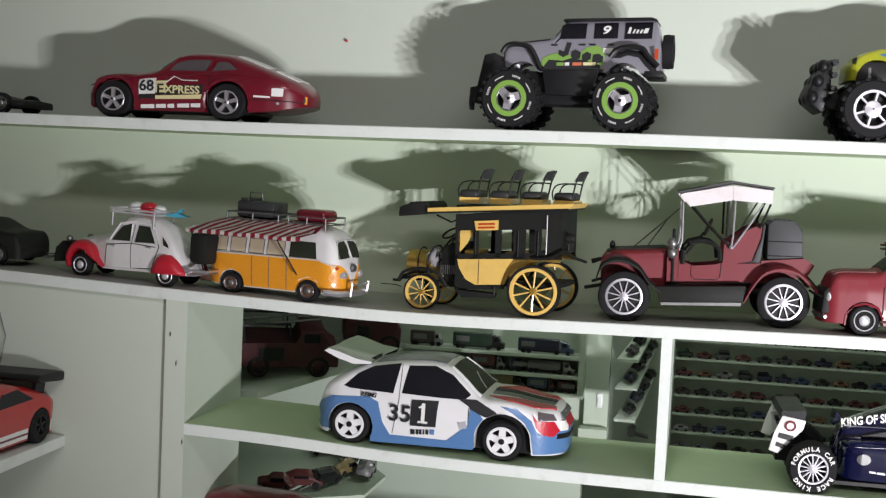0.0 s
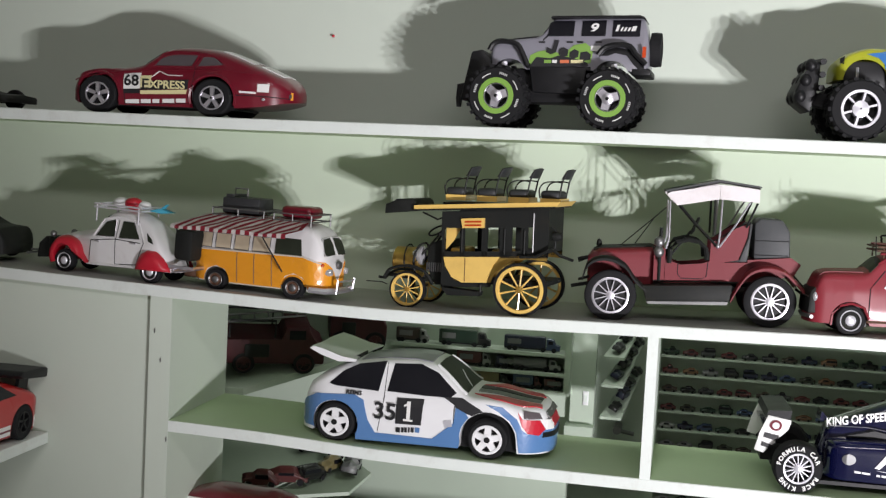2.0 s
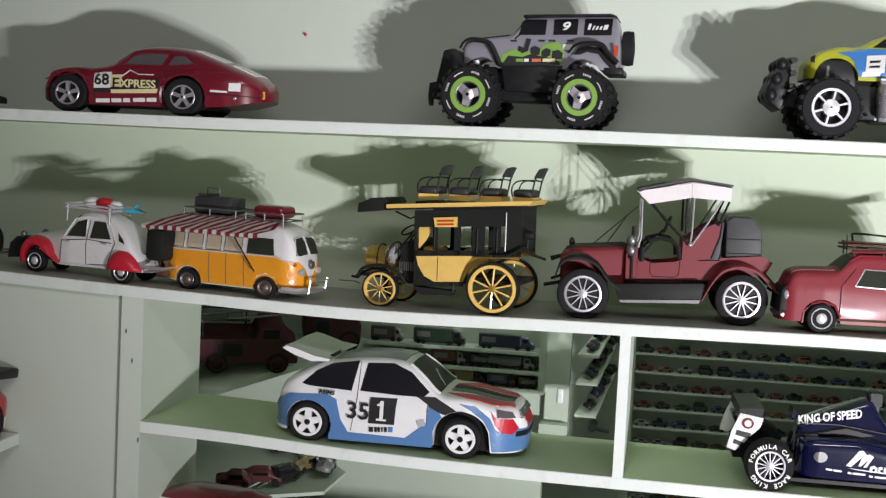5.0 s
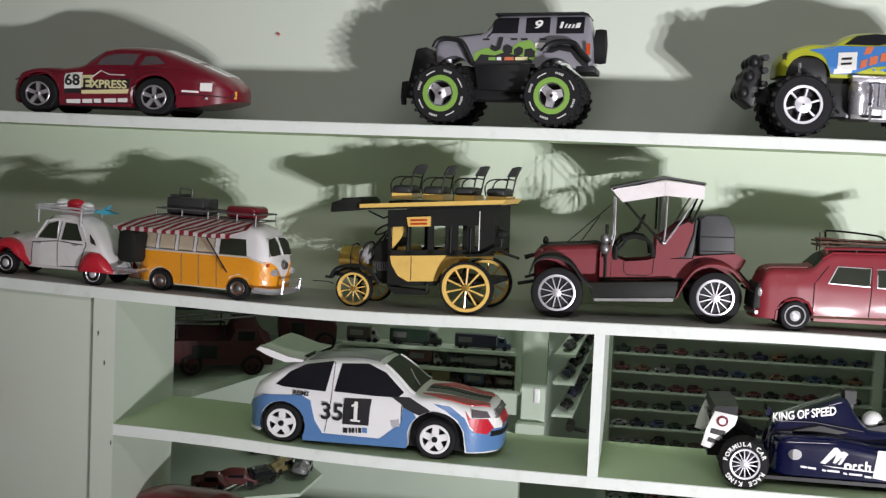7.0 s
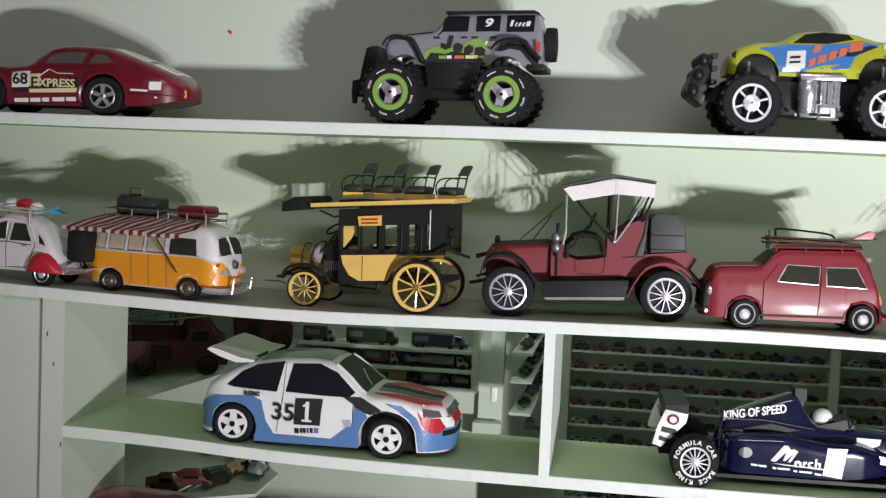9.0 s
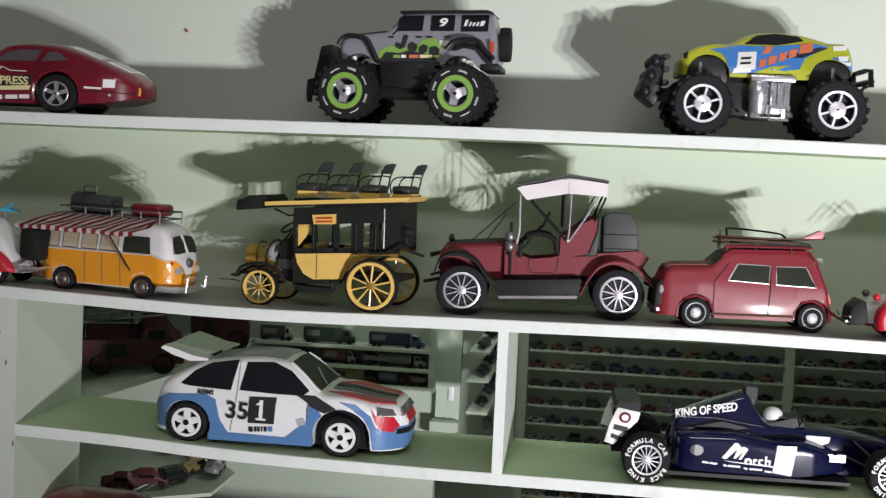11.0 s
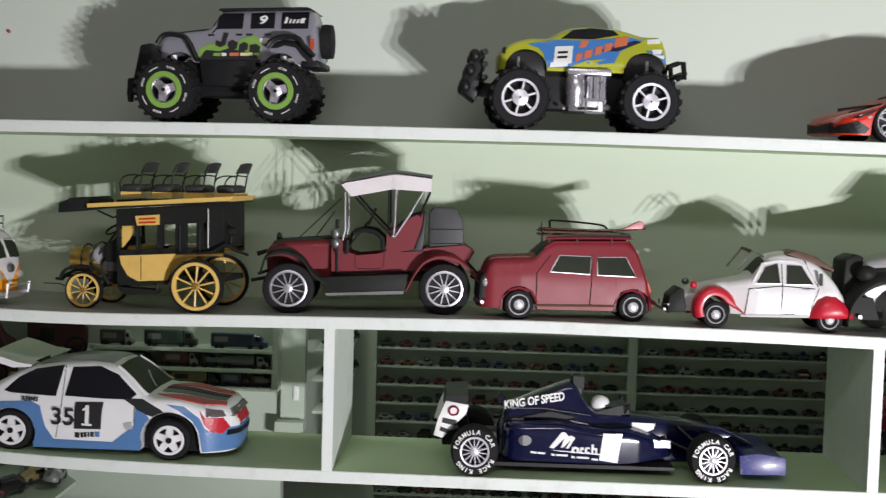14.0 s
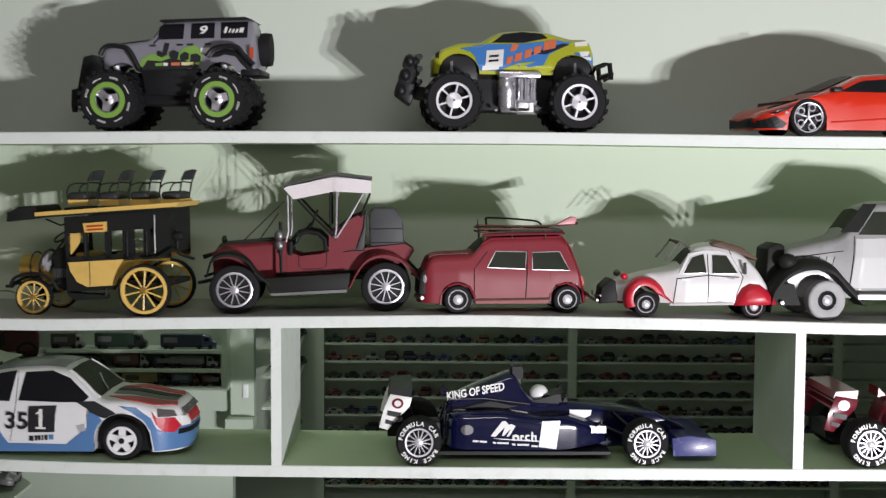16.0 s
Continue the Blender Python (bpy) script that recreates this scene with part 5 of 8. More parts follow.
    rod("drum_band", [(-0.0969, 0.0225 * math.cos(a), 0.0726 - 0.006 + 0.0225 * math.sin(a)) for a in np.linspace(0, math.tau, 25)], 0.001, M_TINBLACK, T)
    rod("front_brace", [(-0.0809, -0.022, 0.0639), (-0.0586, -0.022, 0.0908), (-0.0362, -0.022, 0.1176)], 0.0016, M_TINBLACK, T)
    rod("roof_brace", [(-0.0681, -0.03, 0.1387), (-0.0458, -0.03, 0.1292), (-0.0362, -0.03, 0.1335)], 0.0014, M_TINBLACK, T)
    for s in (-1, 1):
        rod("chassis_rail", [(-0.1224, s * 0.022, 0.045), (-0.0266, s * 0.024, 0.038), (0.1202, s * 0.024, 0.048)], 0.003, M_TINBLACK, T)
    rod("front_spring", [(-0.1336, -0.024, 0.0401), (-0.124, -0.024, 0.0391), (-0.116, -0.024, 0.0475), (-0.1032, -0.024, 0.0531), (-0.0745, -0.024, 0.0547)], 0.0022, M_TINBLACK, T)
    rod("tow_bar", [(-0.1543, -0.02, 0.0325), (-0.1304, -0.02, 0.0323), (-0.1224, -0.02, 0.0296)], 0.0008, M_TINBLACK, T)
    slab("running_board", [(-0.0314, 0.0333), (0.0244, 0.0301), (0.0228, 0.0237), (-0.0219, 0.0227)], -0.05, -0.03, M_TINBLACK, T)
    rod("step_hanger", [(-0.0298, -0.045, 0.035), (-0.0282, -0.045, 0.0271)], 0.0015, M_TINBLACK, T)
    rod("step_hanger", [(0.0244, -0.045, 0.0397), (0.0244, -0.045, 0.0285)], 0.0015, M_TINBLACK, T)
    rod("mudguard", [(0.0803, -0.048, 0.0828), (0.101, -0.048, 0.0841), (0.1234, -0.048, 0.0965), (0.1361, -0.048, 0.0877), (0.1537, -0.048, 0.0823)], 0.0022, M_TINBLACK, T)
    rod("axle", [(-0.0825, -0.045, 0.0265), (-0.0825, 0.045, 0.0265)], 0.002, M_TINBLACK, T)
    rod("axle", [(0.0825, -0.05, 0.0375), (0.0825, 0.05, 0.0375)], 0.002, M_TINBLACK, T)
    for s in (-1, 1):
        rod("spring_hanger", [(0.0825, s * 0.024, 0.0375), (0.0825, s * 0.024, 0.05)], 0.003, M_TINBLACK, T)
        rod("spring_hanger", [(-0.0825, s * 0.022, 0.0265), (-0.0825, s * 0.022, 0.044)], 0.003, M_TINBLACK, T)
    bm = bmesh.new()
    lathe(bm, [(0.001, -0.006), (0.006, -0.006), (0.007, 0.0), (0.005, 0.006), (0.001, 0.006)], 14, "x", (0.1265, -0.03, 0.1075 + 0.006))
    part("rear_lamp", bm, M_TINBLACK, T, smooth=True)
    rod("rear_ladder", [(0.117, -0.03, 0.1265), (0.1249, -0.03, 0.1205), (0.1234, -0.03, 0.0965)], 0.0016, M_TINBLACK, T)
    for x, r, half in ((-0.0825, 0.0265, 0.047), (0.0825, 0.0375, 0.056)):
        for s in (-1, 1):
            spoked(T, x, s * half, r, 0.010, M_YELLOW, 10, s > 0)


def spoked(T, x, y, R, width, rim_mat, n, far, hub_mat=None):
    """An open spoked wheel with a thin tyre."""
    s = 1 if far else -1
    bm = bmesh.new()
    lathe_ring(bm, R * 0.9, R, 0.0, -s * width)
    tyre = part("tyre", bm, M_RUBBER, T, smooth=True)
    tyre.location = (x, y, R)
    bm = bmesh.new()
    lathe_ring(bm, R * 0.76, R * 0.9, s * 0.0008, -s * width * 0.7)
    part("rim", bm, rim_mat, tyre, smooth=True)
    for k in range(n):
        a = k * math.tau / n + 0.25
        bm = bmesh.new()
        tube(bm, [(R * 0.1 * math.cos(a), -s * width * 0.2, R * 0.1 * math.sin(a)), (R * 0.8 * math.cos(a), -s * width * 0.35, R * 0.8 * math.sin(a))], [R * 0.03, R * 0.042], 6)
        part("spoke", bm, rim_mat, tyre, smooth=True)
    bm = bmesh.new()
    lathe(bm, [(R * 0.13, -s * width * 0.8), (R * 0.13, 0), (R * 0.08, s * width * 0.2), (0.0005, s * width * 0.2)], 14)
    part("hub", bm, hub_mat or M_BRASS, tyre, smooth=True)


def lathe_ring(bm, r0, r1, y0, y1, n=40):
    rings = []
    c = 0.15 * (r1 - r0)
    d = 0.15 * (y1 - y0)
    for r, h in ((r0 + c, y0), (r1 - c, y0), (r1, y0 + d), (r1, y1 - d), (r1 - c, y1), (r0 + c, y1), (r0, y1 - d), (r0, y0 + d)):
        rings.append([bm.verts.new((r * math.cos(k * math.tau / n), h, r * math.sin(k * math.tau / n))) for k in range(n)])
    for a, b in zip(rings, rings[1:] + rings[:1]):
        for k in range(n):
            bm.faces.new((a[k], a[(k + 1) % n], b[(k + 1) % n], b[k]))


def veteran_roadster():
    T = thing("toy_veteran_roadster", pose(0.0497, 0.094, level(MID, 0.0497), 0, -1.2, 3.2) @ Matrix.Diagonal((1.02, 1, 1, 1)), "worn dark red tin veteran roadster with white canopy top", "toy car", "toy cars on the shelves")
    S = Shell([(-0.1394, 0.0853), (-0.1329, 0.0946), (-0.122, 0.0993), (-0.048, 0.1043), (-0.0477, 0.0873)], 0.027, 0.09, 0.045, (), tumble=0.1, rc=0.01, round_ends=0.006, soft=0.001)
    S.bot = 0.05
    S.body(M_RED2, T, "worn dark red bonnet", name="bonnet")
    slab("radiator", [(-0.1394, 0.0672), (-0.1394, 0.0871), (-0.1321, 0.0939), (-0.1256, 0.0941), (-0.1256, 0.0678)], -0.026, 0.026, M_RED2, T, bevel=0.002)
    ball("radiator_cap", (-0.1246, 0, 0.1039), 0.004, M_TINBLACK, T, (1, 1, 1.8))
    y = 0.036
    for s in (-1, 1):
        y0, y1 = s * y, s * (y - 0.004)
        slab("cowl_side", [(-0.0491, 0.1035), (-0.0336, 0.1024), (-0.0336, 0.0554), (-0.0491, 0.0548)], y0, y1, M_RED2, T)
        slab("door", [(-0.0336, 0.0861), (-0.0282, 0.0864), (-0.0137, 0.0808), (0.0152, 0.0835), (0.026, 0.0868), (0.026, 0.0562), (-0.0336, 0.0547)], s * (y + 0.001), y1, M_RED2, T, "red door with oval cut-out")
        slab("seat_side", [(0.026, 0.085), (0.0271, 0.114), (0.0368, 0.118), (0.0585, 0.1344), (0.0693, 0.1392), (0.0783, 0.1432), (0.0765, 0.1215), (0.0657, 0.0903), (0.044, 0.0858), (0.0874, 0.0876), (0.0928, 0.059), (0.026, 0.0562)], s * y, s * (y - 0.004), M_RED2, T)
        slab("rear_deck_side", [(0.0765, 0.0908), (0.1343, 0.0958), (0.148, 0.0866), (0.1397, 0.0718), (0.0928, 0.059), (0.0801, 0.0603)], y0, y1, M_RED2, T)
        rod("door_rim", [(x, s * (y + 0.001), z) for x, z in [(-0.0282, 0.0827), (-0.0274, 0.1026), (-0.0191, 0.112), (-0.0029, 0.1163), (0.0116, 0.1133), (0.0206, 0.1047), (0.0224, 0.0885)]], 0.0035, M_TINBLACK, T, "black arched door rim")
        # wings: arched strips over the wheels joined by the running board
        for nm, pts in (("front_wing", [(-0.1455, 0.0597), (-0.1383, 0.0799), (-0.1256, 0.0884), (-0.1076, 0.0891), (-0.0877, 0.0802), (-0.0733, 0.061), (-0.057, 0.0472)]), ("rear_wing", [(0.0542, 0.0375), (0.0657, 0.0596), (0.0801, 0.0776), (0.1018, 0.0846), (0.1235, 0.0801), (0.1379, 0.0681), (0.1523, 0.0525)])):
            bm = bmesh.new()
            rows = [[bm.verts.new((x, s * 0.034, z - 0.001)), bm.verts.new((x, s * 0.045, z + 0.0012)), bm.verts.new((x, s * 0.053, z)), bm.verts.new((x, s * 0.0565, z - 0.003)), bm.verts.new((x, s * 0.0565, z - 0.0065)), bm.verts.new((x, s * 0.053, z - 0.0035)), bm.verts.new((x, s * 0.034, z - 0.004))] for x, z in smooth_line([(a, b) for a, b in pts], 4)]
            for a, b in zip(rows, rows[1:]):
                for k in range(7):
                    bm.faces.new((a[k], a[(k + 1) % 7], b[(k + 1) % 7], b[k]))
            bm.faces.new(rows[0])
            bm.faces.new(rows[-1][::-1])
            part(nm, bm, M_RED2 if nm == "rear_wing" else M_TINBLACK, T, "curved wing", smooth=True)
        slab("running_board", [(-0.0643, 0.0512), (0.0567, 0.0564), (0.0531, 0.0338), (-0.0578, 0.0299)], s * 0.056, s * 0.034, M_TINBLACK, T, "black running board", bevel=0.0012)
        slab("board_trim", [(-0.057, 0.0292), (0.0513, 0.033), (0.0505, 0.0283), (-0.0552, 0.0256)], s * 0.054, s * 0.036, M_STEELDARK, T)
    box_part("floor_pan", (-0.0491, 0.1379, -0.033, 0.033, 0.045, 0.052), M_TINBLACK, T)
    slab("dashboard", [(-0.0477, 0.1018), (-0.044, 0.1019), (-0.044, 0.055), (-0.0477, 0.0548)], -0.034, 0.034, M_TINBLACK, T)
    slab("seat", [(0.0296, 0.0852), (0.0765, 0.0872), (0.0765, 0.1034), (0.0296, 0.0978)], -0.033, 0.033, M_LEATHER, T, bevel=0.002)
    slab("seat_back", [(0.0585, 0.0864), (0.0639, 0.1227), (0.0765, 0.1413), (0.0823, 0.1416), (0.0765, 0.0872)], -0.034, 0.034, M_LEATHER, T, bevel=0.002)
    slab("deck", [(0.0801, 0.0899), (0.1343, 0.095), (0.1469, 0.0866), (0.0801, 0.0812)], -0.033, 0.033, M_RED2, T)
    slab("tail_panel", [(0.1325, 0.095), (0.148, 0.0866), (0.1386, 0.07), (0.1307, 0.0696)], -0.034, 0.034, M_RED2, T)
    bm = bmesh.new()
    prism(bm, [(0.0845, 0.0911), (0.0845, 0.1417), (0.0928, 0.1492), (0.1217, 0.1479), (0.1325, 0.1311), (0.1336, 0.0921)], -0.032, 0.032)
    bevel_all(bm, 0.004, 2)
    part("trunk", bm, M_GREYLEATHER, T, "dark grey leather trunk", smooth=True)
    for z in (0.098, 0.118):
        rod("trunk_seam", [(0.0845 + 0.002, -0.0325, z), (0.1329 - 0.002, -0.0325, z)], 0.0006, M_INK, T)
    # canopy
    bm = bmesh.new()
    top = [(-0.0347, 0.1799), (-0.0282, 0.1827), (0.035, 0.1981), (0.0892, 0.1906)]
    rows = [[bm.verts.new((x, -0.048, z - 0.002)), bm.verts.new((x, -0.03, z + 0.003)), bm.verts.new((x, 0.03, z + 0.003)), bm.verts.new((x, 0.048, z - 0.002))] for x, z in top]
    for a, b in zip(rows, rows[1:]):
        for k in range(3):
            bm.faces.new((a[k], a[k + 1], b[k + 1], b[k]))
    bmesh.ops.solidify(bm, geom=bm.faces[:], thickness=0.002)
    part("canopy", bm, M_WHITECLOTH, T, "white painted canopy roof")
    for s in (-1, 1):
        slab("valance", [(-0.0347, 0.1799), (-0.0282, 0.1827), (0.035, 0.1937), (0.035, 0.1739), (-0.0209, 0.1636)], s * 0.0485, s * 0.0465, M_WHITECLOTH, T, "white canopy valance")
        slab("valance", [(0.0357, 0.1938), (0.0881, 0.1888), (0.0881, 0.1707), (0.0357, 0.1739)], s * 0.0485, s * 0.0465, M_WHITECLOTH, T)
        for p in ([(-0.03, 0.1693), (-0.03, 0.117), (-0.0336, 0.1024)], [(-0.0155, 0.1627), (0.0043, 0.1401), (0.0361, 0.1071)], [(0.0303, 0.1755), (0.0296, 0.1231)], [(0.0397, 0.1741), (0.0379, 0.1234), (0.0361, 0.1089)], [(0.0866, 0.1696), (0.0729, 0.1358), (0.0765, 0.1413)], [(0.0765, 0.1702), (0.0585, 0.1388), (0.0379, 0.1072)]):
            rod("canopy_strut", [(x, s * 0.04, z) for x, z in p], 0.0017 if p[0][0] in (-0.0155, 0.0303, 0.0866) else 0.0014, M_TINBLACK if p[0][0] in (-0.0155, 0.0303, 0.0866) else M_CHROME, T)
        door_cut = [(-0.016, 0.0835), (-0.0165, 0.068), (-0.012, 0.062), (0.016, 0.062), (0.0225, 0.066), (0.024, 0.0855)]
        rod("door_line", [(x, s * (y + 0.0012), z) for x, z in door_cut], 0.0006, M_INK, T)
        rod("seat_piping", [(x, s * (y + 0.0003), z) for x, z in [(0.0271, 0.114), (0.0368, 0.118), (0.0585, 0.1344), (0.0783, 0.1432), (0.0765, 0.1215), (0.0657, 0.0903)]], 0.0011, M_TINBLACK, T)
        rod("sill_line", [(-0.049, s * (y + 0.0006), 0.0565), (0.09, s * (y + 0.0006), 0.0595)], 0.0012, M_TINBLACK, T)
        rod("scuttle_trim", [(-0.0413, s * (y + 0.0006), 0.056), (-0.0413, s * (y + 0.0006), 0.103)], 0.0022, M_TINBLACK, T)
    slab("canopy_edge", [(-0.036, 0.1845), (0.035, 0.2005), (0.09, 0.193), (0.09, 0.1908), (0.035, 0.198), (-0.036, 0.1822)], -0.0495, 0.0495, M_GREYLEATHER, T, "dark canopy top edge")
    S.lid("bonnet_top", [(-0.132, -0.017), (-0.132, 0.017), (-0.049, 0.019), (-0.049, -0.019)], M_TINBLACK, T, "black bonnet top")
    rod("front_brace", [(-0.0347, -0.045, 0.1687 - 0.008), (-0.0949, -0.022, 0.1041)], 0.0008, M_TINBLACK, T)
    rod("front_brace", [(-0.0498, 0.045, 0.1396), (-0.0744, 0.022, 0.105)], 0.0008, M_TINBLACK, T)
    rod("steering_column", [(-0.03, -0.014, 0.0863), (0.0007, -0.014, 0.1273)], 0.0018, M_TINBLACK, T)
    bm = bmesh.new()
    tube(bm, [(0.008 * math.sin(a) * 0.6, 0.013 * math.cos(a), 0.011 * math.sin(a)) for a in np.linspace(0, math.tau, 19)], 0.0018, 6)
    w = part("steering_wheel", bm, M_TINBLACK, T, smooth=True)
    w.location = (0.0061, -0.014, 0.1347)
    for z0 in (0.098, 0.112):
        ball("side_lamp", (-0.0426, -0.042, z0), 0.007, M_STEELDARK, T, (1, 0.8, 1.1))
    rod("lamp_stem", [(-0.0419, -0.04, 0.085), (-0.0404, -0.04, 0.132)], 0.0028, M_TINBLACK, T)
    ball("door_lever", (0.0361, -0.041, 0.1082), 0.003, M_CHROME, T)
    rod("horn", [(-0.1527, -0.02, 0.0811), (-0.1401, -0.02, 0.0852), (-0.1274, -0.02, 0.0876)], [0.004, 0.003, 0.0015], M_TINBLACK, T)
    rod("front_spring", [(-0.1617, -0.02, 0.0435), (-0.1473, -0.02, 0.0463), (-0.1329, -0.02, 0.0494)], 0.0028, M_TINBLACK, T)
    rod("front_iron", [(-0.1516, -0.024, 0.0533), (-0.1365, -0.024, 0.0583)], 0.0022, M_TINBLACK, T)
    rod("tail_iron", [(0.1379, -0.025, 0.0717), (0.1487, -0.025, 0.0596), (0.1578, -0.025, 0.0509), (0.1505, -0.025, 0.047), (0.1433, -0.025, 0.0521)], 0.0022, M_TINBLACK, T)
    rod("axle", [(-0.1065, -0.045, 0.035), (-0.1065, 0.045, 0.035)], 0.0025, M_TINBLACK, T)
    rod("axle", [(0.1065, -0.045, 0.035), (0.1065, 0.045, 0.035)], 0.0025, M_TINBLACK, T)
    for x in (-0.1065, 0.1065):
        for s in (-1, 1):
            wheel(T, x, s * 0.056, 0.0355, 0.0355, 0.015, "wire", M_CHROME, far=s > 0, n_spokes=12, rim=0.72)
            rod("spring_hanger", [(x, s * 0.024, 0.035), (x, s * 0.024, 0.05)], 0.003, M_TINBLACK, T)


def red_saloon():
    T = thing("toy_small_saloon", pose(0.3367, 0.0628, level(MID, 0.3367), 0, 0.5, 8.5) @ Matrix.Diagonal((0.974, 0.92, 0.97, 1)), "faded red tin small saloon with roof rack and surfboard", "toy car", "toy cars on the shelves")
    S = Shell([(-0.1365, 0.0263), (-0.1331, 0.0583), (-0.1277, 0.0796), (-0.1159, 0.0849), (-0.0594, 0.0876), (-0.0481, 0.1036), (-0.0314, 0.113), (0.0756, 0.1162), (0.0844, 0.1042), (0.1002, 0.0629), (0.1124, 0.0338), (0.1159, 0.0182)], [(-0.135, 0.034), (-0.08, 0.042), (0.1, 0.042), (0.12, 0.038)], 0.062, 0.014, [(-0.0815, 0.021, 0.0255), (0.0815, 0.021, 0.0255)], tumble=0.3, rc=0.012, round_ends=0.02, soft=0.005)
    S.body(M_PINKRED, T, "faded red enamelled body")
    for p in ([(-0.0383, 0.0676), (-0.025, 0.0906), (0.0206, 0.09), (0.0177, 0.0653)], [(0.0285, 0.0647), (0.0295, 0.0893), (0.0707, 0.0905), (0.0844, 0.0634)]):
        S.panel("side_window", p, M_SEETHROUGH, T, both=True)
        S.seam("window_trim", p, M_SILVER, T, 0.0009, closed=True)
    S.seam("door_seam", [(0.0216, 0.0925), (0.0196, 0.0222)], M_INK, T, 0.0007)
    S.seam("door_seam", [(-0.0373, 0.0907), (-0.0579, 0.0655), (-0.057, 0.0214)], M_INK, T, 0.0007)
    S.seam("gutter", [(-0.0462, 0.1002), (-0.0314, 0.109), (0.0756, 0.1123), (0.0854, 0.0993), (0.0992, 0.058), (0.1075, 0.0239)], M_PINKRED, T, 0.0015)
    S.seam("sill", [(-0.0594, 0.0198), (0.056, 0.0213)], M_RUST, T, 0.0018)
    for a in ([(-0.106, 0.0125), (-0.1051, 0.0273), (-0.0962, 0.0398), (-0.0815, 0.0442), (-0.0643, 0.0393), (-0.056, 0.0238)], [(0.056, 0.0174), (0.057, 0.0297), (0.0658, 0.0413), (0.0805, 0.0451), (0.0943, 0.0392), (0.1011, 0.0237)]):
        S.seam("arch_lip", a, M_PINKRED, T, 0.0018)
    slab("grille", [(-0.1375, 0.0263), (-0.1355, 0.0558), (-0.1296, 0.0634), (-0.1257, 0.061), (-0.1257, 0.0267)], -0.03, 0.03, M_TINBLACK, T, "black front grille", bevel=0.002)
    # black slab that stands for the shade under the roof rack
    slab("roof_shadow_pad", [(-0.0285, 0.113), (0.0805, 0.1163), (0.0756, 0.1235), (-0.0226, 0.1206)], -0.028, 0.028, M_TINBLACK, T)
    S.lid("windscreen", [(-0.0585, -0.033), (-0.0585, 0.033), (-0.043, 0.028), (-0.043, -0.028)], M_SEETHROUGH, T)
    # darker red lid paints in the shade on top of the bonnet
    S.lid("bonnet_lid", [(-0.126, -0.022), (-0.126, 0.022), (-0.066, 0.028), (-0.066, -0.028)], M_RED2, T, "bonnet lid with its shade put into a darker red")
    S.face("rear_lamp", [(-0.036, 0.04), (-0.031, 0.04), (-0.031, 0.055), (-0.036, 0.055)], 1, M_AMBER, T)
    for cx in (-0.0815, 0.0815):
        box_part("wheel_well", (cx - 0.025, cx + 0.025, -0.03, 0.03, 0.012, 0.044), M_BLACK, T)
    for q in ((-0.1275, 0.055), (-0.1255, 0.03)):
        rod("grille_bar", [(q[0] - 0.008, -0.024, q[1] - 0.006), (q[0] - 0.0095, 0.024, q[1] - 0.006)], 0.0012, M_STEELDARK, T)
    rod("mirror_stalk", [(-0.05, -0.028, 0.1), (-0.052, -0.028, 0.1375)], 0.0008, M_TINBLACK, T)
    rod("rack_loop", smooth_line([(-0.03, 0.02, 0.125), (-0.031, 0.02, 0.133), (-0.026, 0.02, 0.138), (0.04, 0.02, 0.134), (0.054, 0.02, 0.128)], 4), 0.0016, M_TINBLACK, T)
    rod("gutter_rail", [(-0.045, -0.03, 0.114), (0.0, -0.031, 0.1165), (0.078, -0.03, 0.1175)], 0.0018, M_RED2, T)
    for z in (0.118, 0.1235):
        rod("rack_rail", [(-0.048, -0.028, z), (0.06, -0.028, z), (0.06, 0.028, z), (-0.048, 0.028, z), (-0.048, -0.028, z)], 0.0014, M_RUST, T)
    for x in (-0.04, 0.0, 0.05):
        rod("rack_post", [(x, -0.028, 0.108), (x, -0.028, 0.124)], 0.0012, M_RUST, T)
        rod("rack_post", [(x, 0.028, 0.108), (x, 0.028, 0.124)], 0.0012, M_RUST, T)
    bm = bmesh.new()
    rows = []
    for x, h, z in ((-0.05, 0.006, 0.127), (-0.02, 0.011, 0.126), (0.04, 0.012, 0.126), (0.075, 0.010, 0.128), (0.105, 0.003, 0.131)):
        rows.append([bm.verts.new((x, -h, z)), bm.verts.new((x, 0, z + 0.002)), bm.verts.new((x, h, z)), bm.verts.new((x, 0, z - 0.0015))])
    for a, b in zip(rows, rows[1:]):
        for k in range(4):
            bm.faces.new((a[k], a[(k + 1) % 4], b[(k + 1) % 4], b[k]))
    bm.faces.new(rows[0])
    bm.faces.new(rows[-1][::-1])
    part("surfboard", bm, M_PINKRED, T, "pink surfboard on the rack", smooth=True)
    slab("board_fin", [(0.068, 0.128), (0.095, 0.142), (0.103, 0.140), (0.1, 0.13)], -0.006, 0.006, mat("pink_paint", (0.6, 0.25, 0.27), 0.4), T, "pink fin", bevel=0.002)
    rod("front_bumper", [(-0.133, -0.035, 0.022), (-0.139, 0, 0.022), (-0.133, 0.035, 0.022)], 0.003, M_STEELDARK, T)
    rod("rear_bumper", [(0.114, -0.036, 0.026), (0.119, 0, 0.026), (0.114, 0.036, 0.026)], 0.003, M_PINKRED, T)
    for s in (-1, 1):
        ball("head_lamp", (-0.128, s * 0.024, 0.05), 0.009, M_LENS, T, (0.6, 1, 1))
    four_wheels(T, (-0.0815, 0.0815), 0.044, 0.0205, 0.014, "cap", M_SILVER, cap_mat=M_TINBLACK, rim=0.72)


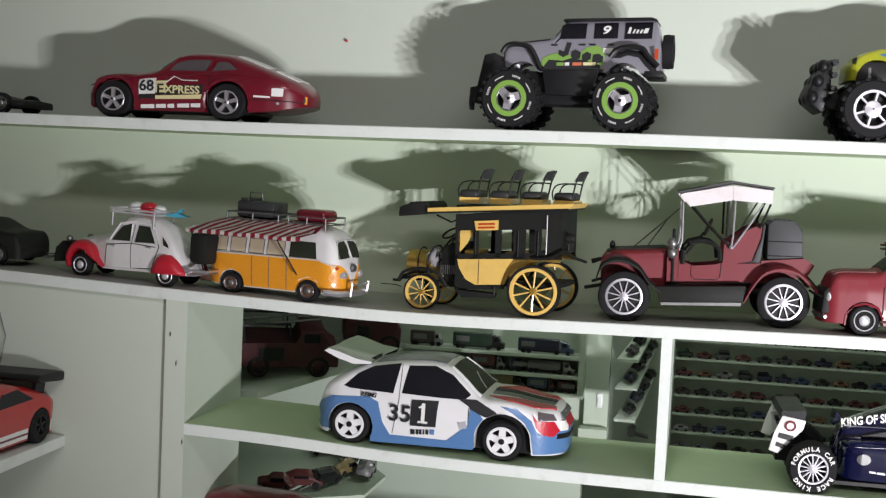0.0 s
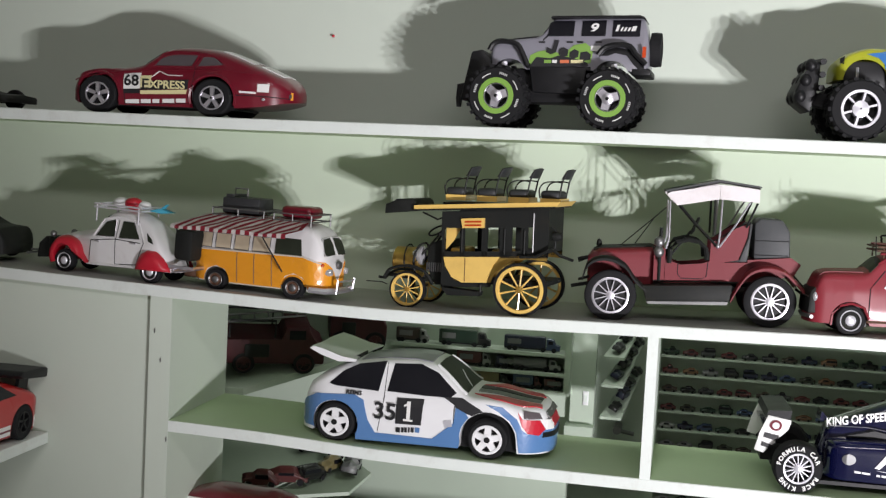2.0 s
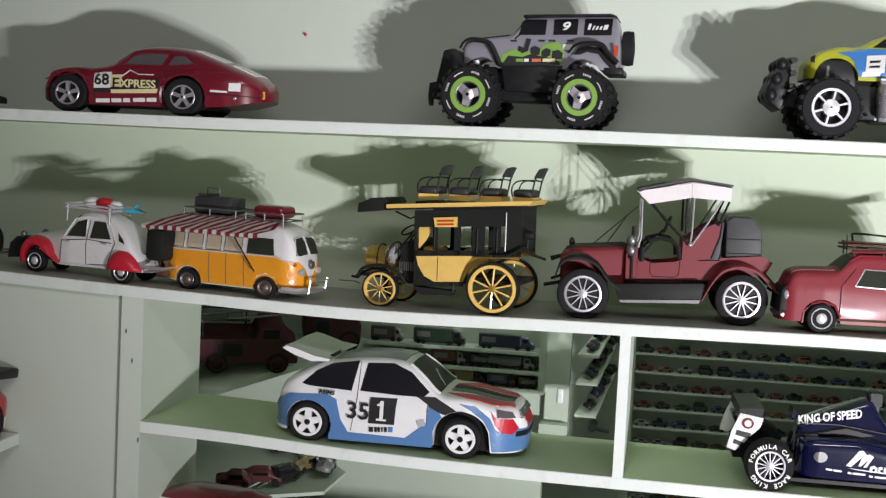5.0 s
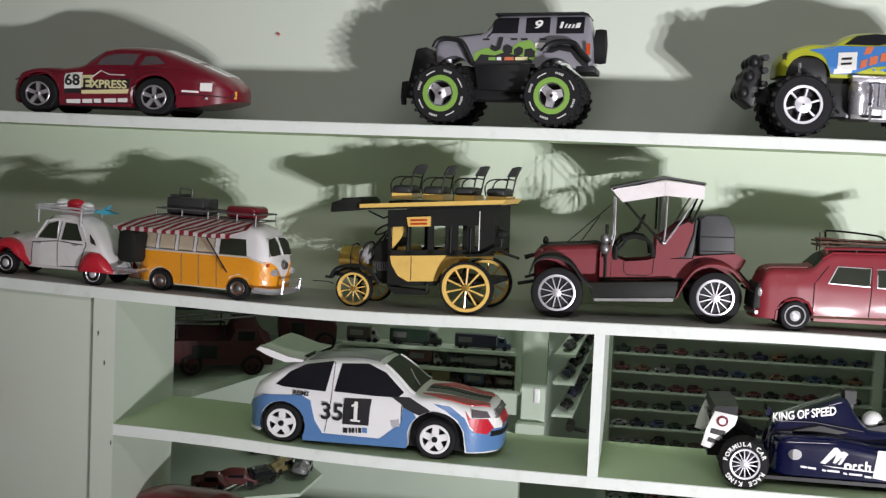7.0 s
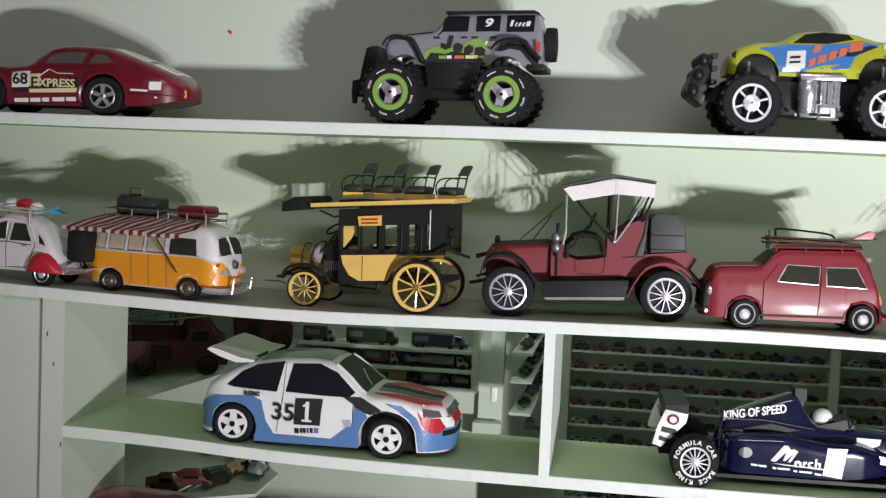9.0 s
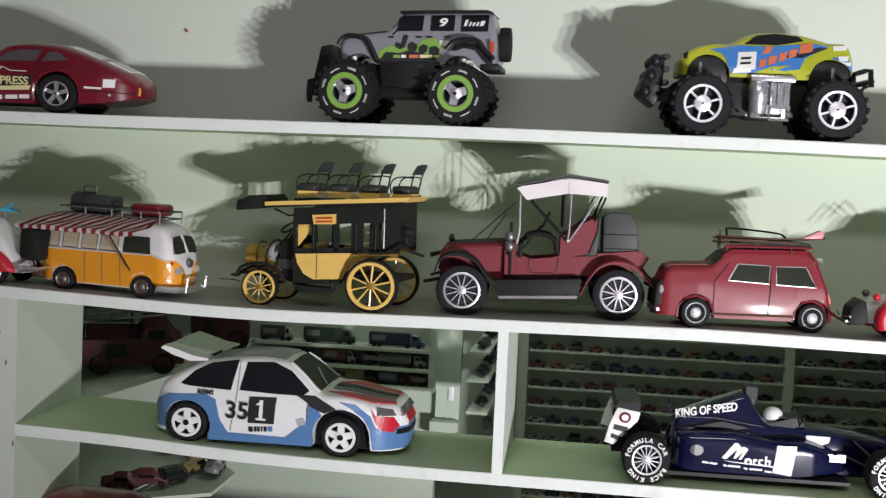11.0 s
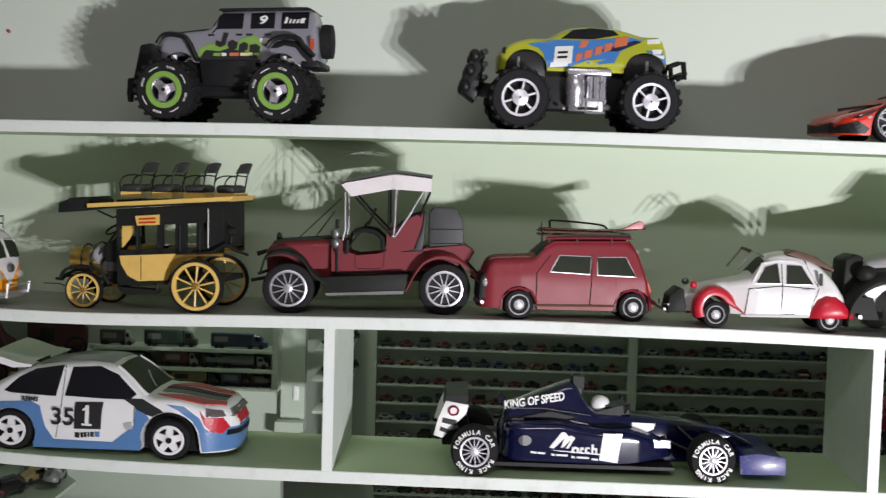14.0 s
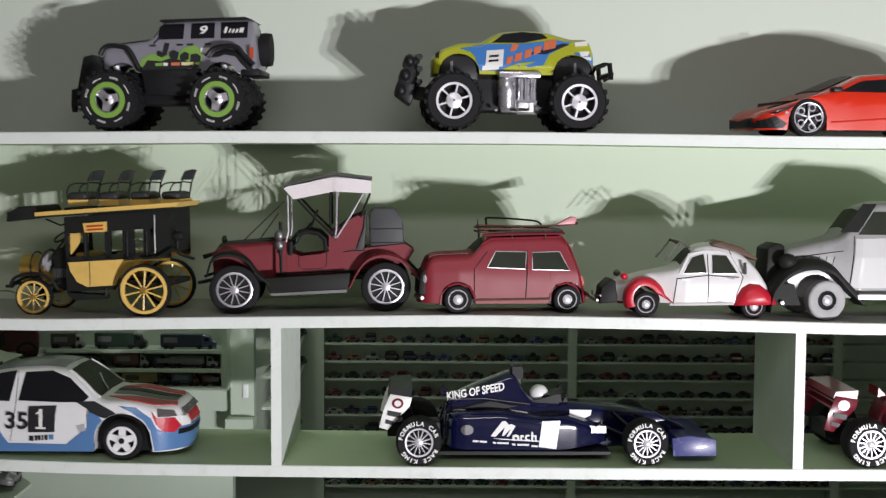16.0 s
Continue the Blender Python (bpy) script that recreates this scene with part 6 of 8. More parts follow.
def white_saloons():
    T, S = rounded_saloon("toy_rounded_saloon", pose(0.6044, 0.0493, level(MID, 0.6044), 0, 1.3, 3.4), "off-white tin rounded saloon with red wings and rolled-back roof", False, False)
    slab("rolled_roof", [(0.0168, 0.1046), (0.0308, 0.109), (0.0588, 0.1009), (0.0845, 0.0858), (0.0822, 0.081), (0.0542, 0.0951), (0.0168, 0.1014)], -0.024, 0.024, M_RUST, T, "dark rolled fabric roof", bevel=0.002)
    rod("screen_frame", [(-0.0509, -0.03, 0.0796), (-0.0308, -0.03, 0.1062), (-0.0159, -0.03, 0.0985)], 0.0016, M_STEELDARK, T)
    rod("screen_frame", [(-0.0509, 0.03, 0.0796), (-0.0308, 0.03, 0.1062), (-0.0159, 0.03, 0.0985)], 0.0016, M_STEELDARK, T)
    rod("screen_frame", [(-0.0308, -0.03, 0.1062), (-0.0308, 0.03, 0.1062)], 0.0022, M_RUST, T)
    rod("filler", [(0.0626, -0.038, 0.0638), (0.0616, -0.038, 0.0801)], 0.0024, M_STEELDARK, T)
    k = 0.972
    T, S = rounded_saloon("toy_rounded_saloon", pose(-0.8024, 0.0614, level(MID, -0.8024), 0, 2.35, -8.7) @ Matrix.Scale(k, 4), "off-white tin rounded saloon with red wings and roof luggage", True, True)
    for z in (0.1065, 0.1115):
        rod("rack_rail", [(-0.035, -0.028, z), (0.05, -0.028, z), (0.05, 0.028, z), (-0.035, 0.028, z), (-0.035, -0.028, z)], 0.0016, M_SILVER, T)
    for x in (-0.03, 0.045):
        for s in (-1, 1):
            rod("rack_post", [(x, s * 0.028, 0.085), (x, s * 0.028, 0.1115)], 0.0013, M_SILVER, T)
    ball("rolled_blanket", (-0.002, -0.004, 0.115), 0.011, M_WHITE, T, (1.2, 1.3, 0.8))
    ball("rolled_blanket", (0.02, -0.004, 0.1155), 0.011, M_CVRED, T, (1.4, 1.2, 0.9), "red bundle on the rack")
    ball("rolled_blanket", (0.036, 0.0, 0.114), 0.009, M_WHITE, T, (1.2, 1.3, 0.8))
    slab("blue_board", [(0.045, 0.107), (0.068, 0.112), (0.078, 0.12), (0.07, 0.1115), (0.092, 0.108), (0.07, 0.105)], -0.006, 0.006, M_CYAN, T, "turquoise board on the rack", bevel=0.001)
    bm = bmesh.new()
    add_box(bm, 0.112, 0.145, -0.034, 0.034, 0.04, 0.088)
    bevel_all(bm, 0.008, 2)
    part("rear_case", bm, M_TINBLACK, T, "black case hung on the tail", smooth=True)
    rod("case_frame", [(0.11, -0.036, 0.03), (0.15, -0.036, 0.03), (0.15, 0.036, 0.03), (0.11, 0.036, 0.03)], 0.003, M_CHROME, T)
    S.panel("quarter_window", [(0.0682, 0.0631), (0.0635, 0.0755), (0.0738, 0.0666), (0.0784, 0.0598)], M_SEETHROUGH, T, both=True)


def grey_saloon():
    T = thing("toy_vintage_saloon", pose(0.8855, 0.09, level(MID, 0.8855), 0, 0.8, 9), "worn grey and black tin vintage saloon", "toy car", "toy cars on the shelves")
    S = Shell([(-0.172, 0.06), (-0.168, 0.09), (-0.155, 0.1), (-0.08, 0.118), (-0.066, 0.13), (-0.045, 0.16), (-0.02, 0.168), (0.07, 0.168), (0.11, 0.15), (0.13, 0.1), (0.135, 0.04)], [(-0.175, 0.022), (-0.09, 0.032), (-0.05, 0.044), (0.1, 0.044)], 0.09, 0.03, (), tumble=0.14, rc=0.012, round_ends=0.014)
    S.body(M_GREY, T, "worn grey enamelled body")
    S.panel("side_window", [(-0.055, 0.122), (-0.03, 0.155), (0.01, 0.155), (0.01, 0.122)], M_SEETHROUGH, T, both=True)
    S.panel("side_window", [(0.02, 0.122), (0.02, 0.155), (0.075, 0.155), (0.085, 0.122)], M_SEETHROUGH, T, both=True)
    S.panel("door", [(-0.064, 0.045), (-0.058, 0.116), (0.012, 0.118), (0.012, 0.045)], mat("worn_off_white_door", (0.55, 0.55, 0.55), 0.45, vary=0.1, scale=18, dirt=(0.3, 0.3, 0.3), dirt_amount=0.5), T, "off-white worn door", both=True)
    S.panel("rear_door", [(0.016, 0.045), (0.016, 0.118), (0.085, 0.116), (0.1, 0.06)], mat("worn_off_white_rear", (0.52, 0.52, 0.52), 0.45, vary=0.1, scale=18), T, both=True)
    S.lid("windscreen", [(-0.068, -0.03), (-0.068, 0.03), (-0.048, 0.03), (-0.048, -0.03)], M_SEETHROUGH, T)
    for k in range(6):
        S.seam("bonnet_louvre", [(-0.145 + 0.011 * k, 0.075), (-0.142 + 0.011 * k, 0.09)], M_INK, T, 0.0006)
    S.panel("screen_pillar", [(-0.078, 0.125), (-0.045, 0.166), (-0.025, 0.166), (-0.055, 0.125)], M_TINBLACK, T)
    S.seam("door_seam", [(-0.06, 0.12), (-0.065, 0.04)], M_INK, T)
    S.seam("bonnet_seam", [(-0.16, 0.085), (-0.075, 0.098)], M_INK, T)
    slab("radiator", [(-0.186, 0.045), (-0.184, 0.1), (-0.168, 0.108), (-0.158, 0.104), (-0.158, 0.045)], -0.022, 0.022, M_TINBLACK, T, "black radiator shell", bevel=0.003)
    for s in (-1, 1):
        bm = bmesh.new()
        pts = [(-0.190, 0.022), (-0.185, 0.045), (-0.165, 0.07), (-0.135, 0.082), (-0.10, 0.078), (-0.07, 0.05), (-0.05, 0.032)]
        rows = [[bm.verts.new((x, s * 0.024, z + 0.004)), bm.verts.new((x, s * 0.042, z + 0.004)), bm.verts.new((x, s * 0.05, z)), bm.verts.new((x, s * 0.054, z - 0.006)), bm.verts.new((x, s * 0.054, z - 0.011)), bm.verts.new((x, s * 0.024, z - 0.012))] for x, z in smooth_line(pts, 4)]
        for a, b in zip(rows, rows[1:]):
            for k in range(6):
                bm.faces.new((a[k], a[(k + 1) % 6], b[(k + 1) % 6], b[k]))
        bm.faces.new(rows[0])
        bm.faces.new(rows[-1][::-1])
        part("front_wing", bm, M_TINBLACK, T, "black front wing", smooth=True)
        slab("running_board", [(-0.06, 0.03), (0.07, 0.03), (0.07, 0.037), (-0.06, 0.037)], s * 0.056, s * 0.03, M_SILVER, T)
        ball("head_lamp", (-0.16, s * 0.036, 0.082), 0.012, M_TINBLACK, T, (1.2, 1, 1))
    slab("front_apron", [(-0.188, 0.02), (-0.186, 0.05), (-0.15, 0.05), (-0.14, 0.02)], -0.04, 0.04, M_TINBLACK, T)
    rod("front_bumper", [(-0.19, -0.046, 0.03), (-0.196, 0, 0.03), (-0.19, 0.046, 0.03)], 0.0035, M_STEELDARK, T)
    four_wheels(T, (-0.106, 0.1), 0.0545, 0.0285, 0.018, "cap", M_SILVER, cap_mat=M_BLACK, rim=0.55, tyre_mat=mat("pale_worn_tyre", (0.36, 0.36, 0.36), 0.6, vary=0.25, scale=50))


# ---- lower shelf ----
def rally_car():
    T = thing("toy_rally_hatchback", pose(-0.3287, 0.0985, level(LOW, -0.3287) + 0.001, 0, 1.5, -0.6) @ Matrix.Diagonal((0.966, 1, 0.93, 1)), "white and blue plastic rally hatchback with number 1 on its door", "toy car", "toy cars on the shelves")
    S = Shell([(-0.18, 0.043), (-0.1765, 0.0486), (-0.1706, 0.0632), (-0.1688, 0.0861), (-0.1479, 0.0971), (-0.1235, 0.1119), (-0.0991, 0.1235), (-0.0537, 0.1335), (-0.0084, 0.1375), (0.026, 0.1345), (0.0544, 0.1145), (0.0771, 0.0924), (0.1207, 0.0911), (0.166, 0.0838), (0.1904, 0.083), (0.2009, 0.0736), (0.2072, 0.0569), (0.2086, 0.0378)], [(-0.19, 0.078), (-0.1, 0.083), (0.12, 0.083), (0.2, 0.07)], 0.07, 0.012, [(-0.1165, 0.029, 0.0355), (0.1165, 0.031, 0.0415)], tumble=0.36, rc=0.014, round_ends=0.05, soft=0.006)
    S.body(M_WHITE, T, "glossy white body shell")
    S.panel("blue_sill", [(-0.1793, 0.0431), (-0.1688, 0.0599), (-0.1479, 0.072), (-0.0886, 0.0773), (-0.0739, 0.0702), (-0.0659, 0.0396), (-0.0537, 0.0207), (0.0335, 0.0217), (0.0649, 0.0502), (0.0666, 0.0748), (0.0823, 0.0678), (0.0875, 0.0604), (0.0806, 0.045), (0.0736, 0.0114), (0.0649, 0.0112), (-0.0834, 0.0064), (-0.0886, 0.0354), (-0.1025, 0.0549), (-0.1182, 0.0602), (-0.1374, 0.0529), (-0.1461, 0.0345), (-0.1479, 0.0186), (-0.1688, 0.0174), (-0.1775, 0.0241)], M_RALLYBLUE, T, "blue painted sill and arch", off=0.0012)
    S.panel("blue_nose", [(0.11, 0.084), (0.135, 0.082), (0.158, 0.066), (0.166, 0.05), (0.175, 0.0435), (0.206, 0.05), (0.2075, 0.034), (0.2, 0.0145), (0.163, 0.0135), (0.158, 0.045), (0.148, 0.062), (0.13, 0.075)], M_RALLYBLUE, T, "blue front wing and bumper", off=0.0012)
    S.panel("red_flash", [(0.158, 0.077), (0.166, 0.0665), (0.19, 0.0655), (0.198, 0.051), (0.19, 0.0415), (0.174, 0.045), (0.166, 0.055)], M_CVRED, T, off=0.0016)
    S.panel("head_lamp", [(0.166, 0.08), (0.188, 0.0765), (0.193, 0.0675), (0.168, 0.0675)], M_CARGLASS, T, "smoked head lamp", off=0.002)
    S.face("front_bumper", [(-0.064, 0.0145), (0.064, 0.0145), (0.06, 0.05), (-0.06, 0.05)], 1, M_RALLYBLUE, T)
    S.face("bumper_lip", [(-0.055, 0.038), (0.055, 0.038), (0.055, 0.046), (-0.055, 0.046)], 1, M_BLACK, T, off=0.0022)
    S.face("front_plate", [(-0.05, 0.05), (-0.034, 0.05), (-0.034, 0.066), (-0.05, 0.066)], 1, M_STICKER, T, off=0.0022)
    S.face("red_grille", [(-0.03, 0.054), (0.03, 0.054), (0.03, 0.066), (-0.03, 0.066)], 1, M_CVRED, T, off=0.002)
    S.face("grey_grille", [(-0.045, 0.068), (0.045, 0.068), (0.042, 0.076), (-0.042, 0.076)], 1, M_STEELDARK, T, off=0.002)
    S.panel("rear_window", [(-0.1305, 0.0892), (-0.1113, 0.1097), (-0.0886, 0.1226), (-0.0474, 0.1306), (-0.053, 0.0857), (-0.12, 0.0868)], M_GLASSDARK, T, both=True)
    S.panel("door_window", [(-0.0398, 0.0871), (-0.0345, 0.1285), (0.0056, 0.1318), (0.0335, 0.1219), (0.0649, 0.0956), (0.0562, 0.0877), (0.0195, 0.0865)], M_GLASSDARK, T, both=True)
    S.panel("torn_patch", [(0.037, 0.0873), (0.0736, 0.0896), (0.1032, 0.0753), (0.1207, 0.058), (0.1102, 0.0569), (0.0928, 0.0637), (0.0666, 0.0748), (0.0642, 0.0781), (0.0474, 0.0874)], M_INK, T, "black torn patch behind the door", off=0.0016)
    S.seam("door_seam", [(-0.045, 0.1291), (-0.0426, 0.0735), (-0.0502, 0.0239)], M_INK, T, 0.0005)
    S.seam("door_seam", [(0.0642, 0.0763), (0.0649, 0.0154)], M_INK, T, 0.0005)
    S.panel("number_panel", [(-0.0223, 0.0792), (0.0181, 0.0815), (0.016, 0.0408), (-0.023, 0.039)], M_INK, T, "black square number panel", off=0.0016)
    for s, cx, cy, size, mm in (("1", 574, 352, 0.043, M_STICKER), ("35", 472, 352, 0.036, M_INK)):
        x, z = [((u - 584) * 0.000349, (461.05 + 0.10778 * u - v) * 0.000349) for u, v in ((cx, cy),)][0]
        text_part("race_number", s, size, pose(x, -S.w(x, z) - 0.0032, z, 0, 0.0), mm, T, bold=0.0006)
    x, z = (-0.0903, 0.0796)
    text_part("lettering", "REIMS", 0.0095, pose(x, -S.w(x, z) - 0.002, z), M_INK, T, shear=0.2, bold=0.0003)
    for a, b, c in ((522, 540, M_INK), (546, 556, M_INK), (560, 570, M_INK), (576, 582, M_INK), (588, 600, M_INK), (606, 625, M_RALLYBLUE)):
        S.panel("logo_bar", [((u - 584) * 0.000349, (461.05 + 0.10778 * u - v) * 0.000349) for u, v in ((a, 422), (b, 424), (b, 446), (a, 444),)], c, T, off=0.0016)
    S.panel("small_badge", [(0.0492, 0.052), (0.0614, 0.0551), (0.0631, 0.0448), (0.0527, 0.042)], M_SILVER, T, off=0.0014)
    # screen, bonnet stripes, roof scoop
    S.lid("windscreen", [(0.03, -0.051), (0.03, 0.051), (0.079, 0.067), (0.079, -0.067)], M_SEETHROUGH, T, "black windscreen")
    rod("wiper", [(x, yy, S.z_at(x, yy) + 0.003) for x, yy in ((0.078, -0.02), (0.066, -0.005), (0.056, 0.012))], 0.0009, M_SILVER, T)
    for q, w in (((0.079, -0.067), (0.03, -0.051)), ((0.079, 0.067), (0.03, 0.051))):
        rod("screen_pillar", [(x, yy, S.z_at(x, yy) + 0.0015) for x, yy in [(q[0] + (w[0] - q[0]) * k / 6, q[1] + (w[1] - q[1]) * k / 6) for k in range(7)]], 0.0022, M_WHITE, T)
    S.lid("bonnet_red", [(0.088, -0.05), (0.12, -0.066), (0.165, -0.063), (0.19, -0.045), (0.188, -0.03), (0.14, -0.036)], M_CVRED, T, "red bonnet stripe")
    S.lid("bonnet_dark", [(0.09, -0.03), (0.14, -0.029), (0.185, -0.024), (0.185, -0.008), (0.09, -0.012)], M_STEELDARK, T, "dark grey bonnet stripe")
    S.lid("bonnet_patch", [(0.09, -0.006), (0.185, -0.004), (0.185, 0.014), (0.09, 0.018)], M_INK, T, "black stripe along the middle of the bonnet")
    S.lid("bonnet_red", [(0.09, 0.025), (0.14, 0.03), (0.187, 0.026), (0.18, 0.05), (0.12, 0.062)], M_CVRED, T)
    S.lid("roof_panel", [(-0.09, -0.045), (-0.02, -0.05), (0.02, -0.048), (0.02, 0.048), (-0.02, 0.05), (-0.09, 0.045)], M_GREYP, T, "grey roof panel")
    for cx, r in ((-0.1165, 0.035), (0.1165, 0.041)):
        box_part("wheel_well", (cx - r, cx + r, -0.06, 0.06, 0.012, 0.03 + r), M_BLACK, T)
    # serifs of the figure
    x, z = -0.0035, 0.0602
    y1 = -S.w(x, z) - 0.0034
    bars("figure_foot", [(-0.0108, 0.0038, 0.0455, 0.0485)], y1, M_STICKER, T)
    slab("figure_flag", [(-0.0105, 0.068), (-0.0105, 0.0705), (-0.003, 0.0752), (-0.0015, 0.07)], y1, y1 + 0.0012, M_STICKER, T)
    S.seam("sill_line", [(-0.055, 0.019), (0.034, 0.0205), (0.062, 0.046)], M_INK, T, 0.0004)
    # rear wing on its stem
    bm = bmesh.new()
    rows = []
    for yy in np.linspace(-0.078, 0.078, 9):
        k = 0.004 * (abs(yy) / 0.078) ** 2
        k = 0.006 * (abs(yy) / 0.078) ** 2
        rows.append([bm.verts.new((x + 0.03 * max(0, abs(yy) / 0.078 - 0.4) ** 2, yy, z + k)) for x, z in [(-0.1741, 0.135), (-0.1688, 0.1395), (-0.1549, 0.1368), (-0.1235, 0.1275), (-0.0991, 0.125), (-0.1025, 0.1215), (-0.1287, 0.119), (-0.1549, 0.1262)]])
    for a, b in zip(rows, rows[1:]):
        for i in range(8):
            bm.faces.new((a[i], a[(i + 1) % 8], b[(i + 1) % 8], b[i]))
    bm.faces.new(rows[0])
    bm.faces.new(rows[-1][::-1])
    part("rear_wing", bm, M_WHITE, T, "white whale-tail rear wing", smooth=True, angle=50)
    slab("wing_stem", [(-0.1235, 0.1171), (-0.0991, 0.1302), (-0.0991, 0.1198), (-0.1165, 0.1109)], -0.02, 0.02, M_BLACK, T)
    box_part("underside", (-0.16, 0.155, -0.055, 0.055, 0.01, 0.035), M_BLACK, T)
    four_wheels(T, (-0.1165, 0.1165), 0.0825, 0.0305, 0.026, "holes", M_WHITE, n_spokes=5, rim=0.74, hub=0.42)


def formula_car(m, label, main, blue):
    T = thing("toy_formula_car", m, label, "toy racing car", "toy cars on the shelves")
    S = Shell([(-0.1364, 0.0396), (-0.133, 0.0689), (-0.1227, 0.0865), (-0.0746, 0.1071), (-0.03, 0.1238), (-0.0259, 0.126), (-0.0094, 0.0992), (0.0043, 0.0825), (0.0352, 0.083), (0.0935, 0.0772), (0.1415, 0.0721), (0.1965, 0.0628), (0.2376, 0.0413)], [(-0.14, 0.02), (-0.12, 0.03), (0.0, 0.032), (0.1, 0.026), (0.2, 0.012)], 0.05, 0.014, (), tumble=0.12, rc=0.01, round_ends=0.01)
    S.body(main, T, "glossy monocoque with high engine cover", name="monocoque")
    P = Shell([(-0.1278, 0.0622), (-0.1192, 0.0694), (-0.0438, 0.0722), (0.0112, 0.0639), (0.0558, 0.0645), (0.0935, 0.0555), (0.1244, 0.0389)], [(-0.13, 0.05), (-0.1, 0.056), (0.03, 0.056), (0.07, 0.05), (0.125, 0.03)], 0.06, [(-0.13, 0.016), (0.04, 0.014), (0.125, 0.024)], (), tumble=0.3, rc=0.012, round_ends=0.02)
    P.body(main, T, "glossy side pod", name="side_pod")
    # wings
    slab("rear_wing_flap", [(-0.2119, 0.1048), (-0.1793, 0.1067), (-0.181, 0.0912), (-0.2153, 0.0951)], -0.062, 0.062, M_BLACK if blue else main, T)
    for s in (-1, 1):
        slab("rear_end_plate", [(-0.2119, 0.0986), (-0.1793, 0.0936), (-0.1827, 0.0808), (-0.2016, 0.0613), (-0.2153, 0.0463), (-0.2284, 0.05), (-0.2222, 0.0742)], s * 0.064, s * 0.062, M_STICKER if blue else M_RED, T, "pale rear wing end plate", bevel=0.0005)
        if s < 0:
            slab("plate_disc", [(x, z) for x, z in oval(-0.2006, 0.0853, 0.0085, 0.0075)], -0.0652, -0.064, M_RED, T)
            slab("plate_disc_inner", [(x, z) for x, z in oval(-0.2006, 0.0853, 0.005, 0.0045)], -0.066, -0.065, M_WHITE, T)
            slab("plate_bar", [(-0.2153, 0.0752), (-0.1954, 0.0718), (-0.1975, 0.0642), (-0.2167, 0.0683)], -0.0652, -0.064, M_INK, T)
            slab("plate_bar", [(-0.2181, 0.0624), (-0.205, 0.0584), (-0.2085, 0.0535), (-0.2194, 0.0565)], -0.0652, -0.064, M_INK, T)
    box_part("gearbox", (-0.2, -0.135, -0.02, 0.02, 0.02, 0.05), M_BLACK, T, bevel=0.003)
    slab("diffuser", [(-0.217, 0.0504), (-0.1982, 0.0511), (-0.1982, 0.0305), (-0.2153, 0.0299)], -0.03, 0.03, M_BLACK, T)
    slab("wing_post", [(-0.2016, 0.0887), (-0.1879, 0.0892), (-0.1741, 0.0485), (-0.1913, 0.0479)], -0.008, 0.008, M_BLACK, T)
    box_part("floor_tray", (-0.14, 0.12, -0.058, 0.058, 0.009, 0.014), M_BLACK, T)
    slab("air_box", [(-0.0283, 0.1294), (-0.0249, 0.1329), (-0.0112, 0.1334), (-0.0112, 0.1008), (-0.0259, 0.1003)], -0.011, 0.011, main if not blue else M_BLACK, T, "air intake above the cockpit", bevel=0.002)
    slab("camera_pod", [(-0.0259, 0.1312), (-0.0094, 0.1307), (-0.0094, 0.1129), (-0.0249, 0.1116)], -0.013, -0.011, M_BLACK, T)
    slab("nose", [(0.1244, 0.0715), (0.1965, 0.0628), (0.2445, 0.0415), (0.2411, 0.0345), (0.1965, 0.0381), (0.1244, 0.0389)], -0.016, 0.016, main, T, "long nose cone", bevel=0.004)
    slab("front_wing", [(0.2136, 0.0215), (0.217, 0.0381), (0.2342, 0.0394), (0.2737, 0.0357), (0.2761, 0.017), (0.217, 0.0141)], -0.072, 0.072, paint("metallic_blue", (0.025, 0.03, 0.14), 0.35, 0.3) if blue else M_RED, T, "front wing", bevel=0.002)
    slab("fin", [(-0.1347, 0.0894), (-0.133, 0.1032), (-0.1227, 0.0916)], -0.02, 0.02, main, T)
    # cockpit rim, round white helmet-shaped ball on the seat
    slab("cockpit_rim", [(0.0009, 0.0807), (0.0523, 0.0946), (0.0592, 0.0811), (0.0043, 0.0756)], -0.024, 0.024, M_BLACK, T)
    ball("helmet", (0.0163, -0.004, 0.0905), 0.0138, M_WHITE, T, (1.05, 1, 0.95), "white racing helmet in the cockpit")
    slab("visor", [(0.0163, 0.0905), (0.0305, 0.0925), (0.0305, 0.0855), (0.0173, 0.0862)], -0.0165, 0.0085, M_BLACK, T)
    for yy in (-0.05, 0.05):
        for p in ([(0.1072, 0.0485), (0.1415, 0.0361), (0.169, 0.0336)], [(0.1278, 0.0664), (0.1484, 0.05), (0.169, 0.0371)]):
            rod("front_wishbone", [(x, yy * (0.5 + 0.25 * i), z) for i, (x, z) in enumerate(p)], 0.002, M_BLACK, T)
        rod("rear_wishbone", [(-0.169, yy, 0.034), (-0.15, yy * 0.3, 0.04)], 0.0025, M_BLACK, T)
    # side intakes, mirrors, cover seam, rear wing flaps, nose fins
    for q in (-1, 1):
        slab("side_intake", [(-0.098, 0.0735), (-0.06, 0.083), (-0.02, 0.076), (-0.045, 0.0715)], q * 0.034, q * 0.026, M_BLACK, T, "black side intake")
        rod("pod_edge", smooth_line([(-0.118, q * 0.05, 0.0665), (-0.05, q * 0.0515, 0.0695), (0.01, q * 0.0515, 0.0615), (0.055, q * 0.051, 0.063), (0.1, q * 0.05, 0.05)], 4), 0.0016, main, T)
        rod("mirror_stalk", [(0.05, q * 0.02, 0.078), (0.053, q * 0.034, 0.092)], 0.0012, M_BLACK, T)
